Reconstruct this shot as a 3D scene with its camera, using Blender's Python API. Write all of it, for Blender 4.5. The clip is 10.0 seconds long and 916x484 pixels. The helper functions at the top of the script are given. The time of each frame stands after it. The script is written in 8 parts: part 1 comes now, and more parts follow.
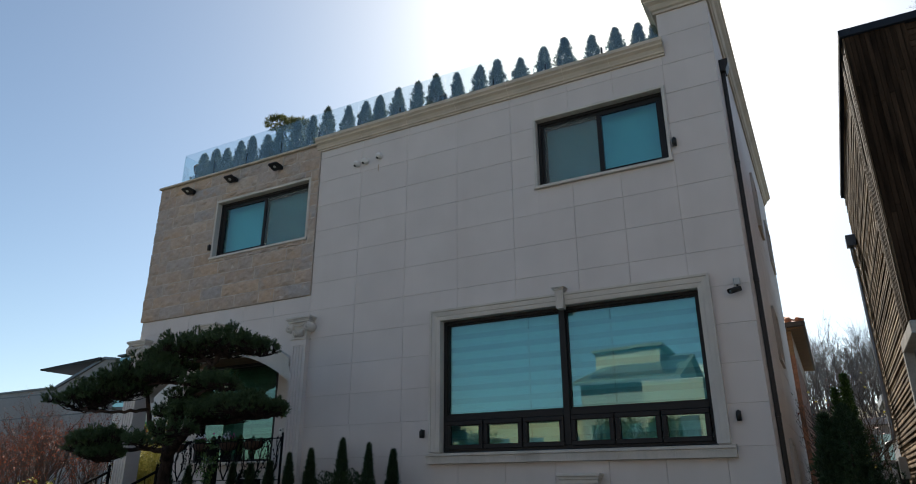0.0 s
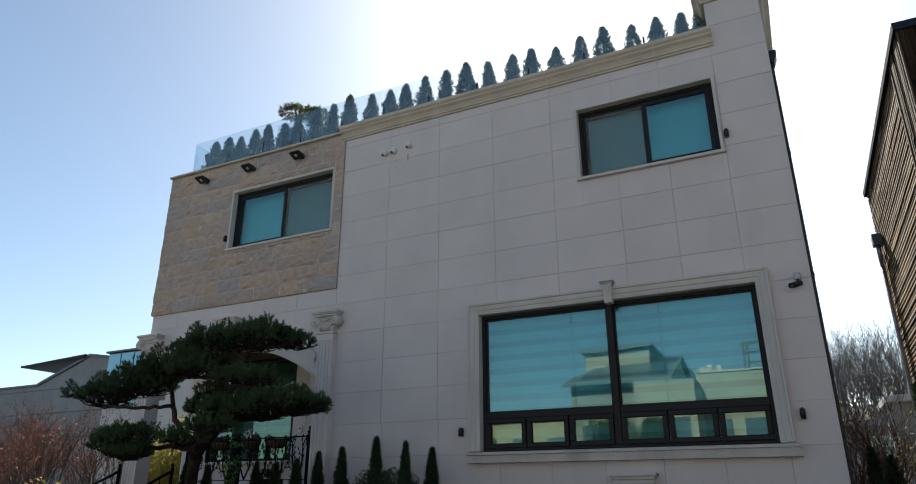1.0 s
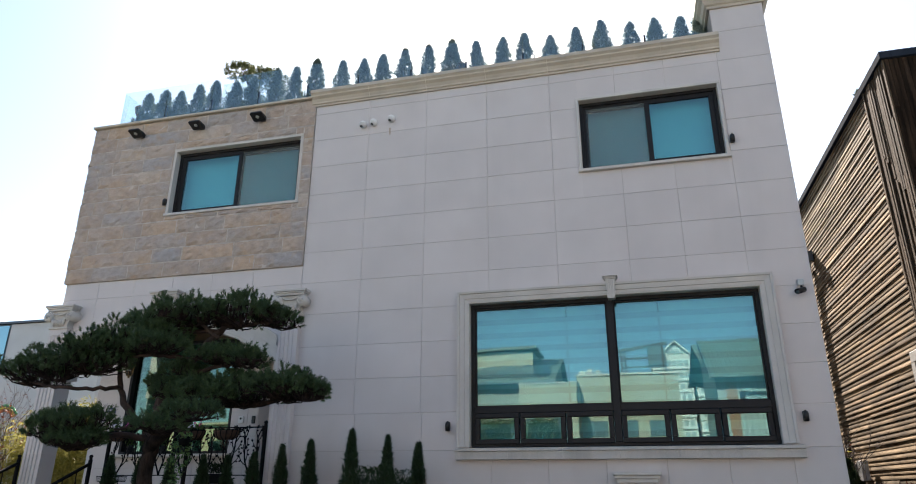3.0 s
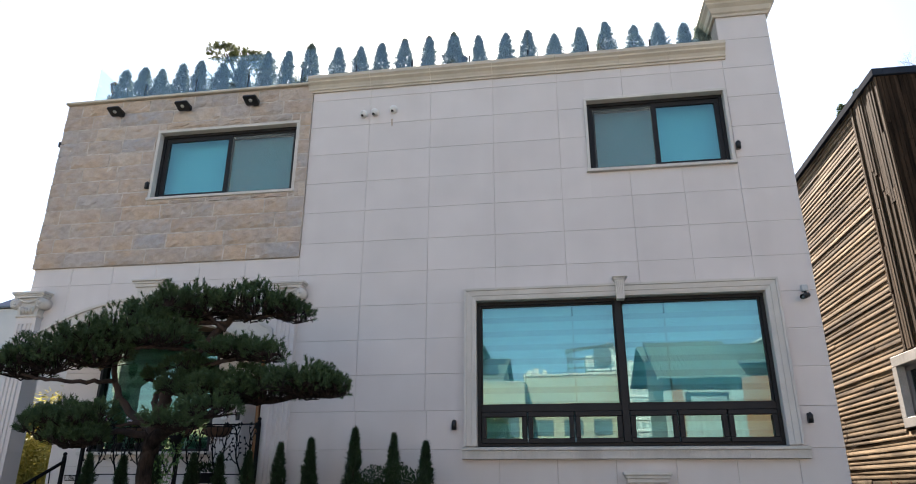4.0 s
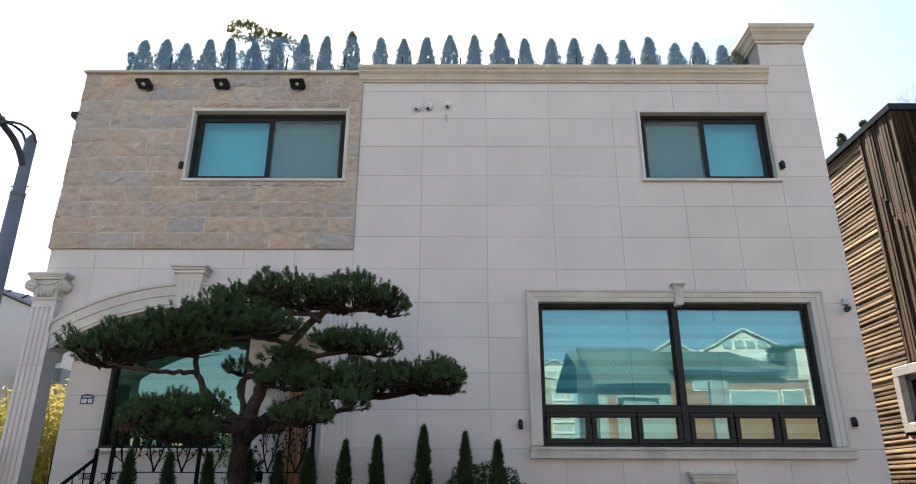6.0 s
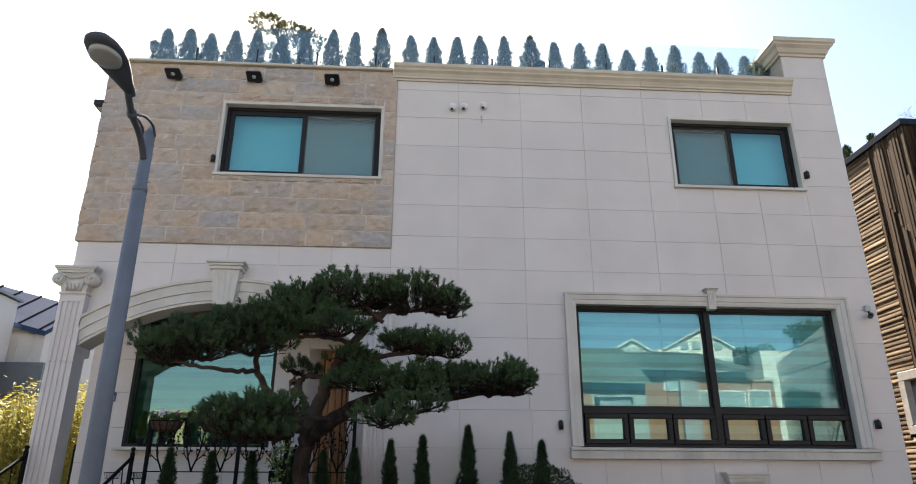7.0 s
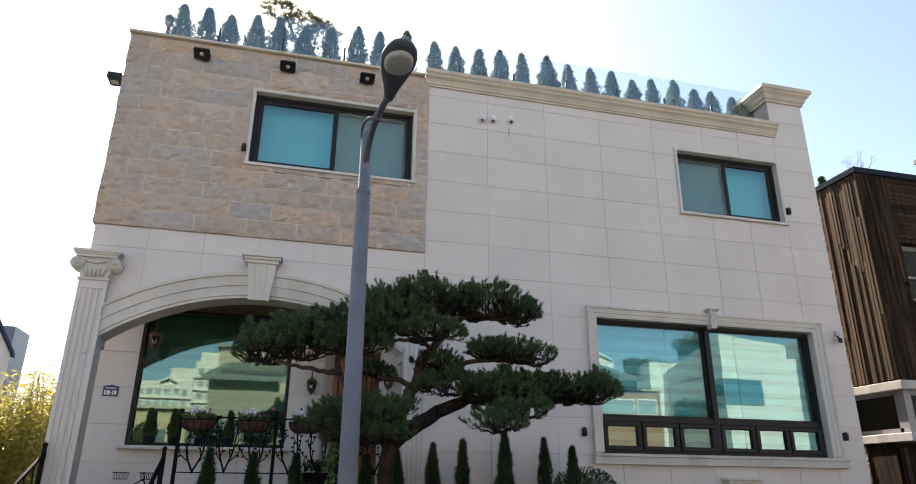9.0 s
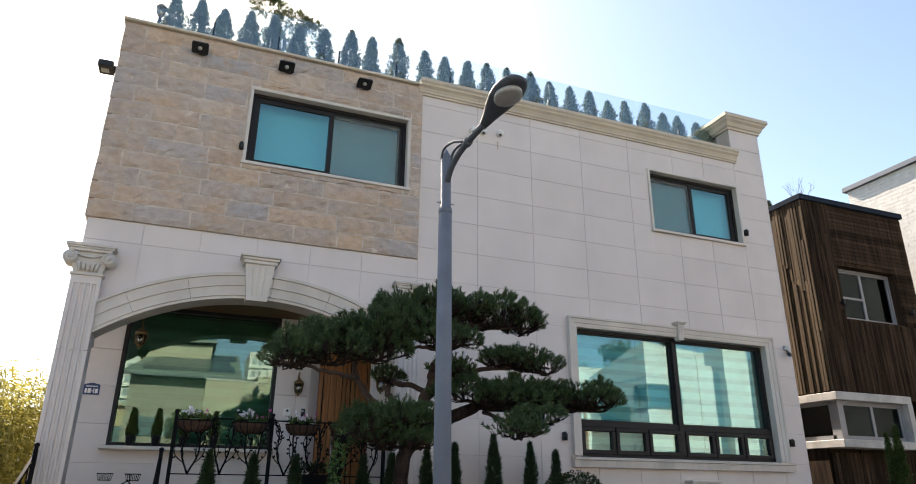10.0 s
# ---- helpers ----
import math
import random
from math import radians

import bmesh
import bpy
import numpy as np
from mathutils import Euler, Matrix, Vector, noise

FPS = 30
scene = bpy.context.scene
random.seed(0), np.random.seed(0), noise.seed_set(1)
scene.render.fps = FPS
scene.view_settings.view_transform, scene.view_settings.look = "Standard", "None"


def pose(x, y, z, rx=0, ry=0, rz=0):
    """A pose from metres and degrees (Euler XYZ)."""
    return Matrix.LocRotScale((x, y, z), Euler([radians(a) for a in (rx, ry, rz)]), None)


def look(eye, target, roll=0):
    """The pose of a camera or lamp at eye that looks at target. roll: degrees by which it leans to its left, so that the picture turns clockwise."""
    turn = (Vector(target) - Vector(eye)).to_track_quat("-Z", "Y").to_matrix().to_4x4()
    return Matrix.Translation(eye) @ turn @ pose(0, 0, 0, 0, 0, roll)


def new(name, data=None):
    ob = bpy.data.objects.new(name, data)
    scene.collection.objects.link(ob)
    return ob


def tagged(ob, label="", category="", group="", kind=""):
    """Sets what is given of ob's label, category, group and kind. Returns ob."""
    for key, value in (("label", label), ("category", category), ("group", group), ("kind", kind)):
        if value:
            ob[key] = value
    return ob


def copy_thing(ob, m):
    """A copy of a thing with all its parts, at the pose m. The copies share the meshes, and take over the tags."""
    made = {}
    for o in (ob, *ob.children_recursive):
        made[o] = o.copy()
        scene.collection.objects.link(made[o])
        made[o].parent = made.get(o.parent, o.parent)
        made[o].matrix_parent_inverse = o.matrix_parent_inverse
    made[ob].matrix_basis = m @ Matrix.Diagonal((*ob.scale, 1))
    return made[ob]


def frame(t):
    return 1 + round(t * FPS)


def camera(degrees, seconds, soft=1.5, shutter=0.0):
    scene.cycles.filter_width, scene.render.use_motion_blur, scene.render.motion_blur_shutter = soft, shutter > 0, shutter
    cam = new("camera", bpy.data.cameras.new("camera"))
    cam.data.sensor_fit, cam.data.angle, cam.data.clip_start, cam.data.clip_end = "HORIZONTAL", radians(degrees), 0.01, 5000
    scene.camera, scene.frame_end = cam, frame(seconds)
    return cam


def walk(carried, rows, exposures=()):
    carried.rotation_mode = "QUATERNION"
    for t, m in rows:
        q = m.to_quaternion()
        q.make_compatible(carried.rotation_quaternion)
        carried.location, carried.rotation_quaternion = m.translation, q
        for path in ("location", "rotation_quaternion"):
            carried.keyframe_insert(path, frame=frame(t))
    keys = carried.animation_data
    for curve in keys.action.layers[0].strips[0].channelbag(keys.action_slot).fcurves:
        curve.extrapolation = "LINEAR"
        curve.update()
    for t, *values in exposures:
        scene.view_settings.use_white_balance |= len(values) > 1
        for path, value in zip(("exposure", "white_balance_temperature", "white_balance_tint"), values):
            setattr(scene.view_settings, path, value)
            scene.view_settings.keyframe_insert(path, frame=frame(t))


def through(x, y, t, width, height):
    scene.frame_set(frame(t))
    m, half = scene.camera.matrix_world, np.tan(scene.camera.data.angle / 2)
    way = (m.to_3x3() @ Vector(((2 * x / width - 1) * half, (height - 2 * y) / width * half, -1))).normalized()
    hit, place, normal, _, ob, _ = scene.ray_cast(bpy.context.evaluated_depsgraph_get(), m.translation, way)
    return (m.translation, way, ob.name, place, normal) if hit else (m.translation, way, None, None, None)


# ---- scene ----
cam = camera(68.2, 10.0, 1.0)
PATH = [
    (0, (-0.15, 0.12, 1.712), (-1.036, 1.774, 2.405), -0.1),
    (0.5, (-0.639, 0.056, 1.717), (-1.499, 1.724, 2.41), -0.1),
    (1, (-1.168, 0.026, 1.701), (-1.995, 1.709, 2.397), -0.1),
    (1.5, (-1.654, 0.015, 1.682), (-2.412, 1.728, 2.383), 0.1),
    (2, (-2.138, 0.034, 1.698), (-2.759, 1.801, 2.4), 0.1),
    (2.5, (-2.632, 0.0, 1.699), (-3.174, 1.794, 2.397), 0.2),
    (4, (-4.147, -0.056, 1.728), (-4.434, 1.801, 2.414), 0.2),
    (4.5, (-4.702, -0.124, 1.685), (-4.906, 1.739, 2.382), 0.2),
    (5, (-5.266, -0.156, 1.674), (-5.401, 1.716, 2.364), 0.2),
    (5.5, (-5.838, -0.189, 1.68), (-5.903, 1.686, 2.372), 0.2),
    (7, (-7.591, -0.223, 1.723), (-7.478, 1.653, 2.406), 0.2),
    (7.5, (-8.132, -0.212, 1.738), (-7.94, 1.658, 2.42), 0.2),
    (8, (-8.698, -0.215, 1.732), (-8.433, 1.646, 2.416), 0.3),
    (8.5, (-9.264, -0.128, 1.731), (-8.888, 1.713, 2.416), 0.3),
    (9, (-9.858, -0.112, 1.738), (-9.397, 1.709, 2.425), 0.5),
    (9.5, (-10.391, -0.077, 1.777), (-9.807, 1.709, 2.46), 0.6),
    (10, (-10.952, -0.074, 1.763), (-10.273, 1.677, 2.45), 0.6),
]
EXPOSURES = [(0, 0.92, 6700, 9), (1, 1.14, 6750, 10), (2, 1.56, 6790, 12), (2.5, 1.74, 6820, 12.5), (4, 2.1, 7000, 15), (5.5, 2.13, 7200, 15), (7.5, 2.09, 7300, 15), (10, 2.08, 7400, 15)]
walk(cam, [(t, look(eye, target, roll)) for t, eye, target, roll in PATH], EXPOSURES)

# ---- world, sun and exposure ----
SUN_AZ, SUN_EL = 10.5, 41.0   # degrees: from +y towards -x, above the horizon
world = bpy.data.worlds.new("world")
scene.world = world
world.use_nodes = True
wn = world.node_tree.nodes
sky = wn.new("ShaderNodeTexSky")
sky.sky_type = "NISHITA"
sky.sun_disc = False
sky.sun_elevation, sky.sun_rotation = radians(SUN_EL), radians(-SUN_AZ)
sky.altitude, sky.air_density, sky.dust_density, sky.ozone_density = 60, 0.82, 1.0, 0.6
wn["Background"].inputs["Strength"].default_value = 0.082
haze = wn.new("ShaderNodeMix")                 # a faint cyan cast of the clear spring air
haze.data_type, haze.blend_type = "RGBA", "MULTIPLY"
haze.inputs["Factor"].default_value = 1.0
haze.inputs[7].default_value = (0.955, 1.03, 1.005, 1)
world.node_tree.links.new(sky.outputs[0], haze.inputs[6])
world.node_tree.links.new(haze.outputs[2], wn["Background"].inputs["Color"])

sun = new("sun", bpy.data.lights.new("sun", "SUN"))
sun.data.energy, sun.data.angle, sun.data.color = 5.0, radians(0.55), (1.0, 0.94, 0.86)
S = Vector((-math.sin(radians(SUN_AZ)) * math.cos(radians(SUN_EL)), math.cos(radians(SUN_AZ)) * math.cos(radians(SUN_EL)), math.sin(radians(SUN_EL))))
sun.matrix_world = look((S * 60)[:], (0, 0, 0))


# ---- building helpers ----
class Geo:
    """Vertices and faces of one mesh, in world metres."""

    def __init__(self):
        self.v, self.f, self.s = [], [], []

    def add(self, verts, faces, smooth=False):
        o = len(self.v)
        self.v.extend(tuple(p) for p in verts)
        self.f.extend(tuple(i + o for i in f) for f in faces)
        self.s.extend([smooth] * len(faces))
        return self

    def box(self, x0, x1, y0, y1, z0, z1, c=0.0):
        lo, hi = (min(x0, x1), min(y0, y1), min(z0, z1)), (max(x0, x1), max(y0, y1), max(z0, z1))
        if c <= 0:
            vs = [((lo, hi)[i & 1][0], (lo, hi)[i >> 1 & 1][1], (lo, hi)[i >> 2][2]) for i in range(8)]
            return self.add(vs, [(0, 2, 3, 1), (4, 5, 7, 6), (0, 1, 5, 4), (2, 6, 7, 3), (0, 4, 6, 2), (1, 3, 7, 5)])
        vs, idx = [], {}
        for i in range(8):
            for a in range(3):
                idx[i, a] = len(vs)
                vs.append(tuple((lo, hi)[i >> k & 1][k] + (0 if k == a else (c if not i >> k & 1 else -c)) for k in range(3)))
        fs = []
        for a in range(3):
            p, q = [k for k in range(3) if k != a]
            for s in (0, 1):
                b = s << a
                fs.append((idx[b, a], idx[b | 1 << p, a], idx[b | 1 << p | 1 << q, a], idx[b | 1 << q, a]))
        for a in range(3):
            p, q = [k for k in range(3) if k != a]
            for sp in (0, 1):
                for sq in (0, 1):
                    i = sp << p | sq << q
                    j = i | 1 << a
                    fs.append((idx[i, p], idx[j, p], idx[j, q], idx[i, q]))
        for i in range(8):
            fs.append((idx[i, 0], idx[i, 1], idx[i, 2]))
        return self.add(vs, fs)

    def prism(self, pts, axis, a, b, smooth=False):
        """A polygon given by its two other axes, drawn out along axis from a to b."""
        n = len(pts)
        k = "xyz".index(axis)

        def at(p, d):
            q = list(p)
            q.insert(k, d)
            return q
        vs = [at(p, a) for p in pts] + [at(p, b) for p in pts]
        fs = [tuple(range(n)), tuple(range(2 * n - 1, n - 1, -1))] + [(i, (i + 1) % n, n + (i + 1) % n, n + i) for i in range(n)]
        return self.add(vs, fs, smooth)

    def tube(self, pts, radii, sides=8, caps=True):
        pts = [Vector(p) for p in pts]
        if isinstance(radii, (int, float)):
            radii = [radii] * len(pts)
        vs, fs = [], []
        side = None
        for i, p in enumerate(pts):
            d = (pts[min(i + 1, len(pts) - 1)] - pts[max(i - 1, 0)]).normalized()
            if side is None:
                side = d.orthogonal().normalized()
            side = (side - d * side.dot(d)).normalized()
            up = d.cross(side)
            for k in range(sides):
                w = 2 * math.pi * k / sides
                vs.append(p + (side * math.cos(w) + up * math.sin(w)) * radii[i])
        for i in range(len(pts) - 1):
            for k in range(sides):
                a, b = i * sides + k, i * sides + (k + 1) % sides
                fs.append((a, b, b + sides, a + sides))
        if caps:
            fs += [tuple(range(sides - 1, -1, -1)), tuple(range((len(pts) - 1) * sides, len(pts) * sides))]
        return self.add(vs, fs, sides > 5)

    def lathe(self, x, y, rows, sides=16):
        """rows of (z, radius) turned round the upright line at x, y."""
        vs = [(x + r * math.cos(2 * math.pi * k / sides), y + r * math.sin(2 * math.pi * k / sides), z) for z, r in rows for k in range(sides)]
        fs = [(i * sides + k, i * sides + (k + 1) % sides, (i + 1) * sides + (k + 1) % sides, (i + 1) * sides + k) for i in range(len(rows) - 1) for k in range(sides)]
        fs += [tuple(range(sides - 1, -1, -1)), tuple(range((len(rows) - 1) * sides, len(rows) * sides))]
        return self.add(vs, fs, True)

    def ball(self, c, r, rings=6, sides=10):
        rows = [(c[2] - r * math.cos(math.pi * (i + 0.02) / (rings + 0.04)), r * math.sin(math.pi * (i + 0.02) / (rings + 0.04))) for i in range(rings + 1)]
        return self.lathe(c[0], c[1], rows, sides)

    def mesh(self, name, origin=(0, 0, 0), fix=True):
        me = bpy.data.meshes.new(name)
        ox, oy, oz = origin
        me.from_pydata([(x - ox, y - oy, z - oz) for x, y, z in self.v], [], self.f)
        me.polygons.foreach_set("use_smooth", self.s)
        if fix:
            bm = bmesh.new()
            bm.from_mesh(me)
            bmesh.ops.recalc_face_normals(bm, faces=bm.faces)
            bm.to_mesh(me)
            bm.free()
        me.update()
        return me


ORIGIN = {}


def thing(name, at, label, category, group="", kind=""):
    ob = new(name)
    ob.empty_display_size = 0.2
    ob.location = at
    ORIGIN[ob] = Vector(at)
    return tagged(ob, label, category, group, kind)


def part(name, geo, material, parent, label="", fix=True):
    ob = new(name, geo.mesh(name, ORIGIN[parent], fix))
    ob.data.materials.append(material)
    ob.parent = parent
    ORIGIN[ob] = ORIGIN[parent]
    return tagged(ob, label)


def solo(name, geo, material, at, label, category, group="", kind="", fix=True):
    ob = new(name, geo.mesh(name, at, fix))
    ob.data.materials.append(material)
    ob.location = at
    ORIGIN[ob] = Vector(at)
    return tagged(ob, label, category, group, kind)


def piece(name, mesh, parent, at):
    """One of many alike pieces on a shared mesh, under parent."""
    ob = new(name, mesh)
    ob.parent = parent
    ob.location = Vector(at) - ORIGIN[parent]
    return ob


# ---- materials ----
def nodes_of(name):
    m = bpy.data.materials.new(name)
    m.use_nodes = True
    return m, m.node_tree.nodes, m.node_tree.links, m.node_tree.nodes["Principled BSDF"]


def surface(name, base, rough=0.6, metal=0.0, vary=0.15, scale=3.0, fine=60.0, bump=0.15, depth=0.01, stretch=(1, 1, 1), other=None, piece_vary=0.0, spec=0.4, stain=0.0):
    """A procedural surface: two scales of noise over a base colour, fine relief, and a shift from piece to piece."""
    m, n, l, b = nodes_of(name)
    tc, mp = n.new("ShaderNodeTexCoord"), n.new("ShaderNodeMapping")
    geo = n.new("ShaderNodeNewGeometry")
    l.new(geo.outputs["Position"], mp.inputs["Vector"])
    mp.inputs["Scale"].default_value = stretch
    n1, n2 = n.new("ShaderNodeTexNoise"), n.new("ShaderNodeTexNoise")
    n1.inputs["Scale"].default_value, n1.inputs["Detail"].default_value = scale, 5
    n2.inputs["Scale"].default_value, n2.inputs["Detail"].default_value = fine, 3
    for t in (n1, n2):
        l.new(mp.outputs[0], t.inputs["Vector"])
    ramp = n.new("ShaderNodeValToRGB")
    o = other or tuple(c * (1 - vary * 1.6) for c in base)
    ramp.color_ramp.elements[0].position, ramp.color_ramp.elements[1].position = 0.3, 0.72
    ramp.color_ramp.elements[0].color, ramp.color_ramp.elements[1].color = (*o, 1), (*base, 1)
    l.new(n1.outputs["Fac"], ramp.inputs["Fac"])
    mix = n.new("ShaderNodeMix")
    mix.data_type, mix.blend_type = "RGBA", "OVERLAY"
    mix.inputs["Factor"].default_value = min(1.0, vary * 1.2)
    l.new(ramp.outputs["Color"], mix.inputs[6])
    l.new(n2.outputs["Fac"], mix.inputs[7])
    col = mix.outputs[2]
    if piece_vary:
        info = n.new("ShaderNodeObjectInfo")
        hsv = n.new("ShaderNodeHueSaturation")
        mr = n.new("ShaderNodeMapRange")
        mr.inputs["To Min"].default_value, mr.inputs["To Max"].default_value = 1 - piece_vary, 1 + piece_vary
        l.new(info.outputs["Random"], mr.inputs["Value"])
        l.new(mr.outputs[0], hsv.inputs["Value"])
        l.new(col, hsv.inputs["Color"])
        col = hsv.outputs["Color"]
    if stain:
        # rain streaks: noise drawn out along z
        mp2, n3, r3, mx = n.new("ShaderNodeMapping"), n.new("ShaderNodeTexNoise"), n.new("ShaderNodeValToRGB"), n.new("ShaderNodeMix")
        mp2.inputs["Scale"].default_value = (2.6, 2.6, 0.25)
        l.new(geo.outputs["Position"], mp2.inputs["Vector"])
        l.new(mp2.outputs[0], n3.inputs["Vector"])
        n3.inputs["Scale"].default_value, n3.inputs["Detail"].default_value = 1.0, 6
        r3.color_ramp.elements[0].position, r3.color_ramp.elements[1].position = 0.52, 0.8
        l.new(n3.outputs["Fac"], r3.inputs["Fac"])
        sc = n.new("ShaderNodeMath")
        sc.operation = "MULTIPLY"
        sc.inputs[1].default_value = stain
        l.new(r3.outputs["Color"], sc.inputs[0])
        mx.data_type = "RGBA"
        mx.inputs[7].default_value = (*[c * 0.5 for c in o], 1)
        l.new(sc.outputs[0], mx.inputs["Factor"])
        l.new(col, mx.inputs[6])
        col = mx.outputs[2]
    l.new(col, b.inputs["Base Color"])
    b.inputs["Roughness"].default_value, b.inputs["Metallic"].default_value = rough, metal
    b.inputs["Specular IOR Level"].default_value = spec
    if bump:
        bp = n.new("ShaderNodeBump")
        bp.inputs["Strength"].default_value, bp.inputs["Distance"].default_value = bump, depth
        l.new(n2.outputs["Fac"], bp.inputs["Height"])
        l.new(bp.outputs[0], b.inputs["Normal"])
    return m


def ashlar(name):
    """Rock-faced sandstone: each block its own beige, grey or ochre, with bedding streaks and rust stains."""
    m, n, l, b = nodes_of(name)
    geo, info, ramp = n.new("ShaderNodeNewGeometry"), n.new("ShaderNodeObjectInfo"), n.new("ShaderNodeValToRGB")
    cols = [(0.0, (0.485, 0.35, 0.245)), (0.13, (0.42, 0.355, 0.31)), (0.3, (0.36, 0.33, 0.315)), (0.45, (0.465, 0.36, 0.28)), (0.6, (0.335, 0.305, 0.285)), (0.72, (0.42, 0.34, 0.28)), (0.86, (0.375, 0.29, 0.235)), (1.0, (0.495, 0.41, 0.335))]
    for i, (p, c) in enumerate(cols):
        e = ramp.color_ramp.elements[i] if i < 2 else ramp.color_ramp.elements.new(p)
        e.position, e.color = p, (*c, 1)
    l.new(info.outputs["Random"], ramp.inputs["Fac"])
    # each block is cut from another place of the bed
    off, mul = n.new("ShaderNodeVectorMath"), n.new("ShaderNodeMath")
    mul.operation = "MULTIPLY"
    mul.inputs[1].default_value = 40.0
    l.new(info.outputs["Random"], mul.inputs[0])
    cmb = n.new("ShaderNodeCombineXYZ")
    l.new(mul.outputs[0], cmb.inputs["Y"])
    l.new(geo.outputs["Position"], off.inputs[0])
    l.new(cmb.outputs[0], off.inputs[1])
    mp = n.new("ShaderNodeMapping")
    mp.inputs["Scale"].default_value = (1.0, 1.0, 1.3)
    l.new(off.outputs[0], mp.inputs["Vector"])
    n1, n2, n3 = n.new("ShaderNodeTexNoise"), n.new("ShaderNodeTexNoise"), n.new("ShaderNodeTexNoise")
    n1.inputs["Scale"].default_value, n1.inputs["Detail"].default_value, n1.inputs["Distortion"].default_value = 2.0, 6, 1.2
    n2.inputs["Scale"].default_value, n2.inputs["Detail"].default_value = 9, 7
    n3.inputs["Scale"].default_value, n3.inputs["Detail"].default_value = 70, 3
    for t in (n1, n2, n3):
        l.new(mp.outputs[0], t.inputs["Vector"])
    r1, mx = n.new("ShaderNodeValToRGB"), n.new("ShaderNodeMix")
    for e, (p, c) in zip(r1.color_ramp.elements, ((0.56, (0, 0, 0)), (0.74, (1, 1, 1)))):
        e.position, e.color = p, (*c, 1)
    l.new(n1.outputs["Fac"], r1.inputs["Fac"])
    sc = n.new("ShaderNodeMath")
    sc.operation = "MULTIPLY"
    sc.inputs[1].default_value = 0.5
    l.new(r1.outputs["Color"], sc.inputs[0])
    mx.data_type = "RGBA"
    l.new(sc.outputs[0], mx.inputs["Factor"])
    l.new(ramp.outputs["Color"], mx.inputs[6])
    mx.inputs[7].default_value = (0.42, 0.28, 0.165, 1)
    col = mx.outputs[2]
    # ochre wash and grey weathering that run on from block to block
    for seed, size, lo, hi, share, tone in ((3.0, 1.3, 0.46, 0.64, 0.55, (0.475, 0.33, 0.215)), (11.0, 1.1, 0.50, 0.68, 0.5, (0.40, 0.35, 0.325)), (23.0, 3.0, 0.55, 0.70, 0.45, (0.29, 0.23, 0.19)), (47.0, 2.6, 0.56, 0.66, 0.35, (0.43, 0.295, 0.195)), (31.0, 7.0, 0.58, 0.72, 0.4, (0.56, 0.49, 0.43))):
        wash, wr, ws, wm, at = n.new("ShaderNodeTexNoise"), n.new("ShaderNodeMapRange"), n.new("ShaderNodeMath"), n.new("ShaderNodeMix"), n.new("ShaderNodeVectorMath")
        at.inputs[1].default_value = (seed, 0.0, seed * 2)
        l.new(geo.outputs["Position"], at.inputs[0])
        l.new(at.outputs[0], wash.inputs["Vector"])
        wash.inputs["Scale"].default_value, wash.inputs["Detail"].default_value, wash.inputs["Roughness"].default_value = size, 7, 0.62
        wr.inputs["From Min"].default_value, wr.inputs["From Max"].default_value = lo, hi
        l.new(wash.outputs["Fac"], wr.inputs["Value"])
        ws.operation = "MULTIPLY"
        ws.inputs[1].default_value = share
        l.new(wr.outputs[0], ws.inputs[0])
        wm.data_type = "RGBA"
        l.new(ws.outputs[0], wm.inputs["Factor"])
        l.new(col, wm.inputs[6])
        wm.inputs[7].default_value = (*tone, 1)
        col = wm.outputs[2]
    for t, f in ((n2, 0.26), (n3, 0.20)):
        m2 = n.new("ShaderNodeMix")
        m2.data_type, m2.blend_type = "RGBA", "OVERLAY"
        m2.inputs["Factor"].default_value = f
        l.new(col, m2.inputs[6])
        l.new(t.outputs["Fac"], m2.inputs[7])
        col = m2.outputs[2]
    l.new(col, b.inputs["Base Color"])
    b.inputs["Roughness"].default_value = 0.85
    b.inputs["Specular IOR Level"].default_value = 0.25
    bp = n.new("ShaderNodeBump")
    bp.inputs["Strength"].default_value, bp.inputs["Distance"].default_value = 0.7, 0.04
    l.new(n2.outputs["Fac"], bp.inputs["Height"])
    l.new(bp.outputs[0], b.inputs["Normal"])
    return m


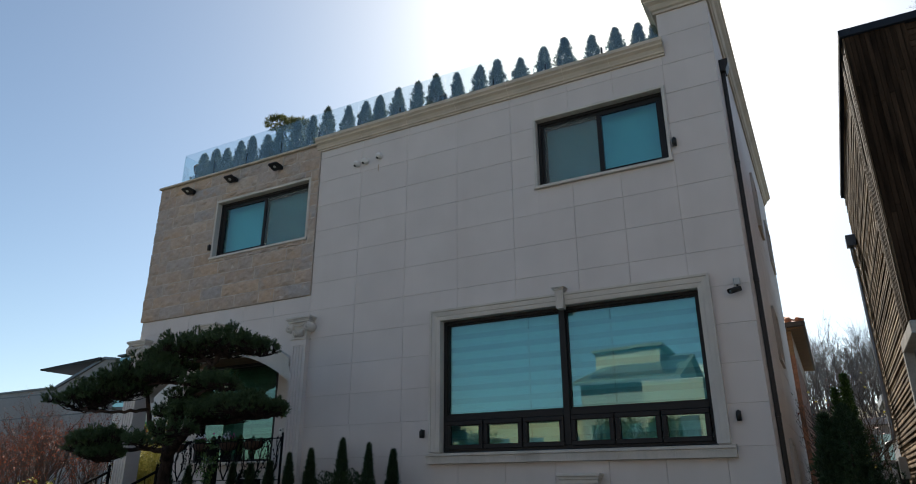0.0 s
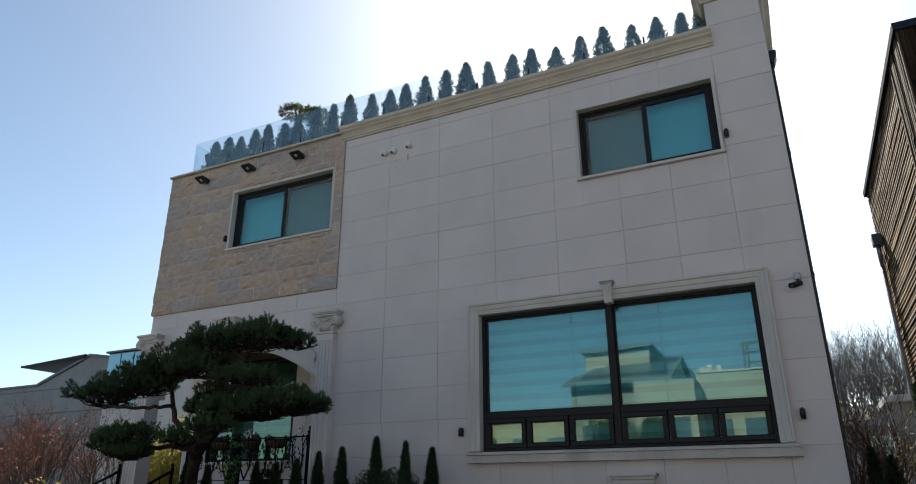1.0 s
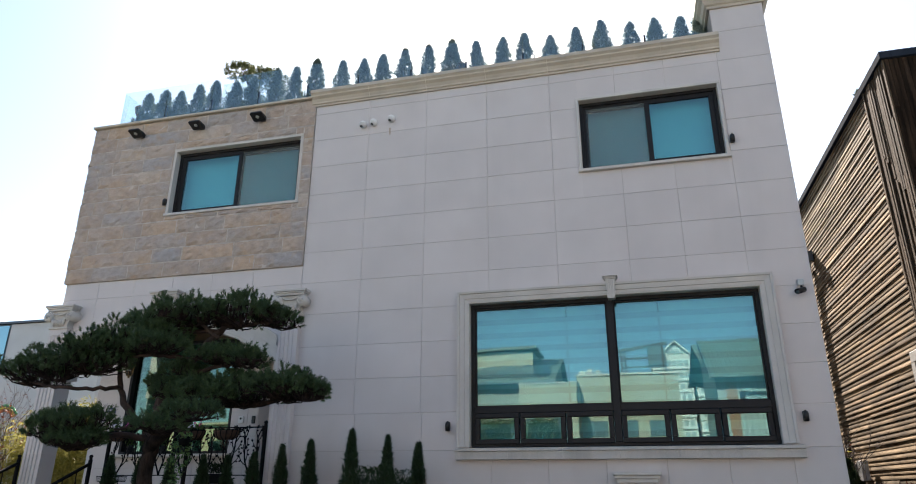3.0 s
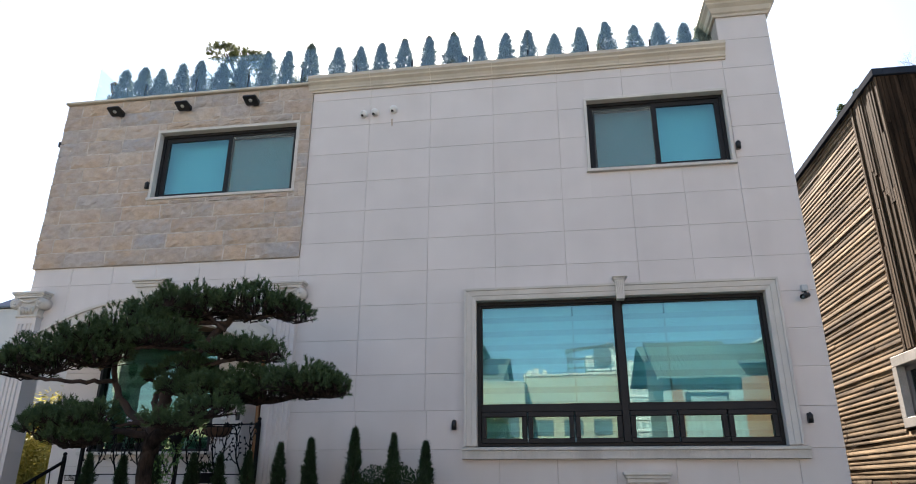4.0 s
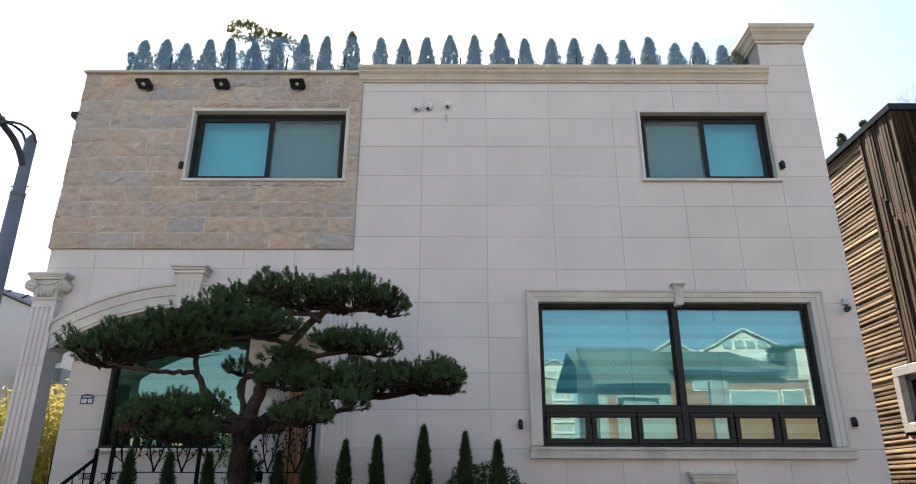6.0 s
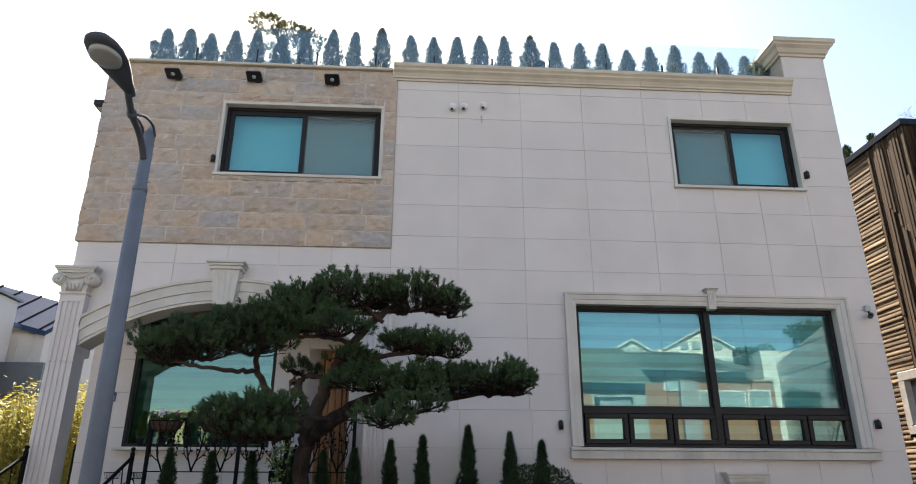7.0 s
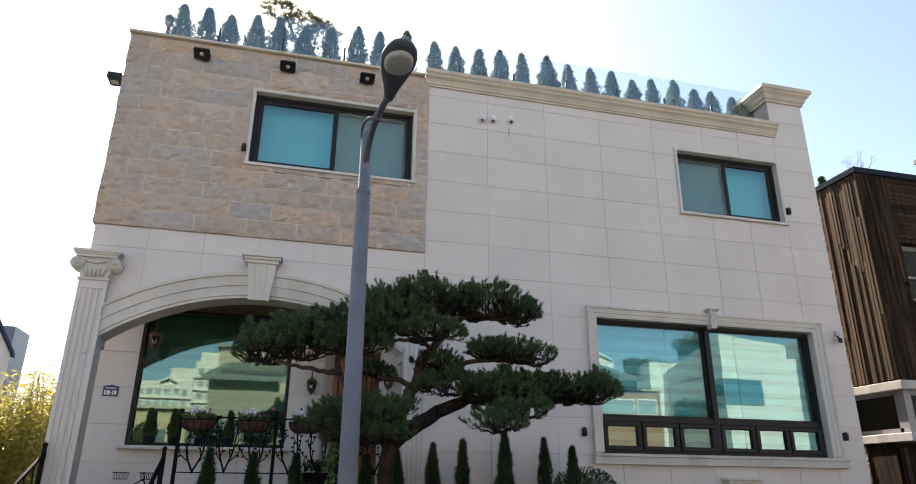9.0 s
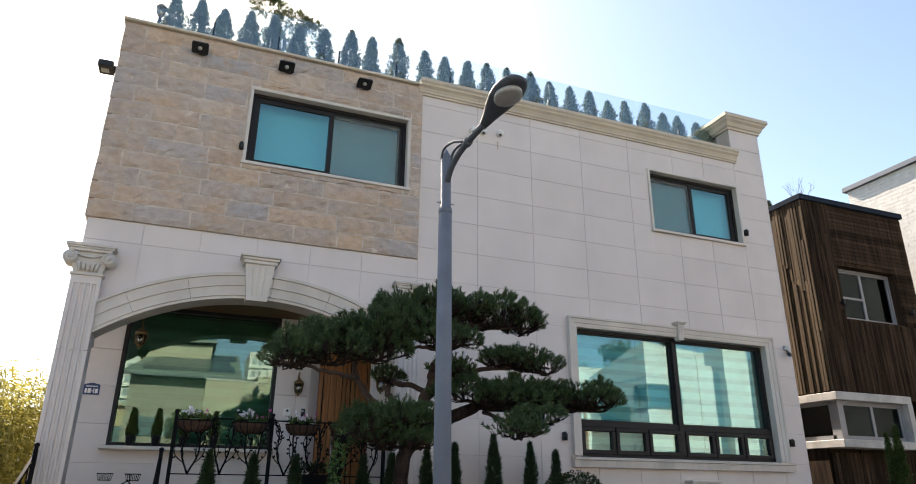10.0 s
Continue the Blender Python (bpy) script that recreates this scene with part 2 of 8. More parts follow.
def coated_glass(name, mirror, tint, share, wave=0.0015):
    """Tinted glass with a reflecting coat; the pane is slightly wavy."""
    m, n, l, b = nodes_of(name)
    n.remove(b)
    out = n["Material Output"]
    gl, tr, mx = n.new("ShaderNodeBsdfGlossy"), n.new("ShaderNodeBsdfTransparent"), n.new("ShaderNodeMixShader")
    gl.inputs["Color"].default_value, gl.inputs["Roughness"].default_value = (*mirror, 1), 0.0
    tr.inputs["Color"].default_value = (*tint, 1)
    lw, pw, mr = n.new("ShaderNodeLayerWeight"), n.new("ShaderNodeMath"), n.new("ShaderNodeMapRange")
    lw.inputs["Blend"].default_value = 0.5
    pw.operation = "POWER"
    pw.inputs[1].default_value = 5.0
    l.new(lw.outputs["Facing"], pw.inputs[0])
    mr.inputs["To Min"].default_value, mr.inputs["To Max"].default_value = share, 0.9
    l.new(pw.outputs[0], mr.inputs["Value"])
    geo, ns, bp = n.new("ShaderNodeNewGeometry"), n.new("ShaderNodeTexNoise"), n.new("ShaderNodeBump")
    ns.inputs["Scale"].default_value, ns.inputs["Detail"].default_value = 1.6, 1
    bp.inputs["Strength"].default_value, bp.inputs["Distance"].default_value = 1.0, wave
    l.new(geo.outputs["Position"], ns.inputs["Vector"])
    l.new(ns.outputs["Fac"], bp.inputs["Height"])
    l.new(bp.outputs[0], gl.inputs["Normal"])
    l.new(mr.outputs[0], mx.inputs["Fac"])
    l.new(tr.outputs[0], mx.inputs[1])
    l.new(gl.outputs[0], mx.inputs[2])
    l.new(mx.outputs[0], out.inputs["Surface"])
    return m


def mesh_screen(name):
    """Fine insect mesh: mostly open, with grey threads that catch some light."""
    m, n, l, b = nodes_of(name)
    tr, mx = n.new("ShaderNodeBsdfTransparent"), n.new("ShaderNodeMixShader")
    tr.inputs["Color"].default_value = (0.90, 0.90, 0.90, 1)
    b.inputs["Base Color"].default_value = (0.36, 0.40, 0.38, 1)
    b.inputs["Roughness"].default_value = 0.8
    mx.inputs["Fac"].default_value = 0.16
    l.new(tr.outputs[0], mx.inputs[1])
    l.new(b.outputs[0], mx.inputs[2])
    l.new(mx.outputs[0], n["Material Output"].inputs["Surface"])
    return m


def leafy(name, dark, light, rough=0.55, through=0.15):
    """Needles and leaves: colour shifts from clump to clump and with a coarse noise, and some light passes through."""
    m, n, l, b = nodes_of(name)
    geo, ns, ad, ramp = n.new("ShaderNodeNewGeometry"), n.new("ShaderNodeTexNoise"), n.new("ShaderNodeMath"), n.new("ShaderNodeValToRGB")
    ns.inputs["Scale"].default_value = 2.5
    l.new(geo.outputs["Position"], ns.inputs["Vector"])
    ad.operation = "MULTIPLY_ADD"
    ad.inputs[1].default_value = 0.5
    l.new(geo.outputs["Random Per Island"], ad.inputs[0])
    mu = n.new("ShaderNodeMath")
    mu.operation = "MULTIPLY"
    mu.inputs[1].default_value = 0.5
    l.new(ns.outputs["Fac"], mu.inputs[0])
    l.new(mu.outputs[0], ad.inputs[2])
    for e, (p, c) in zip(ramp.color_ramp.elements, ((0.15, dark), (0.8, light))):
        e.position, e.color = p, (*c, 1)
    l.new(ad.outputs[0], ramp.inputs["Fac"])
    l.new(ramp.outputs["Color"], b.inputs["Base Color"])
    b.inputs["Roughness"].default_value = rough
    b.inputs["Specular IOR Level"].default_value = 0.25
    tl, mx = n.new("ShaderNodeBsdfTranslucent"), n.new("ShaderNodeMixShader")
    l.new(ramp.outputs["Color"], tl.inputs["Color"])
    mx.inputs["Fac"].default_value = through
    l.new(b.outputs[0], mx.inputs[1])
    l.new(tl.outputs[0], mx.inputs[2])
    l.new(mx.outputs[0], n["Material Output"].inputs["Surface"])
    return m


M_PANEL = surface("pale limestone panel", (0.615, 0.56, 0.53), 0.7, vary=0.06, scale=1.3, fine=90, bump=0.05, depth=0.003, piece_vary=0.025, stain=0.10)
M_TRIM = surface("moulded limestone", (0.58, 0.54, 0.49), 0.7, vary=0.10, scale=2.5, fine=80, bump=0.08, depth=0.004, stain=0.25)
M_SILL = surface("weather-stained limestone sill", (0.56, 0.52, 0.47), 0.75, vary=0.14, scale=2.2, fine=70, bump=0.1, depth=0.004, stain=0.75)
M_CORNICE = surface("cream limestone cornice", (0.55, 0.48, 0.38), 0.7, vary=0.12, scale=2.0, fine=70, bump=0.08, depth=0.004, stain=0.35)
M_MORTAR = surface("grey-brown joint mortar", (0.50, 0.44, 0.38), 0.9, vary=0.2, fine=120, bump=0.2, depth=0.003)
M_STONE = ashlar("rock-faced sandstone")
M_STONE_JOINT = surface("sandy joint mortar", (0.57, 0.49, 0.42), 0.95, vary=0.25, scale=6, fine=90, bump=0.3, depth=0.004)
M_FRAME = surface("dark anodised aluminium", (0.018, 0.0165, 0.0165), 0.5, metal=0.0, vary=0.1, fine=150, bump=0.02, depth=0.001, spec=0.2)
M_FRAME_GREY = surface("grey aluminium", (0.28, 0.28, 0.29), 0.4, metal=0.3, vary=0.08, fine=150, bump=0.02, depth=0.001)
M_GLASS = coated_glass("teal reflecting glass", (0.68, 0.86, 0.81), (0.54, 0.84, 0.86), 0.135, 0.0004)
M_GLASS_PORCH = coated_glass("green reflecting porch glass", (0.66, 0.86, 0.80), (0.40, 0.60, 0.50), 0.135, 0.0004)
M_GLASS_CLEAR = coated_glass("clear railing glass", (0.8, 0.95, 0.95), (0.93, 0.965, 0.97), 0.11, 0.0)
M_BLIND = surface("white blind fabric", (0.70, 0.72, 0.72), 0.9, vary=0.05, scale=4, fine=200, bump=0.05, depth=0.001)
M_SHEER_FINE = surface("fine woven blind band", (0.665, 0.685, 0.685), 0.9, vary=0.05, scale=4, fine=200, bump=0.05, depth=0.001)
M_SHEER = surface("sheer grey blind band", (0.46, 0.48, 0.485), 0.9, vary=0.06, scale=4, fine=200, bump=0.05, depth=0.001)
M_SCREEN = mesh_screen("grey insect mesh")
M_ROOM = surface("interior plaster", (0.5, 0.48, 0.45), 0.9, vary=0.05)
M_IRON = surface("black wrought iron", (0.012, 0.012, 0.013), 0.85, vary=0.2, fine=90, bump=0.1, depth=0.002, spec=0.03)
M_BLACK = surface("black plastic", (0.010, 0.010, 0.011), 0.45, vary=0.1, fine=150, bump=0.03, depth=0.001)
M_WHITE = surface("white plastic", (0.72, 0.71, 0.68), 0.45, vary=0.05, fine=100, bump=0.02, depth=0.001)
M_GREYBOX = surface("grey plastic", (0.42, 0.43, 0.43), 0.5, vary=0.06, fine=100, bump=0.02, depth=0.001)
M_LENS = surface("frosted lamp lens", (0.40, 0.40, 0.375), 0.4, vary=0.08, scale=30, fine=160, bump=0.2, depth=0.002)
M_POLE = surface("blue-grey painted steel", (0.145, 0.165, 0.20), 0.6, metal=0.0, vary=0.14, scale=6, fine=120, bump=0.05, depth=0.001, spec=0.3)
M_POLE_DARK = surface("dark grey cast lamp housing", (0.075, 0.085, 0.10), 0.6, metal=0.0, vary=0.12, scale=8, fine=120, bump=0.05, depth=0.001, spec=0.25)
M_DOOR = surface("orange-brown oiled wood", (0.34, 0.135, 0.04), 0.5, vary=0.3, scale=5, fine=40, bump=0.2, depth=0.003, stretch=(6, 6, 0.4), piece_vary=0.15)
M_SOFFIT = surface("brown wood soffit", (0.20, 0.115, 0.055), 0.6, vary=0.25, scale=4, fine=40, bump=0.15, depth=0.003, stretch=(0.5, 6, 6))
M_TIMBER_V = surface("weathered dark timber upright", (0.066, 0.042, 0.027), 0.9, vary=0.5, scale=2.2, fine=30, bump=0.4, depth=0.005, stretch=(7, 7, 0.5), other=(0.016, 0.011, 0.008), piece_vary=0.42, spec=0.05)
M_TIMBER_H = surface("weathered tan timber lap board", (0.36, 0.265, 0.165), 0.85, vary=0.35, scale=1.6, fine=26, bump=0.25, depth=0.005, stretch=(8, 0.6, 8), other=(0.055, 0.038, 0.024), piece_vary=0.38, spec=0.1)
# same upright timber as on the front; grazing side light is put into its lighter colour
M_TIMBER_SIDE_LIT = surface("weathered timber upright lightened for side light", (0.125, 0.087, 0.055), 0.85, vary=0.35, scale=1.6, fine=26, bump=0.25, depth=0.005, stretch=(8, 8, 0.6), other=(0.055, 0.038, 0.024), piece_vary=0.38, spec=0.1)
M_METAL_DARK = surface("blue-grey metal flashing", (0.12, 0.135, 0.155), 0.4, metal=0.4, vary=0.12, scale=3, fine=80, bump=0.04, depth=0.001)
M_FLASHING = surface("dark slate-blue painted flashing", (0.030, 0.038, 0.052), 0.95, vary=0.12, scale=3, fine=80, bump=0.03, depth=0.001, spec=0.02)
M_STEEL = surface("galvanised pipe", (0.45, 0.45, 0.44), 0.3, metal=0.9, vary=0.1, scale=6, fine=60, bump=0.05, depth=0.001)
M_PIPE_BROWN = surface("brown painted downpipe", (0.022, 0.017, 0.015), 0.45, vary=0.15, fine=60, bump=0.05, depth=0.001)
M_RENDER_W = surface("weathered white render", (0.52, 0.505, 0.475), 0.8, vary=0.22, scale=3, fine=60, bump=0.12, depth=0.004, stain=0.7)
M_BRICK_W = surface("white painted brick", (0.64, 0.62, 0.58), 0.8, vary=0.12, scale=6, fine=50, bump=0.2, depth=0.004, piece_vary=0.05)
M_GREYWALL = surface("grey cement panel wall", (0.29, 0.29, 0.295), 0.8, vary=0.1, scale=1.2, fine=50, bump=0.08, depth=0.003, stain=0.2)
M_PALEWALL = surface("pale corrugated wall panel", (0.58, 0.565, 0.54), 0.7, vary=0.06, scale=1.5, fine=50, bump=0.05, depth=0.003)
M_TEAL_WIN = coated_glass("blue window glass", (0.55, 0.85, 0.9), (0.10, 0.20, 0.22), 0.45)
M_BLUEROOF = surface("blue-grey standing seam roof", (0.036, 0.060, 0.115), 0.9, metal=0.0, vary=0.1, scale=2, fine=50, bump=0.03, depth=0.001, spec=0.05)
M_BLUEROOF_SEAM = surface("dark seam of the metal roof", (0.02, 0.026, 0.04), 0.9, vary=0.1, scale=2, fine=50, bump=0.0, spec=0.05)
M_BARK = surface("red-brown pine bark", (0.072, 0.042, 0.031), 0.9, vary=0.45, scale=9, fine=45, bump=0.8, depth=0.012, stretch=(1, 1, 0.5), other=(0.04, 0.028, 0.023))
M_TRUNK = surface("dark pine trunk bark", (0.050, 0.035, 0.028), 0.95, vary=0.6, scale=14, fine=38, bump=1.0, depth=0.03, stretch=(1, 1, 0.35), other=(0.012, 0.009, 0.008), spec=0.1)
M_WOOD_FAR = surface("grey winter branches", (0.165, 0.145, 0.135), 0.9, vary=0.2, scale=1, fine=10, bump=0.0)
M_TWIG = surface("bare grey-brown twigs", (0.085, 0.062, 0.052), 0.9, vary=0.2, scale=3, fine=30, bump=0.2, depth=0.003)
M_NEEDLE = leafy("dark pine needles", (0.024, 0.048, 0.021), (0.098, 0.150, 0.058), through=0.22)
M_CYPRESS = leafy("dark cypress foliage", (0.012, 0.026, 0.012), (0.035, 0.065, 0.026))
M_CYPRESS_ROOF = leafy("blue-green cypress foliage", (0.075, 0.10, 0.09), (0.16, 0.205, 0.165), through=0.32)
M_BOX = leafy("yellow-green box foliage", (0.02, 0.04, 0.010), (0.07, 0.11, 0.025))
M_IVY = leafy("variegated ivy leaves", (0.03, 0.10, 0.03), (0.17, 0.27, 0.09), through=0.3)
M_BUSH = leafy("dark clipped box foliage", (0.008, 0.018, 0.006), (0.026, 0.05, 0.014))
M_BAMBOO = leafy("yellow-green bamboo leaves", (0.17, 0.165, 0.035), (0.42, 0.37, 0.10), through=0.45)
M_REDLEAF = leafy("russet nandina leaves", (0.09, 0.026, 0.016), (0.30, 0.080, 0.034), through=0.3)
M_TREE_FAR = leafy("dull green tree foliage", (0.045, 0.06, 0.022), (0.14, 0.155, 0.06), through=0.3)
M_COIR = surface("brown coir basket liner", (0.065, 0.034, 0.02), 0.95, vary=0.3, scale=20, fine=90, bump=0.5, depth=0.006)
M_PETAL_W = leafy("white and lilac petals", (0.66, 0.62, 0.74), (0.88, 0.87, 0.90), through=0.3)
M_PETAL_P = leafy("magenta petals", (0.38, 0.05, 0.22), (0.62, 0.14, 0.38), through=0.3)
M_CONE = leafy("bright green dwarf conifer", (0.02, 0.045, 0.012), (0.075, 0.12, 0.03))
M_HOSE_G = surface("green hose", (0.05, 0.30, 0.10), 0.5, vary=0.05)
M_HOSE_Y = surface("yellow hose", (0.55, 0.45, 0.05), 0.5, vary=0.05)
M_HOSE_O = surface("orange hose", (0.60, 0.16, 0.04), 0.5, vary=0.05)
M_SIGN = surface("navy enamel plate", (0.028, 0.045, 0.12), 0.35, vary=0.05, fine=60, bump=0.0)
M_BRASS = surface("aged brass", (0.20, 0.13, 0.06), 0.4, metal=0.7, vary=0.2, fine=80, bump=0.05, depth=0.001)
M_LAMPGLASS = coated_glass("cloudy lantern glass", (0.85, 0.85, 0.82), (0.30, 0.29, 0.25), 0.16, 0.0)
M_ASPHALT = surface("asphalt", (0.055, 0.055, 0.057), 0.9, vary=0.2, scale=1.5, fine=90, bump=0.3, depth=0.006)
M_PAVING = surface("concrete paving", (0.14, 0.137, 0.13), 0.85, vary=0.12, scale=1.5, fine=60, bump=0.15, depth=0.004, piece_vary=0.06)
M_SOIL = surface("dry grass and soil", (0.055, 0.05, 0.03), 0.95, vary=0.35, scale=0.6, fine=25, bump=0.4, depth=0.03, other=(0.055, 0.052, 0.026))
M_TILE = surface("terracotta roof tile", (0.30, 0.12, 0.065), 0.8, vary=0.2, scale=4, fine=40, bump=0.3, depth=0.01)
M_OCHRE = surface("ochre render", (0.45, 0.37, 0.235), 0.85, vary=0.12, scale=1.5, fine=40, bump=0.08, depth=0.004)
M_ORANGE = surface("orange-brown brick cladding", (0.33, 0.165, 0.095), 0.85, vary=0.15, scale=2, fine=40, bump=0.1, depth=0.004)
M_TAN = surface("tan stone cladding", (0.40, 0.355, 0.27), 0.8, vary=0.1, scale=1.2, fine=40, bump=0.08, depth=0.004)
M_GREENROOF = surface("grey-green metal roof", (0.145, 0.17, 0.155), 0.5, vary=0.1, scale=2, fine=40, bump=0.05, depth=0.003)
M_SOLAR = surface("dark solar panel", (0.05, 0.065, 0.08), 0.2, vary=0.1, scale=3, fine=40, bump=0.0, spec=0.5)
M_APART = surface("white apartment render", (0.60, 0.59, 0.56), 0.85, vary=0.06, scale=0.4, fine=10, bump=0.0)
M_GREYTAN = surface("grey-tan stone panels", (0.27, 0.245, 0.20), 0.8, vary=0.12, scale=1.2, fine=40, bump=0.08, depth=0.004)
M_GREENWALL = surface("grey-green painted boards", (0.34, 0.38, 0.36), 0.7, vary=0.1, scale=2, fine=40, bump=0.05, depth=0.003)
M_GREENSEAM = surface("dark seam of the green roof", (0.10, 0.13, 0.115), 0.6, vary=0.1, scale=2, fine=40, bump=0.0)
M_WINFAR = surface("pale sky-lit window glass", (0.30, 0.36, 0.37), 0.2, vary=0.2, scale=1, fine=10, bump=0.0, spec=0.5)
M_WINDARK = surface("dark window glass", (0.10, 0.14, 0.16), 0.25, vary=0.15, scale=1, fine=10, bump=0.0, spec=0.5)


# ---- the ground ----
ground = solo("ground", Geo().add([(-900, -900, -0.02), (900, -900, -0.02), (900, 900, -0.02), (-900, 900, -0.02)], [(0, 1, 2, 3)]), M_SOIL, (0, 0, -0.02), "dry winter grass and soil running to the horizon", "ground", kind="structure")
solo("road", Geo().box(-120, 120, -4.6, 3.2, -0.10, 0.0), M_ASPHALT, (0, 0, 0), "grey asphalt residential street", "road", kind="structure")
solo("pavement", Geo().box(-120, 120, 3.2, 5.2, -0.10, 0.14, 0.02), M_PAVING, (0, 3.2, 0), "concrete pavement with a raised kerb", "pavement", kind="structure")
solo("garden_terrace", Geo().box(-40, 0.55, 5.9, 19.5, -0.1, 1.0), M_SOIL, (0, 5.9, 0), "raised planted garden terrace in front of the house", "terrace", kind="structure")
solo("retaining_wall", Geo().box(-40, 0.55, 5.6, 5.9, 0, 1.08, 0.02), M_GREYWALL, (0, 5.6, 0), "low grey stone retaining wall along the pavement", "wall", kind="structure")

# ---- the stone house ----
FY = 9.2                                   # front face of the panels
XL, XM, XR = -12.48, -8.01, -0.77          # left edge, stone/panel joint, right edge
house = thing("house", ((XL + XR) / 2, FY, 0.0), "two-storey pale limestone house with a tan rock-faced corner", "house")


def rects(cell, holes):
    """cell minus the holes, as rectangles (x0, x1, z0, z1)."""
    out = [cell]
    for hx0, hx1, hz0, hz1 in holes:
        nxt = []
        for x0, x1, z0, z1 in out:
            if hx0 >= x1 or hx1 <= x0 or hz0 >= z1 or hz1 <= z0:
                nxt.append((x0, x1, z0, z1))
                continue
            if x0 < hx0: nxt.append((x0, hx0, z0, z1))
            if hx1 < x1: nxt.append((hx1, x1, z0, z1))
            a, b = max(x0, hx0), min(x1, hx1)
            if z0 < hz0: nxt.append((a, b, z0, hz0))
            if hz1 < z1: nxt.append((a, b, hz1, z1))
        out = nxt
    return out


def holed(x0, x1, z0, z1, holes, y0, y1):
    """One solid slab in the xz plane with rectangular holes right through it."""
    xs = sorted({x0, x1, *[h[0] for h in holes], *[h[1] for h in holes]})
    zs = sorted({z0, z1, *[h[2] for h in holes], *[h[3] for h in holes]})
    xs, zs = [v for v in xs if x0 <= v <= x1], [v for v in zs if z0 <= v <= z1]

    def solid(i, j):
        if not (0 <= i < len(xs) - 1 and 0 <= j < len(zs) - 1):
            return False
        cx, cz = (xs[i] + xs[i + 1]) / 2, (zs[j] + zs[j + 1]) / 2
        return not any(h[0] < cx < h[1] and h[2] < cz < h[3] for h in holes)
    n = len(xs)
    vs = [(x, y, z) for y in (y0, y1) for z in zs for x in xs]
    o = n * len(zs)
    fs = []
    for i in range(n - 1):
        for j in range(len(zs) - 1):
            if not solid(i, j):
                continue
            a, b, c, d = j * n + i, j * n + i + 1, (j + 1) * n + i + 1, (j + 1) * n + i
            fs += [(a, b, c, d), (o + d, o + c, o + b, o + a)]
            for (di, dj), (p, q) in (((0, -1), (a, b)), ((1, 0), (b, c)), ((0, 1), (c, d)), ((-1, 0), (d, a))):
                if not solid(i + di, j + dj):
                    fs.append((p, o + p, o + q, q))
    return Geo().add(vs, fs)


W1 = (-10.655, -8.245, 6.165, 7.355)       # upper window in the rough stone: clear opening
W2 = (-3.585, -1.575, 6.18, 7.345)         # upper window in the panels
WB = (-5.315, -1.42, 2.26, 4.235)          # wide window
ARC_X, ARC_Z, ARC_IN, ARC_OUT = -10.235, 0.86, 3.28, 3.62

def grown(w, d=0.015):
    return (w[0] - d, w[1] + d, w[2] - d, w[3] + d)


# the bearing wall behind the cladding, with its real openings
front_wall = holed(XL + 0.02, XR - 0.02, 0, 8.72, [grown(W1), grown(W2), grown(WB), (XL, XM - 0.25, 0, 5.0), (XL, -1.52, 8.02, 9.0)], FY + 0.008, FY + 0.30)
front_wall = part("front_wall", front_wall, M_MORTAR, house, "pale limestone panels with thin recessed joints")
body = Geo()
body.box(XR - 0.30, XR - 0.02, FY + 0.30, 18.2, 0, 8.75)
body.box(XL + 0.02, XL + 0.30, FY + 1.6, 18.2, 0, 8.0)
body.box(XL + 0.02, XL + 0.30, FY + 0.30, FY + 1.6, 4.75, 8.0)
body.box(XL + 0.30, XR - 0.30, 17.9, 18.2, 0, 8.0)
side_wall = part("side_wall", body, M_MORTAR, house)
part("roof", Geo().box(XL + 0.3, XR - 0.3, FY + 0.30, 17.9, 7.72, 7.9), M_PAVING, house)
inner = Geo().box(XL + 0.3, XR - 0.3, FY + 3.2, FY + 3.4, 0, 7.7)
inner.box(XL + 0.3, XR - 0.3, FY + 0.3, FY + 3.2, 4.75, 5.0)
inner.box(-8.0, XR - 0.3, FY + 0.3, FY + 3.2, 1.2, 1.4)
inner.box(-8.2, -8.0, FY + 0.3, FY + 3.2, 1.0, 4.75)
part("interior_wall", inner, M_ROOM, house)

# panels
M_STAIN = surface("brown rust drip", (0.36, 0.27, 0.19), 0.85, vary=0.4, scale=14, fine=60, bump=0.0, other=(0.50, 0.44, 0.39))
part("drip_stain", Geo().prism([(-6.672, 7.31), (-6.638, 7.31), (-6.641, 7.20), (-6.65, 7.165), (-6.664, 7.18)], "y", FY - 0.002, FY + 0.01), M_STAIN, front_wall, "faint brown drip mark")
PANEL_MESH = {}


def panel_mesh(w, h, mat, t=0.03, axis="y", c=0.004):
    key = (round(w, 3), round(h, 3), mat.name, axis, c)
    if key not in PANEL_MESH:
        g = Geo()
        if axis == "y":
            g.box(-w / 2, w / 2, 0, t, -h / 2, h / 2, c)
        else:
            g.box(-t, 0, -w / 2, w / 2, -h / 2, h / 2, c)
        PANEL_MESH[key] = g.mesh("panel")
        PANEL_MESH[key].materials.append(mat)
    return PANEL_MESH[key]


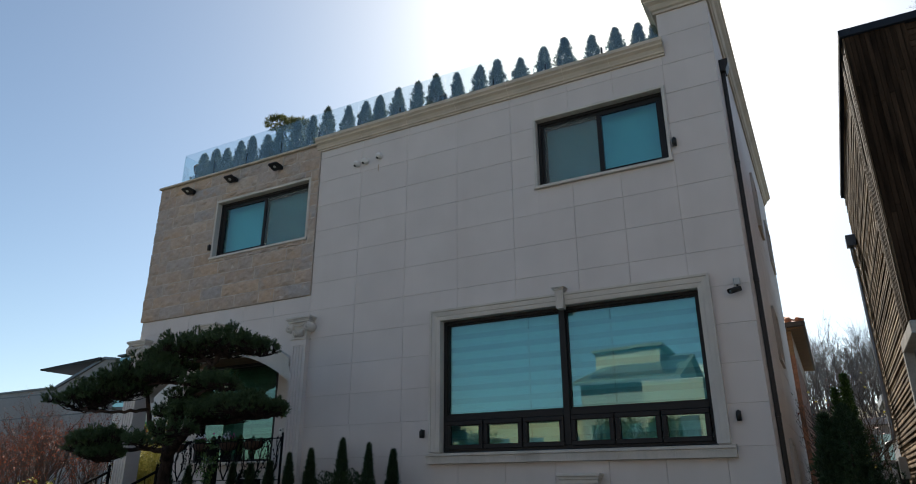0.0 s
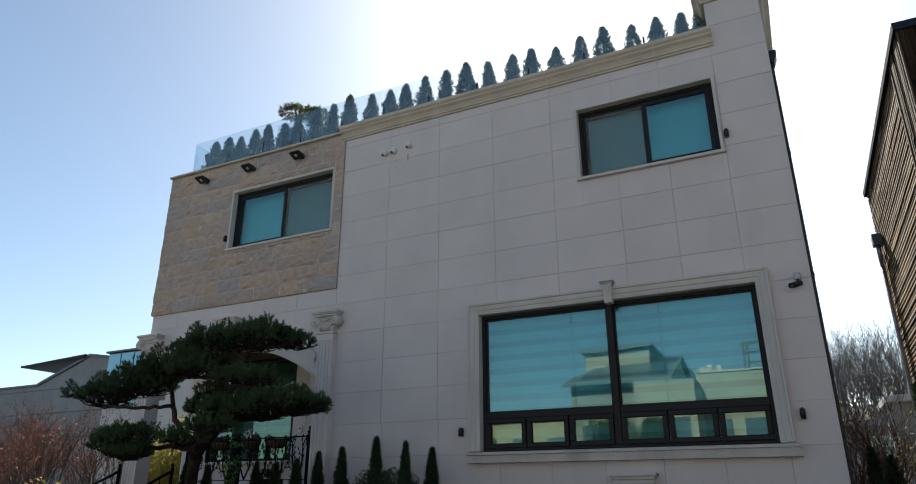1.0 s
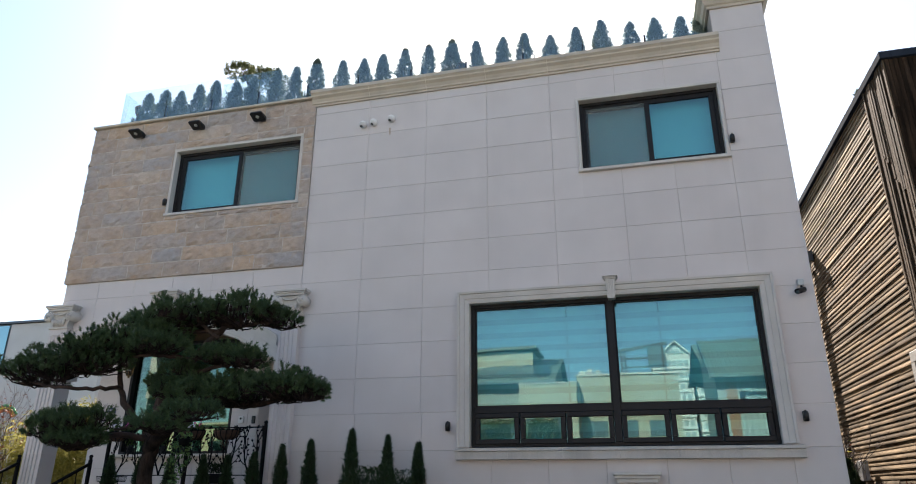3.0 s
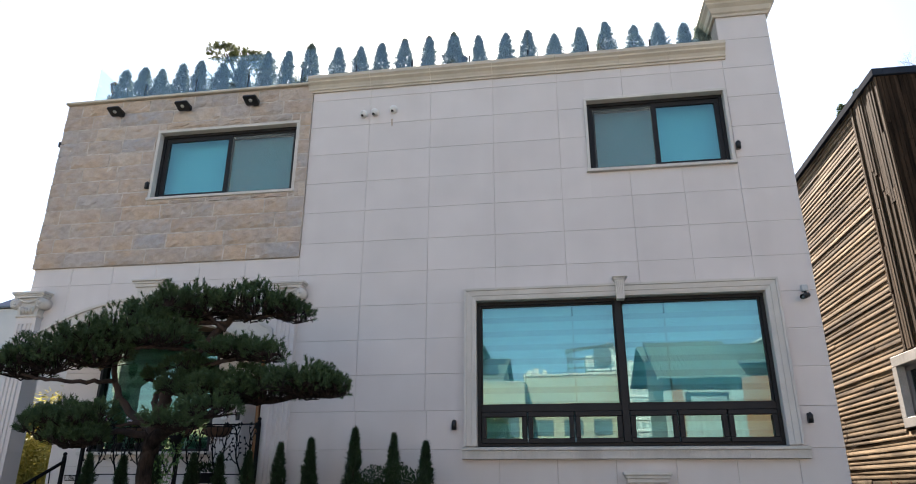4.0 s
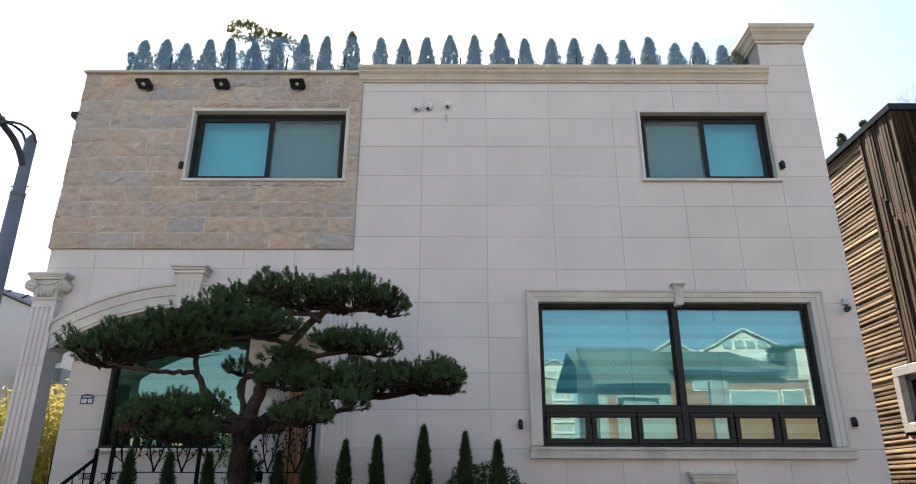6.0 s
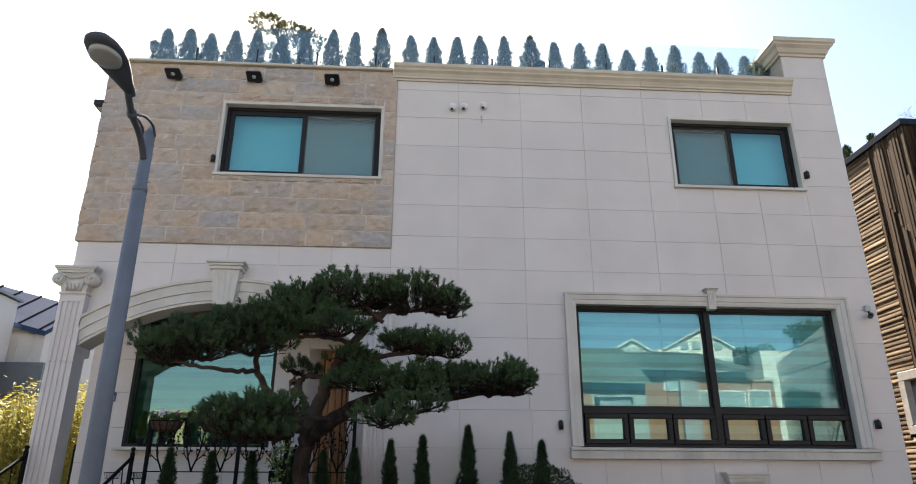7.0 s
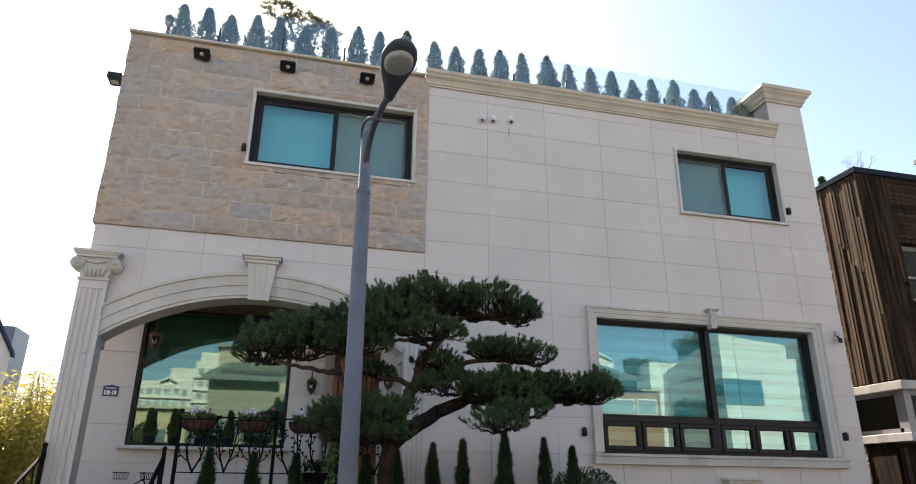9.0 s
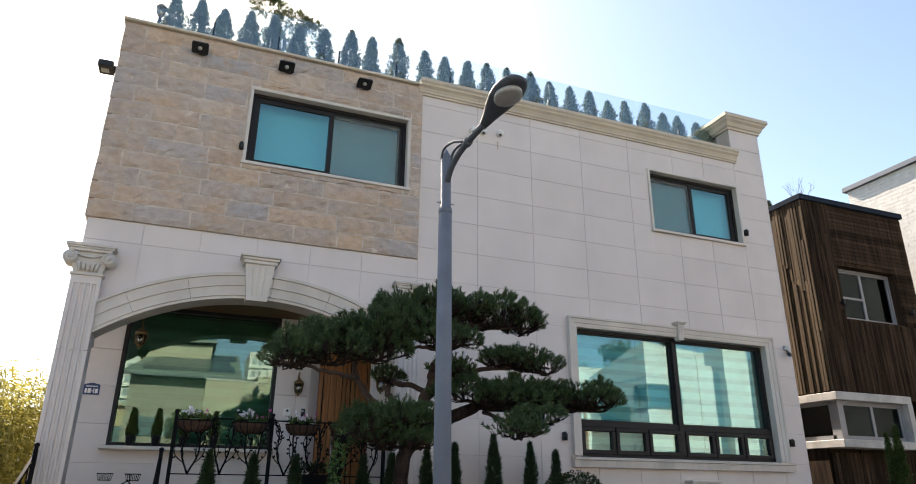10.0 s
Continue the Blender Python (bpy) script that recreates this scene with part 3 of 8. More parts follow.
ROWS_Z = [8.02, 7.74, 7.24, 6.74, 6.235, 5.735, 5.232, 4.73, 4.225, 3.722, 3.222, 2.725, 2.22, 1.72, 1.22, 0.72, 0.22, 0.0]
COLS_UP = [XM, -7.025, -6.03, -5.03, -4.025, -3.03, -2.29, -1.515, XR]
COLS_LOW = [XM, -7.0, -6.0, -5.02, -4.27, -3.53, -2.79, -2.06, -1.33, XR]
GAP = 0.0018


def lay(cell, holes, parent, y=FY):
    cx0, cx1, cz0, cz1 = cell
    rest = rects(cell, holes)
    c = 0.004 if len(rest) == 1 else 0.0       # an L-shaped panel has no joint inside it
    for x0, x1, z0, z1 in rest:
        x0, x1 = x0 + GAP * (x0 == cx0), x1 - GAP * (x1 == cx1)
        z0, z1 = z0 + GAP * (z0 == cz0), z1 - GAP * (z1 == cz1)
        if x1 - x0 > 0.01 and z1 - z0 > 0.01:
            piece("panel", panel_mesh(x1 - x0, z1 - z0, M_PANEL, c=c), parent, ((x0 + x1) / 2, y, (z0 + z1) / 2))


def wall_panels():
    for z1, z0 in zip(ROWS_Z, ROWS_Z[1:]):
        cols = COLS_UP if z0 > 2.3 else COLS_LOW
        for x0, x1 in zip(cols, cols[1:]):
            if z1 < 8.0 or x1 < XR:
                lay((x0, x1, z0, z1), [grown(W2), grown(WB)], front_wall)
    for z0, z1 in ((7.74, 8.245), (8.245, 8.74)):
        lay((-1.515, XR, z0, z1), [], front_wall)


# band between the rough stone and the arch
ARCH_COLS = [XL, -11.80, -11.09, -10.35, -9.62, -8.87, XM]


def arc_pts(r, a0, a1, n):
    return [(ARC_X + r * math.sin(a0 + (a1 - a0) * i / n), ARC_Z + r * math.cos(a0 + (a1 - a0) * i / n)) for i in range(n + 1)]


def arch_face():
    """Spandrel panels over the arch, cut to its curve."""
    for x0, x1 in zip(ARCH_COLS, ARCH_COLS[1:]):
        lay((x0, x1, 4.73, 5.02), [], front_wall)
        n, low = 8, []
        a, b = x0 + GAP * (x0 > XL), x1 - GAP
        for i in range(n + 1):
            x = a + (b - a) * i / n
            d = ARC_OUT ** 2 - (x - ARC_X) ** 2
            low.append((x, max(3.5, ARC_Z + math.sqrt(max(d, 0)) - 0.05)))
        g = Geo().prism(low + [(b, 4.73 - GAP), (a, 4.73 - GAP)], "y", FY, FY + 0.03)
        ob = part("spandrel_panel", g, M_PANEL, front_wall)
    # solid behind, with the intrados
    g = Geo()
    th = math.asin(1.93 / ARC_IN)
    pts = arc_pts(ARC_IN + 0.004, -th, th, 28)
    outline = [(XL + 0.02, 5.0), (XL + 0.02, 3.4), (-12.16, 3.4)] + pts + [(-8.31, 3.4), (XM - 0.01, 3.4), (XM - 0.01, 5.0)]
    n, vs, fs = len(outline), [], []
    for y in (FY + 0.010, FY + 0.30):
        vs += [(x, y, z) for x, z in outline] + [(x, y, 5.0) for x, z in outline]
    for i in range(n - 1):
        fs += [(i, i + 1, n + i + 1, n + i), (2 * n + i, 3 * n + i, 3 * n + i + 1, 2 * n + i + 1), (i, 2 * n + i, 2 * n + i + 1, i + 1)]
    g.add(vs, fs)
    part("arch_wall", g, M_PANEL, house)


def arch_ring():
    """Moulded voussoirs in three stepped bands."""
    arch = part("arch", Geo().box(-10.3, -10.17, FY - 0.02, FY + 0.02, 4.12, 4.44), M_TRIM, house, "moulded segmental arch with stepped bands")
    th = math.asin(1.93 / ARC_IN)
    cuts = [-th, -0.475, -0.265, -0.04, 0.04, 0.265, 0.475, th]
    prof = [(ARC_IN, 9.13), (ARC_IN + 0.038, 9.13), (ARC_IN + 0.041, 9.113), (ARC_IN + 0.165, 9.110), (ARC_IN + 0.168, 9.09), (ARC_IN + 0.298, 9.086), (ARC_IN + 0.302, 9.06), (ARC_OUT, 9.055), (ARC_OUT, FY + 0.02)]
    for a0, a1 in zip(cuts, cuts[1:]):
        g, n = Geo(), max(2, int((a1 - a0) / 0.03))
        e = 0.0005
        rows = []
        for i in range(n + 1):
            w = a0 + e + (a1 - a0 - 2 * e) * i / n
            rows.append([(ARC_X + r * math.sin(w), y, ARC_Z + r * math.cos(w)) for r, y in prof] + [(ARC_X + ARC_IN * math.sin(w), FY + 0.30, ARC_Z + ARC_IN * math.cos(w))])
        k = len(rows[0])
        rows = [[(min(max(p[0], -12.17), -8.268), p[1], p[2]) for p in r] for r in rows]
        g.add([p for r in rows for p in r], [(i * k + j, i * k + (j + 1) % k, (i + 1) * k + (j + 1) % k, (i + 1) * k + j) for i in range(n) for j in range(k)] + [tuple(range(k)), tuple(range((n + 1) * k - 1, n * k - 1, -1))])
        part("voussoir", g, M_TRIM, arch)


def keystone(x, zt, zb, w_top, w_bot, cap, y, flutes, name="keystone", over=1.0):
    g = Geo()
    zc = zt - cap
    g.add([(x - w_bot / 2, y, zb), (x + w_bot / 2, y, zb), (x + w_top / 2, y - 0.02, zc), (x - w_top / 2, y - 0.02, zc), (x - w_bot / 2, FY + 0.02, zb), (x + w_bot / 2, FY + 0.02, zb), (x + w_top / 2, FY + 0.02, zc), (x - w_top / 2, FY + 0.02, zc)],
          [(0, 1, 2, 3), (4, 7, 6, 5), (0, 4, 5, 1), (3, 2, 6, 7), (1, 5, 6, 2), (0, 3, 7, 4)])
    for i in range(flutes):          # raised fillets between the flutes
        u = (i + 1) / (flutes + 1) - 0.5
        g.add([(x + u * w_bot * 0.9 - 0.008, y - 0.007, zb + 0.06), (x + u * w_bot * 0.9 + 0.008, y - 0.007, zb + 0.06), (x + u * w_top * 0.9 + 0.008, y - 0.029, zc - 0.03), (x + u * w_top * 0.9 - 0.008, y - 0.029, zc - 0.03),
               (x + u * w_bot * 0.9 - 0.014, y, zb + 0.06), (x + u * w_bot * 0.9 + 0.014, y, zb + 0.06), (x + u * w_top * 0.9 + 0.014, y - 0.02, zc - 0.03), (x + u * w_top * 0.9 - 0.014, y - 0.02, zc - 0.03)],
              [(0, 1, 2, 3), (0, 4, 5, 1), (3, 2, 6, 7), (1, 5, 6, 2), (0, 3, 7, 4)])
    for k, (d, o) in enumerate(((0.0, 0.03), (0.4, 0.05), (0.7, 0.075))):
        o *= over
        z0, z1 = zc + cap * d, zc + cap * (1.0 if k == 2 else (0.4, 0.7)[k])
        g.box(x - w_top / 2 - o, x + w_top / 2 + o, y - 0.02 - o, FY + 0.02, z0, z1, 0.006)
    return part(name, g, M_TRIM, house)


def pilaster(x0, x1, yf, yb, z1, name):
    """Fluted shaft in drums, with an Ionic capital."""
    shaft = part(name, Geo().box(x0 + 0.01, x1 - 0.01, yf + 0.03, yb, 0.9, z1), M_PANEL, house, "fluted limestone pilaster with an Ionic capital")
    zs = [0.9, 1.30, 2.225, 3.285, z1]
    w = x1 - x0
    for za, zb in zip(zs, zs[1:]):
        g = Geo()
        n = 4
        prof = [(x0, yf)]
        for i in range(n):
            c = x0 + w * (i + 0.95) / (n + 0.9)
            prof += [(c - 0.022, yf), (c - 0.012, yf + 0.018), (c + 0.012, yf + 0.018), (c + 0.022, yf)]
        prof += [(x1, yf), (x1, yb), (x0, yb)]
        g.prism(prof, "z", za + 0.003, zb - 0.003 if zb < z1 else z1 - 0.10)
        if zb == z1:
            g.box(x0, x1, yf, yb, z1 - 0.10, z1)
        part("drum", g, M_PANEL, shaft)
    cx = (x0 + x1) / 2
    g = Geo()
    g.box(x0 - 0.02, x1 + 0.02, yf - 0.025, FY + 0.03, z1, z1 + 0.035, 0.008)
    g.prism([(x0 + 0.01, z1 + 0.03), (x1 - 0.01, z1 + 0.03), (x1 + 0.06, z1 + 0.30), (x0 - 0.06, z1 + 0.30)], "y", yf - 0.01, FY + 0.03)
    for i in range(5):
        u = (i - 2) / 2
        g.tube([(cx + u * w * 0.26, yf - 0.012, z1 + 0.05), (cx + u * w * 0.33, yf - 0.04, z1 + 0.13 + 0.03 * abs(u))], [0.02, 0.026], 8)
    for s in (-1, 1):                # volutes
        vx = cx + s * (w / 2 + 0.045)
        g.tube([(vx, yf - 0.05, z1 + 0.215), (vx, FY + 0.03, z1 + 0.215)], 0.085, 18)
        spiral = [(vx + s * (0.078 - 0.011 * k * 0.5) * math.cos(k * 0.7 + 1.57), yf - 0.052, z1 + 0.215 + (0.078 - 0.011 * k * 0.5) * math.sin(k * 0.7 + 1.57)) for k in range(13)]
        g.tube(spiral, 0.010, 5)
        g.ball((vx, yf - 0.052, z1 + 0.215), 0.022)
    arc = [(cx + w * 0.62 * (i / 8 - 0.5) * 2 * 0.8, yf - 0.035, z1 + 0.285 - 0.055 * (1 - ((i / 8 - 0.5) * 2) ** 2)) for i in range(9)]
    g.tube(arc, 0.014, 6)
    for k, (a, b, o) in enumerate(((0.30, 0.335, 0.075), (0.335, 0.36, 0.095), (0.36, 0.40, 0.115))):
        g.box(x0 - o, x1 + o, yf - o * 0.7, FY + 0.03, z1 + a, z1 + b, 0.006)
    part("capital", g, M_TRIM, shaft)


def cornice_run(name, prof, x0, x1, joints):
    """A moulding drawn along x in lengths; prof is (y, z)."""
    run = part(name, Geo().box(x0 + 0.02, x1 - 0.02, FY + 0.0, FY + 0.02, prof[0][1] + 0.01, prof[0][1] + 0.03), M_CORNICE, house)
    xs = [x0] + [j for j in joints if x0 < j < x1] + [x1]
    for a, b in zip(xs, xs[1:]):
        part("length", Geo().prism(prof, "x", a + 0.0015, b - 0.0015), M_CORNICE, run)


CORNICE = [(FY + 0.02, 7.895), (FY - 0.03, 7.895), (FY - 0.03, 7.925), (FY - 0.05, 7.935), (FY - 0.052, 7.965), (FY - 0.075, 8.01), (FY - 0.115, 8.045), (FY - 0.12, 8.07), (FY - 0.15, 8.10), (FY - 0.15, 8.155), (FY + 0.28, 8.17), (FY + 0.28, 7.895)]
cornice_run("cornice", CORNICE, -8.08, -1.46, [-7.03, -6.03, -5.03, -4.03, -3.05, -2.3])

# pier cap and the high parapet on the right-hand side
cap_prof = [(0.0, 8.66), (0.03, 8.66), (0.035, 8.70), (0.06, 8.72), (0.085, 8.79), (0.13, 8.835), (0.135, 8.86), (0.165, 8.885), (0.165, 8.955), (0.0, 8.965)]
k = len(cap_prof)
ring = [q for o, z in cap_prof for q in ((-1.53 - o, FY - o, z), (XR + o, FY - o, z), (XR + o, 18.1 + o, z), (-1.53 - o, 18.1 + o, z))]
g = Geo().add(ring, [(4 * i + j, 4 * i + (j + 1) % 4, 4 * i + 4 + (j + 1) % 4, 4 * i + 4 + j) for i in range(k - 1) for j in range(4)] + [(4 * k - 4, 4 * k - 3, 4 * k - 2, 4 * k - 1)])
part("parapet_cap", g, M_CORNICE, house, "cream moulded parapet cap")
part("parapet", Geo().box(-1.52, -1.3, FY + 0.30, 18.1, 7.9, 8.72), M_PANEL, house)
part("coping", Geo().box(XL - 0.06, -8.085, FY - 0.09, FY + 0.32, 8.04, 8.085, 0.008), M_CORNICE, house)

arch_face()
arch_ring()
keystone(-10.29, 4.71, 4.09, 0.38, 0.27, 0.12, 9.02, 3)
keystone(-3.312, 4.485, 4.175, 0.135, 0.10, 0.045, 9.10, 4, "window_keystone", 0.45)
keystone(-3.165, 1.935, 1.55, 0.44, 0.30, 0.13, 9.10, 3, "lower_keystone")
pilaster(-12.505, -12.165, 9.08, 9.38, 4.21, "pilaster")
pilaster(-8.275, -7.955, 9.10, 9.24, 4.21, "pilaster")


# windows: surround, frame, sashes, glass and blinds
def frame_ring(g, x0, x1, z0, z1, y0, y1, w, c=0.004):
    g.box(x0, x1, y0, y1, z0, z0 + w, c)
    g.box(x0, x1, y0, y1, z1 - w, z1, c)
    g.box(x0, x0 + w, y0, y1, z0 + w, z1 - w, c)
    g.box(x1 - w, x1, y0, y1, z0 + w, z1 - w, c)


def pane(parent, x0, x1, y, z0, z1, mat=None):
    ob = part("pane", Geo().box(x0, x1, y, y + 0.008, z0, z1), mat or M_GLASS, parent)
    ob.visible_shadow = False
    return ob


def zebra_blind(parent, x0, x1, y, z0, z1, phase=0.0, pitch=0.125, sheer=None, back=0.006):
    g, h, z = Geo(), Geo(), z0 - phase
    while z < z1:
        a, b = max(z, z0), min(z + pitch * 0.58, z1)
        if b > a: g.box(x0, x1, y, y + 0.004, a, b)
        a, b = max(z + pitch * 0.58, z0), min(z + pitch, z1)
        if b > a: h.box(x0 + 0.002, x1 - 0.002, y + back, y + back + 0.004, a - (0.004 if back else 0), b + (0.004 if back else 0))
        z += pitch
    bl = part("blind", g, M_BLIND, parent, "white and sheer banded roller blind")
    part("sheer_band", h, sheer or M_SHEER, bl)


def slide_window(name, W, screen_left):
    x0, x1, z0, z1 = W
    win = part(name, Geo().box(x0 + 0.01, x1 - 0.01, FY + 0.10, FY + 0.11, z0, z0 + 0.01), M_FRAME, house, "dark sliding window with one mesh screen and lowered blinds")
    g = Geo()
    frame_ring(g, x0, x1, z0, z1, FY + 0.08, FY + 0.24, 0.05)
    part("window_frame", g, M_FRAME, win)
    s = Geo()                       # flat stone surround
    t = 0.045
    s.box(x0 - t, x0 + 0.0, FY - 0.035, FY + 0.10, z0, z1, 0.004)
    s.box(x1, x1 + t, FY - 0.035, FY + 0.10, z0, z1, 0.004)
    s.box(x0 - t, x1 + t, FY - 0.035, FY + 0.10, z1, z1 + t, 0.004)
    s.box(x0 - t - 0.015, x1 + t + 0.015, FY - 0.06, FY + 0.10, z0 - t, z0, 0.004)
    part("surround", s, M_TRIM, win)
    xm = (x0 + x1) / 2
    for k, (a, b) in enumerate(((x0 + 0.05, xm + 0.035), (xm - 0.035, x1 - 0.05))):
        scr = (k == 0) == screen_left
        yy = FY + (0.155 if scr else 0.105)
        sash = Geo()
        frame_ring(sash, a, b, z0 + 0.04, z1 - 0.05, yy, yy + 0.045, 0.07)
        so = part("sash", sash, M_FRAME, win)
        pane(so, a + 0.065, b - 0.065, yy + 0.02, z0 + 0.10, z1 - 0.11)
        if scr:
            m = Geo()
            frame_ring(m, a, b, z0 + 0.04, z1 - 0.04, yy - 0.045, yy - 0.02, 0.045)
            so2 = part("screen_frame", m, M_FRAME, win)
            p = part("insect_screen", Geo().box(a + 0.03, b - 0.03, yy - 0.034, yy - 0.031, z0 + 0.08, z1 - 0.08), M_SCREEN, so2, "fine grey insect mesh")
            p.visible_shadow = False
    zebra_blind(win, x0 + 0.02, x1 - 0.02, FY + 0.30, z0, z1, 0.03, 0.07, M_SHEER_FINE, 0.0)


slide_window("upper_window", W1, False)
slide_window("upper_window", W2, True)


def wide_window():
    x0, x1, z0, z1 = WB
    win = part("wide_window", Geo().box(x0 + 0.01, x1 - 0.01, FY + 0.10, FY + 0.11, z0, z0 + 0.01), M_FRAME, house, "wide dark-framed window with six small casements below")
    g = Geo()
    frame_ring(g, x0, x1, z0, z1, FY + 0.09, FY + 0.24, 0.05)
    zt = 2.735
    g.box(x0 + 0.05, x1 - 0.05, FY + 0.09, FY + 0.24, zt - 0.03, zt + 0.055, 0.004)
    xm = -3.352
    g.box(xm - 0.045, xm + 0.045, FY + 0.07, FY + 0.24, z0 + 0.05, z1 - 0.05, 0.004)
    part("window_frame", g, M_FRAME, win)
    for a, b in ((x0 + 0.05, xm - 0.045), (xm + 0.045, x1 - 0.05)):
        pane(win, a - 0.01, b + 0.01, FY + 0.15, zt + 0.05, z1 - 0.04)
        g = Geo()
        frame_ring(g, a, b, zt + 0.055, z1 - 0.05, FY + 0.125, FY + 0.18, 0.022)
        part("glazing_bead", g, M_FRAME, win)
        w = (b - a) / 3
        for i in range(3):
            c, d = a + w * i + 0.008, a + w * (i + 1) - 0.008
            s = Geo()
            frame_ring(s, c, d, z0 + 0.035, zt - 0.035, FY + 0.055, FY + 0.14, 0.064, 0.008)
            so = part("casement", s, M_FRAME, win)
            pane(so, c + 0.06, d - 0.06, FY + 0.10, z0 + 0.09, zt - 0.09)
    for a, b in ((x0 + 0.03, -3.985), (-3.965, xm - 0.02), (xm + 0.02, -2.715), (-2.695, x1 - 0.03)):
        zebra_blind(win, a, b, FY + 0.31, z0 + 0.02, z1, 0.02, 0.20)
    # moulded surround, mitred
    sur = part("surround", Geo().box(x0 - 0.1, x1 + 0.1, FY, FY + 0.02, z1 + 0.02, z1 + 0.03), M_TRIM, win)
    prof = [(0.0, 0.16), (0.0, -0.035), (0.03, -0.045), (0.06, -0.05), (0.065, -0.06), (0.13, -0.07), (0.135, -0.085), (0.165, -0.09), (0.165, 0.02)]
    path = [(x0, z0), (x0, z1), (x1, z1), (x1, z0)]

    def at(p, i, o):
        sx = -1 if p[0] == x0 else 1
        return (p[0] + sx * o, p[1] + (o if p[1] == z1 else 0))
    legs = [(path[0], path[1], 4), (path[1], path[2], 7), (path[2], path[3], 4)]
    for p, q, n in legs:
        for i in range(n):
            g, vs = Geo(), []
            for u in (i / n, (i + 1) / n):
                u = min(max(u, 0.0), 1.0)
                for o, dy in prof:
                    a, b = at(p, 0, o), at(q, 0, o)
                    vs.append((a[0] + (b[0] - a[0]) * u, FY + dy, a[1] + (b[1] - a[1]) * u))
            k = len(prof)
            g.add(vs, [(j, (j + 1) % k, k + (j + 1) % k, k + j) for j in range(k)] + [tuple(range(k)), tuple(range(2 * k - 1, k - 1, -1))])
            part("moulding", g, M_TRIM, sur)
    sill = part("window_sill", Geo().box(x0 - 0.15, x1 + 0.18, FY, FY + 0.10, z0 - 0.05, z0 - 0.03), M_TRIM, win, "projecting stone sill with dark drip stains")
    n = 6
    for i in range(n):
        a, b = x0 - 0.185 + (x1 - x0 + 0.405) * i / n, x0 - 0.185 + (x1 - x0 + 0.405) * (i + 1) / n
        part("sill_stone", Geo().prism([(FY + 0.1, z0 - 0.005), (FY - 0.13, z0 - 0.025), (FY - 0.13, z0 - 0.06), (FY - 0.105, z0 - 0.065), (FY - 0.105, z0 - 0.165), (FY + 0.01, z0 - 0.17)], "x", a + 0.0012, b - 0.0012), M_SILL, sill)


wide_window()

# ---- the porch behind the arch ----
PY = 10.45
PW = (-11.91, -9.77, 2.27, 4.218)
porch_wall = part("porch_wall", holed(-12.545, -9.28, 1.0, 4.75, [PW], PY + 0.02, PY + 0.25), M_MORTAR, house, "pale limestone porch wall")
part("door_reveal", Geo().prism([(-9.262, PY), (-9.112, PY + 0.13), (-9.112, PY + 0.40), (-9.275, PY + 0.40), (-9.275, PY)], "z", 1.06, 4.22), M_PANEL, house, "splayed stone reveal beside the door")
g = Geo().box(-8.53, XM, 9.50, 9.64, 1.0, 4.75)
g.box(-8.20, XM, 9.64, PY + 0.9, 1.0, 4.75)
part("porch_side", g, M_PANEL, house)
part("door_lintel", Geo().box(-9.26, -8.202, PY + 0.004, PY + 0.40, 3.77, 4.22), M_PANEL, house)
part("porch_ceiling", Geo().box(XL + 0.3, -8.54, FY + 0.30, PY + 0.9, 4.22, 4.30), M_SOFFIT, house, "brown timber porch soffit")
part("porch_floor", Geo().box(XL - 0.1, -8.0, 8.7, PY + 1.0, 0.98, 1.06), M_PAVING, house)
part("porch_interior", Geo().box(XL + 0.3, -8.9, PY + 2.2, PY + 2.4, 1.0, 4.75), M_ROOM, house)


def porch_panels():
    cols = [-12.55, -11.2, -10.4, -9.46, -9.277]
    zs = [1.06, 1.55, 2.05, 2.55, 3.06, 3.56, 4.06, 4.22]
    for z0, z1 in zip(zs, zs[1:]):
        for x0, x1 in zip(cols, cols[1:]):
            lay((x0, x1, z0, z1), [PW], porch_wall, PY)


def porch_window():
    x0, x1, z0, z1 = PW
    win = part("porch_window", Geo().box(x0 + 0.01, x1 - 0.01, PY + 0.08, PY + 0.09, z0, z0 + 0.01), M_FRAME, house, "large dark-framed porch window with banded blinds")
    g = Geo()
    frame_ring(g, x0, x1, z0, z1, PY + 0.0, PY + 0.18, 0.05)
    part("window_frame", g, M_FRAME, win)
    pane(win, x0 + 0.04, x1 - 0.04, PY + 0.10, z0 + 0.04, z1 - 0.04, M_GLASS_PORCH)
    zebra_blind(win, x0 + 0.03, (x0 + x1) / 2 + 0.2, PY + 0.26, z0, z1, 0.05, 0.20)
    zebra_blind(win, (x0 + x1) / 2 + 0.21, x1 - 0.03, PY + 0.26, z0, z1, 0.05, 0.20)
    part("window_sill", Geo().box(x0 - 0.07, x1 + 0.08, PY - 0.16, PY + 0.05, z0 - 0.05, z0, 0.008), M_TRIM, win)


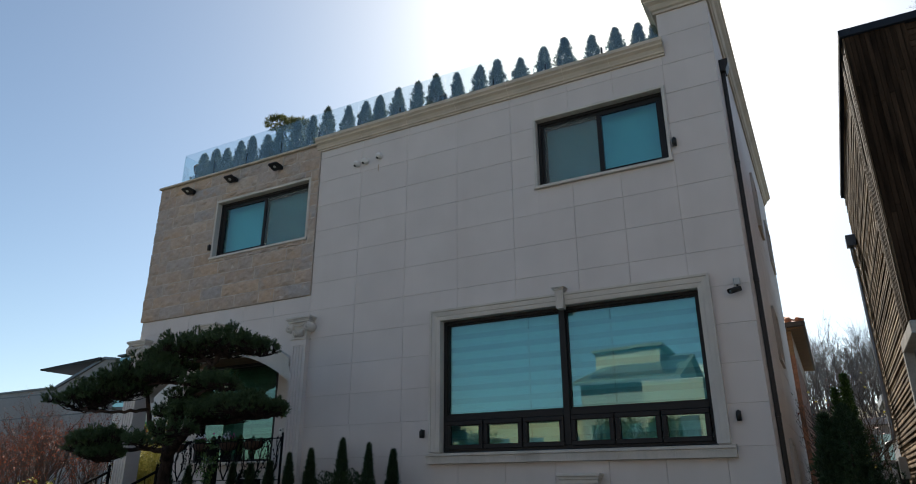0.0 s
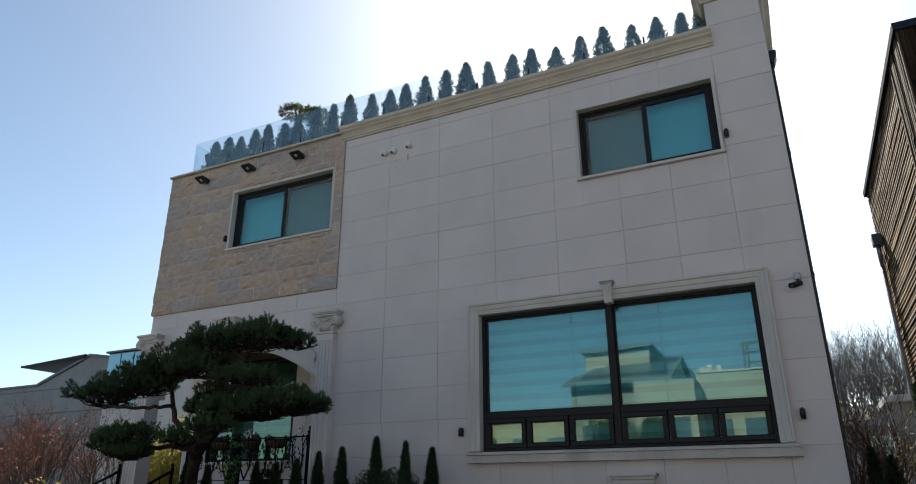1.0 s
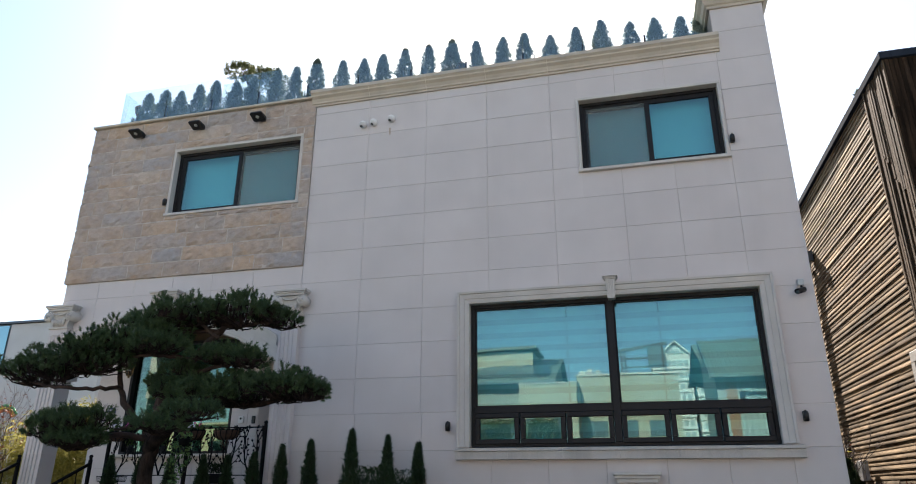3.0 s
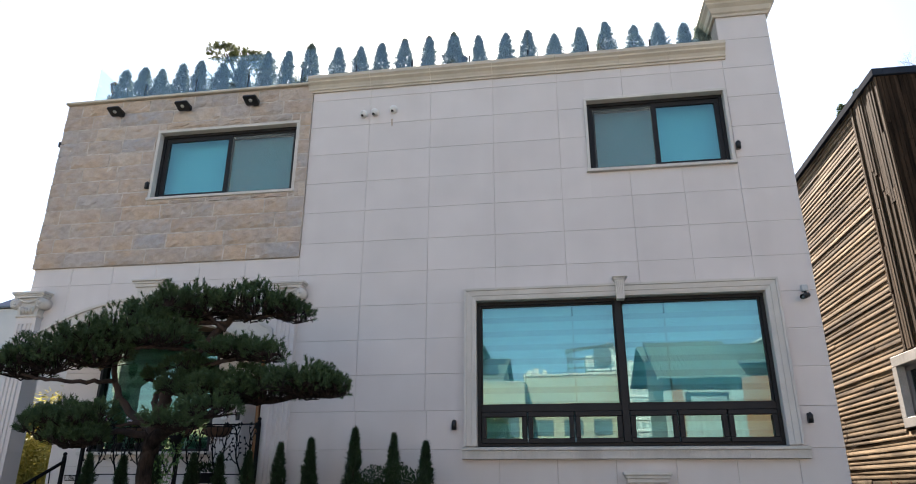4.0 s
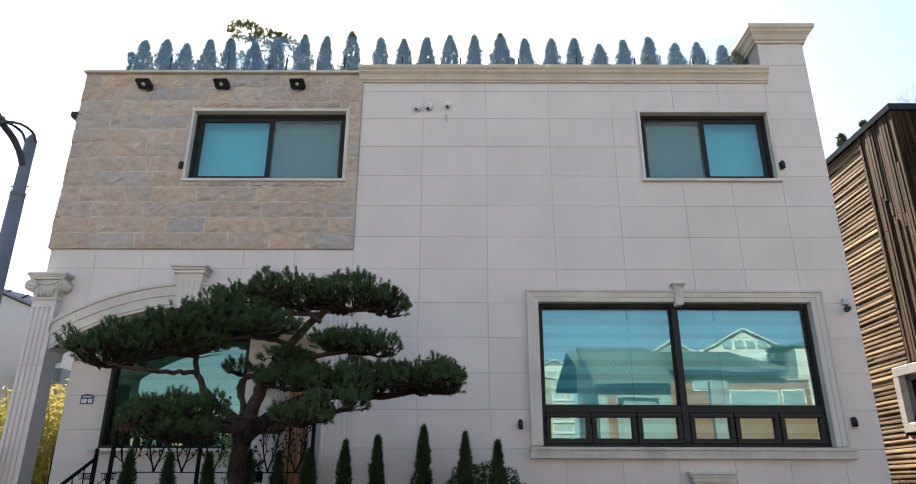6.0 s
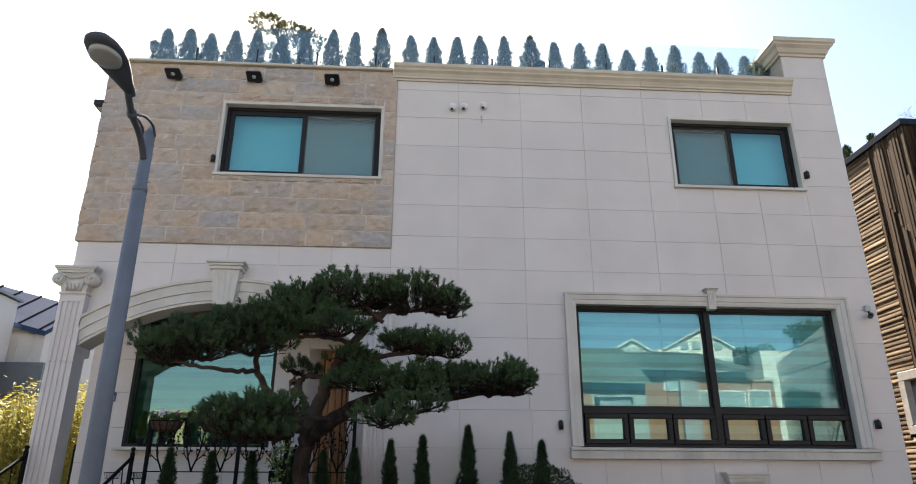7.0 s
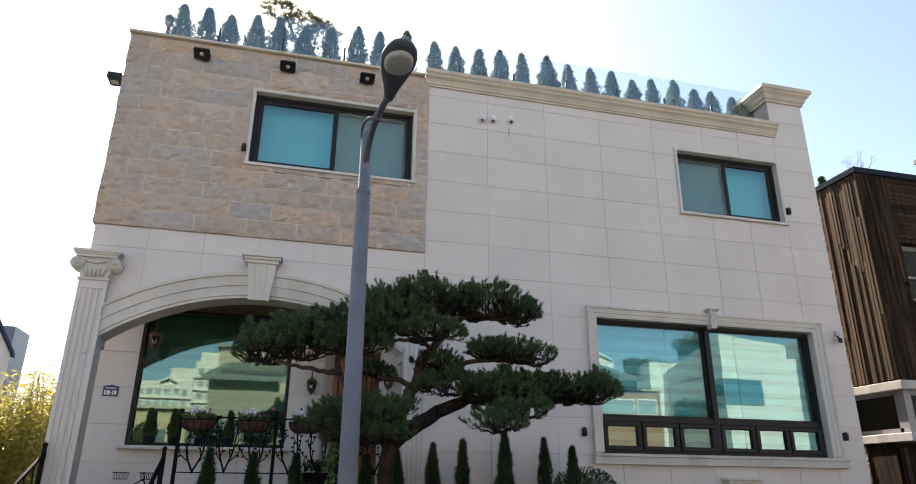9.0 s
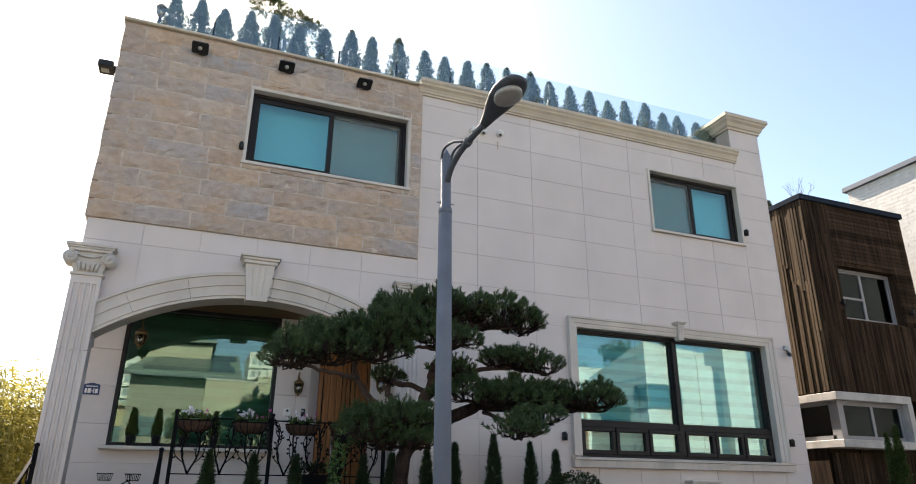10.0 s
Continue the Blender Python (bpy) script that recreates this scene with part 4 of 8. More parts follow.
def front_door():
    """Planks of unequal width with dark slots between them, in a plank frame."""
    y = PY + 0.12
    d = part("front_door", Geo().box(-9.11, -8.203, y + 0.045, y + 0.08, 1.06, 3.77), M_FRAME, house, "orange-brown vertical-plank wooden front door")
    x = -9.105
    for w, slot in ((0.058, 0.022), (0.085, 0.006), (0.095, 0.006), (0.085, 0.016), (0.055, 0.012), (0.05, 0.02), (0.055, 0.02), (0.075, 0.006), (0.085, 0.016), (0.06, 0.0)):
        part("plank", Geo().box(x, min(x + w, -8.205), y, y + 0.045, 1.08, 3.765, 0.005), M_DOOR, d)
        x += w + slot
    part("door_handle", Geo().tube([(-8.86, y + 0.01, 1.9), (-8.86, y - 0.05, 1.9), (-8.86, y - 0.05, 2.5), (-8.86, y + 0.01, 2.5)], 0.014, 8), M_STEEL, d, "long steel pull handle")


porch_window()
front_door()

# side wall towards the neighbour: panels, three small windows, downpipe
EAST_WIN = [(13.1, 14.0, 3.9, 4.75), (16.2, 17.2, 6.6, 7.5), (13.4, 14.2, 6.5, 7.5), (11.9, 12.7, 1.6, 2.4)]


def east_side():
    zs = [8.72, 8.245, 7.74, 7.24, 6.74, 6.235, 5.735, 5.232, 4.73, 4.225, 3.722, 3.222, 2.725, 2.22, 1.72, 1.22]
    ys = [FY] + [FY + 0.35 + 0.95 * i for i in range(10)] + [18.2]
    for z1, z0 in zip(zs, zs[1:]):
        for a, b in zip(ys, ys[1:]):
            for y0, y1, c0, c1 in rects((a, b, z0, z1), EAST_WIN):
                y0, y1, c0, c1 = y0 + GAP * (y0 == a), y1 - GAP * (y1 == b), c0 + GAP * (c0 == z0), c1 - GAP * (c1 == z1)
                piece("panel", panel_mesh(y1 - y0, c1 - c0, M_PANEL, axis="x"), side_wall, (XR, (y0 + y1) / 2, (c0 + c1) / 2))
    for y0, y1, z0, z1 in EAST_WIN:
        g = Geo()
        for a, b, c, d in ((y0 - 0.06, y1 + 0.06, z0 - 0.06, z0), (y0 - 0.06, y1 + 0.06, z1, z1 + 0.06), (y0 - 0.06, y0, z0, z1), (y1, y1 + 0.06, z0, z1)):
            g.box(XR - 0.04, XR + 0.045, a, b, c, d, 0.004)
        w = part("side_window", g, M_TRIM, house, "small side window with a stone surround")
        g = Geo()
        for a, b, c, d in ((y0, y1, z0, z0 + 0.05), (y0, y1, z1 - 0.05, z1), (y0, y0 + 0.05, z0, z1), (y1 - 0.05, y1, z0, z1)):
            g.box(XR - 0.10, XR - 0.0215, a, b, c, d)
        part("window_frame", g, M_FRAME, w)
        part("pane", Geo().box(XR - 0.05, XR - 0.0205, y0 + 0.05, y1 - 0.05, z0 + 0.05, z1 - 0.05), M_WINDARK, w)


# ---- rough stone blocks ----
def block_mesh(w, h, deep, rng):
    """A rock-faced block: flat bed joints, a broken face. Local: x across, y back, z up; face at y about 0."""
    seed = rng.uniform(0, 90)
    nx, nz = max(2, int(w / 0.075)), 4
    vs, fs = [], []
    for j in range(nz + 1):
        for i in range(nx + 1):
            edge = i in (0, nx) or j in (0, nz)
            x, z = w * (i / nx - 0.5), h * (j / nz - 0.5)
            x -= (i in (0, nx)) * math.copysign(rng.uniform(0.0, 0.010), x)
            z -= (j in (0, nz)) * math.copysign(rng.uniform(0.0, 0.011), z)
            if edge:
                y = 0.001 + rng.uniform(-0.009, 0.003)
            else:
                y = -0.030 * max(0.0, 0.45 + noise.noise(Vector((x * 7 + seed, z * 9, seed)))) - rng.uniform(-0.006, 0.008)
                x += rng.uniform(-0.016, 0.016)
                z += rng.uniform(-0.014, 0.014)
            vs.append((x, y, z))
    for j in range(nz):
        for i in range(nx):
            a = j * (nx + 1) + i
            fs.append((a, a + 1, a + nx + 2, a + nx + 1))
    o = len(vs)
    x0, x1, z0, z1 = -w / 2, w / 2, -h / 2, h / 2
    vs += [(x0, deep, z0), (x1, deep, z0), (x1, deep, z1), (x0, deep, z1)]
    fs += [tuple([*range(nx, -1, -1), o, o + 1]), tuple([nz * (nx + 1) + i for i in range(nx + 1)] + [o + 2, o + 3]),
           tuple([j * (nx + 1) for j in range(nz + 1)] + [o + 3, o]), tuple([j * (nx + 1) + nx for j in range(nz, -1, -1)] + [o + 1, o + 2])]
    g = Geo()
    g.add(vs, fs)
    me = g.mesh("block")
    me.materials.append(M_STONE)
    return me


def stone_cladding():
    rng = random.Random(7)
    stone = part("stone_cladding", holed(XL + 0.03, XM - 0.004, 5.03, 8.035, [(W1[0] - 0.03, W1[1] + 0.03, W1[2] - 0.03, W1[3] + 0.03)], FY - 0.0275, FY + 0.006), M_STONE_JOINT, house, "tan and grey rock-faced sandstone ashlar")
    rows = 12
    h = (8.04 - 5.025) / rows
    hole = (W1[0] - 0.05, W1[1] + 0.05, W1[2] - 0.05, W1[3] + 0.05)
    for r in range(rows):
        z0, z1 = 5.025 + r * h, 5.025 + (r + 1) * h
        x = XL - rng.uniform(0.040, 0.050)
        first = True
        while x < XM - 0.02:
            w = rng.choice((0.38, 0.55, 0.6, 0.66, 0.74, 0.82, 0.95)) * rng.uniform(0.92, 1.06) if not first else (0.30 if r % 2 else 0.55)
            if XM - (x + w) < 0.2:
                w = XM - x
            for a, b, c, d in rects((x, x + w, z0, z1), [hole]):
                if b - a < 0.03 or d - c < 0.03:
                    continue
                m = block_mesh(b - a - 0.013, d - c - (0.004 if first else 0.015), 0.06 if not first else 0.32, rng)
                piece("block", m, stone, ((a + b) / 2, FY - 0.03, (c + d) / 2))
            x += w
            first = False


# ---- plants: helpers ----
def sprays(rng, pts, dirs, n, length, width, spread, curl=0.0):
    """Tufts of thin blades: from each point n blades round its direction. Returns vertices and triangles."""
    vs, fs = [], []
    for p, d in zip(pts, dirs):
        p, d = Vector(p), Vector(d).normalized()
        for _ in range(n):
            w = (d + Vector((rng.gauss(0, spread), rng.gauss(0, spread), rng.gauss(0, spread)))).normalized()
            ln = length * rng.uniform(0.7, 1.2)
            s = w.orthogonal().normalized()
            s = (s * math.cos(rng.uniform(0, 6.28)) + w.cross(s) * math.sin(rng.uniform(0, 6.28))).normalized() * width * 0.5
            o = len(vs)
            q = p + w * ln
            q.z -= curl * ln
            vs += [p - s, p + s, q]
            fs.append((o, o + 1, o + 2))
    return vs, fs


def brushes(rng, pts, dirs, n, stem, length, width):
    """Bottle-brush shoots: n needles set round each short stem. Returns vertices and triangles."""
    p, d = np.repeat(np.array(pts), n, 0), np.repeat(np.array(dirs), n, 0)
    m = len(p)
    u = rng.random((m, 1)) ** 0.8
    side = rng.normal(size=(m, 3))
    side -= d * (side * d).sum(1, keepdims=True)
    side /= np.linalg.norm(side, axis=1, keepdims=True) + 1e-9
    base = p + d * stem * u
    w = d * rng.uniform(0.45, 1.0, (m, 1)) + side * rng.uniform(0.45, 0.95, (m, 1))
    w /= np.linalg.norm(w, axis=1, keepdims=True)
    tip = base + w * length * rng.uniform(0.75, 1.15, (m, 1))
    flat = np.cross(w, side + 0.4 * rng.normal(size=(m, 3)))
    flat *= 0.5 * width / (np.linalg.norm(flat, axis=1, keepdims=True) + 1e-9)
    vs = np.stack((base - flat, base + flat, tip), 1).reshape(-1, 3)
    return vs.tolist(), np.arange(3 * m).reshape(-1, 3).tolist()


def leaf_quads(rng, pts, dirs, length, width):
    """One pointed leaf of two triangles at each point."""
    vs, fs = [], []
    for p, d in zip(pts, dirs):
        p, d = Vector(p), Vector(d).normalized()
        s = d.orthogonal().normalized()
        a = rng.uniform(0, 6.28)
        s = (s * math.cos(a) + d.cross(s) * math.sin(a)).normalized() * width * rng.uniform(0.7, 1.2) * 0.5
        ln = length * rng.uniform(0.6, 1.25)
        o = len(vs)
        vs += [p, p + d * ln * 0.5 + s, p + d * ln, p + d * ln * 0.5 - s]
        fs.append((o, o + 1, o + 2, o + 3))
    return vs, fs


def smooth_path(pts, n):
    """A soft curve through the points."""
    pts = [Vector(p) for p in pts]
    out = []
    for i in range(len(pts) - 1):
        p0, p1, p2, p3 = pts[max(i - 1, 0)], pts[i], pts[i + 1], pts[min(i + 2, len(pts) - 1)]
        for k in range(n):
            t = k / n
            out.append(0.5 * ((2 * p1) + (p2 - p0) * t + (2 * p0 - 5 * p1 + 4 * p2 - p3) * t * t + (3 * p1 - p0 - 3 * p2 + p3) * t ** 3))
    out.append(pts[-1])
    return out


def limb(g, pts, r0, r1, rng, n=5, sides=8, wob=0.012):
    path = smooth_path(pts, n)
    path = [p + Vector((rng.gauss(0, wob), rng.gauss(0, wob), rng.gauss(0, wob))) if 0 < i < len(path) - 1 else p for i, p in enumerate(path)]
    g.tube(path, [r0 + (r1 - r0) * i / (len(path) - 1) for i in range(len(path))], sides)
    return path


# ---- the trained pine ----
def garden_pine():
    rng = random.Random(21)
    base = Vector((-8.744, 7.2, 1))
    tree = thing("pine_tree", base, "cloud-pruned red pine with flat dark-green pads on a leaning trunk", "tree")
    g = Geo()
    limb(g, [(-8.744, 7.2, 0.96), (-8.764, 7.2, 1.494), (-8.734, 7.18, 2.058), (-8.694, 7.15, 2.437)], 0.092, 0.078, rng)
    trunk = part("trunk", g, M_TRUNK, tree, "dark grey-brown scaly trunk")
    limbs = [
        ([(-8.714, 7.17, 2.252), (-8.604, 7.1, 2.559), (-8.494, 7.07, 2.785), (-8.424, 7.17, 3.03), (-8.324, 7.17, 3.174), (-8.004, 7.2, 3.542), (-7.814, 7.17, 3.604), (-7.474, 7.15, 3.594), (-7.174, 7.17, 3.614)], 0.095, 0.014),
        ([(-8.754, 7.19, 2.15), (-8.454, 7.07, 2.375), (-8.114, 7.03, 2.57), (-7.814, 7.02, 2.641), (-7.424, 7, 2.606), (-7.074, 6.91, 2.631), (-6.474, 6.75, 2.672)], 0.105, 0.016),
        ([(-8.714, 7.17, 2.314), (-8.994, 7.15, 2.518), (-9.164, 7.15, 2.682), (-9.314, 7.19, 2.928), (-9.294, 7.09, 3.297)], 0.062, 0.025),
        ([(-9.284, 7.18, 2.887), (-9.434, 6.89, 2.846), (-9.654, 6.62, 2.826), (-9.924, 6.57, 2.867), (-10.174, 6.53, 2.897)], 0.032, 0.012),
        ([(-8.714, 7.17, 2.273), (-8.924, 6.97, 2.303), (-9.124, 6.69, 2.262), (-9.334, 6.42, 2.211)], 0.05, 0.015),
        ([(-8.414, 7.17, 3.01), (-8.124, 7.02, 3.01), (-7.794, 6.92, 3.051), (-7.474, 6.87, 3.082), (-7.124, 6.85, 3.082)], 0.04, 0.014),
        ([(-8.304, 7.17, 3.194), (-8.424, 6.97, 3.205), (-8.674, 6.79, 3.194), (-8.924, 6.77, 3.174)], 0.035, 0.014),
        ([(-8.504, 7.08, 2.754), (-8.654, 7.32, 2.86), (-8.82, 7.46, 2.885), (-8.89, 7.44, 2.80), (-8.834, 7.32, 2.67), (-8.754, 7.22, 2.52), (-8.70, 7.16, 2.36)], 0.036, 0.034),
        ([(-8.004, 7.2, 3.542), (-8.374, 7.12, 3.542), (-8.774, 7.05, 3.522), (-9.074, 7.02, 3.542)], 0.036, 0.012),
        ([(-8.474, 7.07, 2.365), (-8.574, 6.82, 2.375), (-8.774, 6.59, 2.334)], 0.035, 0.014),
        ([(-7.874, 7.02, 2.57), (-7.724, 6.47, 2.396), (-7.674, 6.22, 2.262)], 0.03, 0.012),
        ([(-7.974, 7.15, 3.44), (-8.224, 7.07, 3.645), (-8.324, 7.07, 3.706)], 0.03, 0.014),
    ]
    for pts, r0, r1 in limbs:
        g = Geo()
        limb(g, pts, r0 * 0.86, r1, rng, wob=0.008)
        part("limb", g, M_TRUNK if r0 > 0.1 else M_BARK, tree)
    # pads: centre, half sizes; each carries upright shoots on a net of fine twigs
    pads = [
        ((-7.694, 7.17, 3.645), (0.58, 0.50, 0.29)), ((-7.254, 7.22, 3.614), (0.26, 0.44, 0.21)), ((-8.274, 7.05, 3.665), (0.52, 0.45, 0.29)), ((-8.794, 7.12, 3.604), (0.46, 0.40, 0.26)),
        ((-8.994, 6.92, 3.338), (0.48, 0.42, 0.29)), ((-9.334, 6.77, 3.205), (0.50, 0.40, 0.30)), ((-8.434, 6.65, 3.225), (0.36, 0.34, 0.13)), ((-9.094, 6.77, 3.235), (0.38, 0.36, 0.20)),
        ((-9.734, 6.61, 3), (0.50, 0.42, 0.31)), ((-10.074, 6.59, 2.928), (0.28, 0.54, 0.24)), ((-7.774, 6.79, 3.102), (0.27, 0.30, 0.14)), ((-7.474, 6.79, 3.071), (0.30, 0.32, 0.17)), ((-7.274, 6.73, 3.02), (0.23, 0.30, 0.14)),
        ((-8.114, 6.83, 2.703), (0.40, 0.32, 0.15)), ((-7.394, 6.89, 2.662), (0.54, 0.48, 0.27)), ((-6.814, 6.77, 2.682), (0.43, 0.58, 0.23)), ((-6.604, 6.75, 2.662), (0.24, 0.50, 0.16)),
        ((-9.13, 6.30, 2.33), (0.38, 0.34, 0.24)), ((-9.34, 6.30, 2.25), (0.28, 0.32, 0.22)), ((-8.87, 6.30, 2.36), (0.27, 0.30, 0.19)), ((-9.02, 6.28, 2.17), (0.32, 0.28, 0.16)), ((-8.83, 6.28, 2.16), (0.21, 0.22, 0.12)), ((-9.174, 6.47, 2.16), (0.30, 0.26, 0.15)), ((-7.894, 6.15, 2.283), (0.30, 0.27, 0.17)), ((-7.594, 6.27, 2.416), (0.30, 0.26, 0.14)),
        ((-9.294, 6.69, 3.061), (0.46, 0.36, 0.25)), ((-7.694, 6.67, 2.641), (0.40, 0.38, 0.20)), ((-9.594, 7.02, 3.205), (0.42, 0.34, 0.20)), ((-8.86, 7.46, 2.92), (0.22, 0.22, 0.09)), ((-8.174, 7.09, 2.867), (0.24, 0.24, 0.08)),
        ((-8.72, 7.0, 3.44), (0.46, 0.38, 0.14)), ((-8.30, 6.98, 2.98), (0.30, 0.28, 0.11)),
    ]
    nrng = np.random.default_rng(21)
    for (cx, cy, cz), (rx, ry, rz) in pads:
        pts, dirs, tw = [], [], Geo()
        area = math.pi * rx * ry
        hubs = []
        for _ in range(int(area * 22) + 5):          # branchlets spread flat through the pad
            w, r = rng.uniform(0, 6.28), 0.35 + 0.6 * math.sqrt(rng.random())
            end = Vector((cx + r * rx * math.cos(w), cy + r * ry * math.sin(w), cz + rz * rng.uniform(-0.12, 0.3)))
            mid = Vector((cx + 0.5 * r * rx * math.cos(w + 0.3), cy + 0.5 * r * ry * math.sin(w + 0.3), cz - rz * rng.uniform(0.05, 0.3)))
            limb(tw, [(cx, cy, cz - rz * 0.28), mid, end], 0.0105, 0.0048, rng, 3, 5, 0.009)
            hubs.append(end)
            hubs.append(mid)

        def shoot(x, y, z, d, twig):
            pts.append((x, y, z))
            dirs.append(d)
            if twig:
                hub = min(hubs, key=lambda h: (h.x - x) ** 2 + (h.y - y) ** 2 + 0.3 * (h.z - z) ** 2)
                bend = hub.lerp(Vector((x, y, z)), 0.55) + Vector((rng.gauss(0, 0.012), rng.gauss(0, 0.012), -0.02))
                tw.tube([hub, bend, (x, y, z)], [0.0046, 0.0038, 0.0028], 4, False)
        for layer, count in ((1.0, int(area * 470)), (0.55, int(area * 270)), (0.10, int(area * 150))):
            for i in range(count):
                w, r = rng.uniform(0, 6.28), math.sqrt(rng.random()) * (1.0 if layer > 0.2 else 0.95)
                x, y = cx + r * rx * math.cos(w), cy + r * ry * math.sin(w)
                w2 = 1.0 + 0.34 * noise.noise(Vector((math.cos(w) * 1.6 + cx * 5, math.sin(w) * 1.6, cz * 5)))
                x, y = cx + (x - cx) * w2, cy + (y - cy) * w2
                tuft = min(hubs, key=lambda h: (h.x - x) ** 2 + (h.y - y) ** 2)
                x, y = x + (tuft.x - x) * 0.28, y + (tuft.y - y) * 0.28
                lump = noise.noise(Vector((x * 3.6, y * 3.6, cz * 2)))
                dome = math.sqrt(max(0.0, 1 - r * r))
                z = cz + rz * (layer * dome * (0.80 + 0.80 * lump) + rng.uniform(-0.10, 0.10)) + (rng.uniform(0.02, 0.06) if layer == 1.0 and rng.random() < 0.16 else 0.0)
                if noise.noise(Vector((x * 6.5 + 9, y * 6.5, z * 6.5))) < (-0.32 if layer == 1.0 else -0.14):
                    continue
                out = 0.25 + 0.75 * r
                d = Vector((math.cos(w) * out * r + rng.gauss(0, 0.22), math.sin(w) * out * r + rng.gauss(0, 0.22), 1.0 if layer > 0.2 else rng.uniform(0.0, 0.7)))
                shoot(x, y, z, d.normalized(), layer < 1.0 or i % 3 == 0)
        vs, fs = brushes(nrng, pts, dirs, 40, 0.062, 0.044, 0.0058)
        pad = part("foliage_pad", Geo().add(vs, fs), M_NEEDLE, tree, fix=False)
        part("twig", tw, M_TRUNK, pad)


garden_pine()


# ---- clipped conifers ----
def conifer(name, at, height, radius, mat, label, group, seed, n=900, base_z=0.0, slim=1.0):
    rng = random.Random(seed)
    t = thing(name, at, label, "conifer", group)
    x, y, z = at
    part("stem", Geo().tube([(x, y, z), (x, y, z + height * 0.9)], [0.02, 0.006], 6), M_BARK, t)
    pts, dirs = [], []
    for _ in range(n):
        u = rng.random() ** 1.25
        a = rng.uniform(0, 6.28)
        prof = (1 - u) ** (0.75 * slim) * (0.72 + 0.28 * min(1, u * 6)) * (0.82 + 0.6 * noise.noise(Vector((math.cos(a) * 1.8, math.sin(a) * 1.8 + seed, u * 6))))
        r = radius * prof * rng.uniform(0.45, 1.0)
        pts.append((x + r * math.cos(a), y + r * math.sin(a), z + base_z + (height - base_z) * u))
        dirs.append((math.cos(a) * 0.55, math.sin(a) * 0.55, 1.0))
    vs, fs = sprays(rng, pts, dirs, 10, 0.034, 0.0065, 0.8) if n > 4000 else sprays(rng, pts, dirs, 6, 0.062 * min(1.05, 0.6 + radius * 2), 0.014, 0.62)
    part("foliage", Geo().add(vs, fs), mat, t, fix=False)
    return t


ROOF_ROW = [(-11.97, 9.08), (-11.59, 9.1), (-11.24, 9.02), (-10.83, 9.11), (-10.46, 9.12), (-10.04, 9.06), (-9.62, 9.06), (-9.16, 9.19), (-8.79, 9.19), (-8.33, 9.23), (-7.83, 9.14), (-7.43, 9.14), (-7.02, 9.1), (-6.62, 9.19), (-6.19, 9.23), (-5.74, 9.19), (-5.31, 9.11), (-4.84, 9.14), (-4.45, 9.09), (-4.01, 9.0), (-3.58, 9.12), (-3.16, 9.11), (-2.69, 9.03), (-2.29, 9.06), (-1.9, 8.95), (-1.62, 8.98)]
roof_kinds = [conifer("roof_conifer", (ROOF_ROW[k][0], 9.74, 7.9), ROOF_ROW[k][1] - 7.9, (0.32, 0.29, 0.33, 0.30)[k], M_CYPRESS_ROOF, "slim blue-green cypress standing behind the glass roof railing", "cypress row along the roof edge", 30 + k, 1450, 0.08, 0.84) for k in range(4)]
for i, (x, z) in enumerate(ROOF_ROW[4:]):
    src = roof_kinds[(i * 3 + 1) % 4]
    h = z - 7.9
    m = pose(x, 9.72 + 0.05 * math.sin(i * 2.1), 7.9, 0, 0, 67 * i)
    c = copy_thing(src, m)
    s0 = ROOF_ROW[(i * 3 + 1) % 4][1] - 7.9
    c.scale = (0.92 + 0.16 * ((i * 37) % 10) / 10, 0.95, h / s0)

LOW_ROW = [(-10.63, 2.15), (-10.12, 2.11), (-9.62, 2.11), (-9.12, 2.15), (-8.75, 2.13), (-8.36, 2.17), (-7.9, 2.27), (-7.49, 2.32), (-6.9, 2.45), (-6.36, 2.37), (-5.94, 2.27)]
low_kinds = [conifer("garden_conifer", (LOW_ROW[k][0], 8.82, 1.0), LOW_ROW[k][1] - 1.0, 0.235, M_CYPRESS, "small slim dark-green conifer in the front bed", "row of small conifers in the front bed", 60 + k, 1300, 0.05, 1.15) for k in range(3)]
for i, (x, z) in enumerate(LOW_ROW[3:]):
    c = copy_thing(low_kinds[i % 3], pose(x, 8.86 + 0.03 * (i % 3), 1.0, 0, 0, 50 * i))
    c.scale = (0.95 + 0.05 * (i % 3), 0.95 + 0.05 * (i % 3), (z - 1.0) / (LOW_ROW[i % 3][1] - 1.0))


def round_bush(at, r, seed, mat, label):
    rng = random.Random(seed)
    t = thing("round_bush", at, label, "shrub")
    x, y, z = at
    part("stem", Geo().tube([(x, y, z), (x, y, z + r)], 0.03, 6), M_BARK, t)
    pts, dirs = [], []
    for _ in range(13000):
        d = Vector((rng.gauss(0, 1), rng.gauss(0, 1), rng.gauss(0, 1))).normalized()
        k = r * (1 - 0.4 * rng.random() ** 2) * (0.92 + 0.2 * noise.noise(d * 3.0))
        pts.append((x + d.x * k, y + d.y * k, z + r * 0.9 + d.z * k * 0.9))
        dirs.append(d + Vector((0, 0, 0.3)))
    vs, fs = leaf_quads(rng, pts, dirs, 0.026, 0.018)
    part("foliage", Geo().add(vs, fs), mat, t, fix=False)


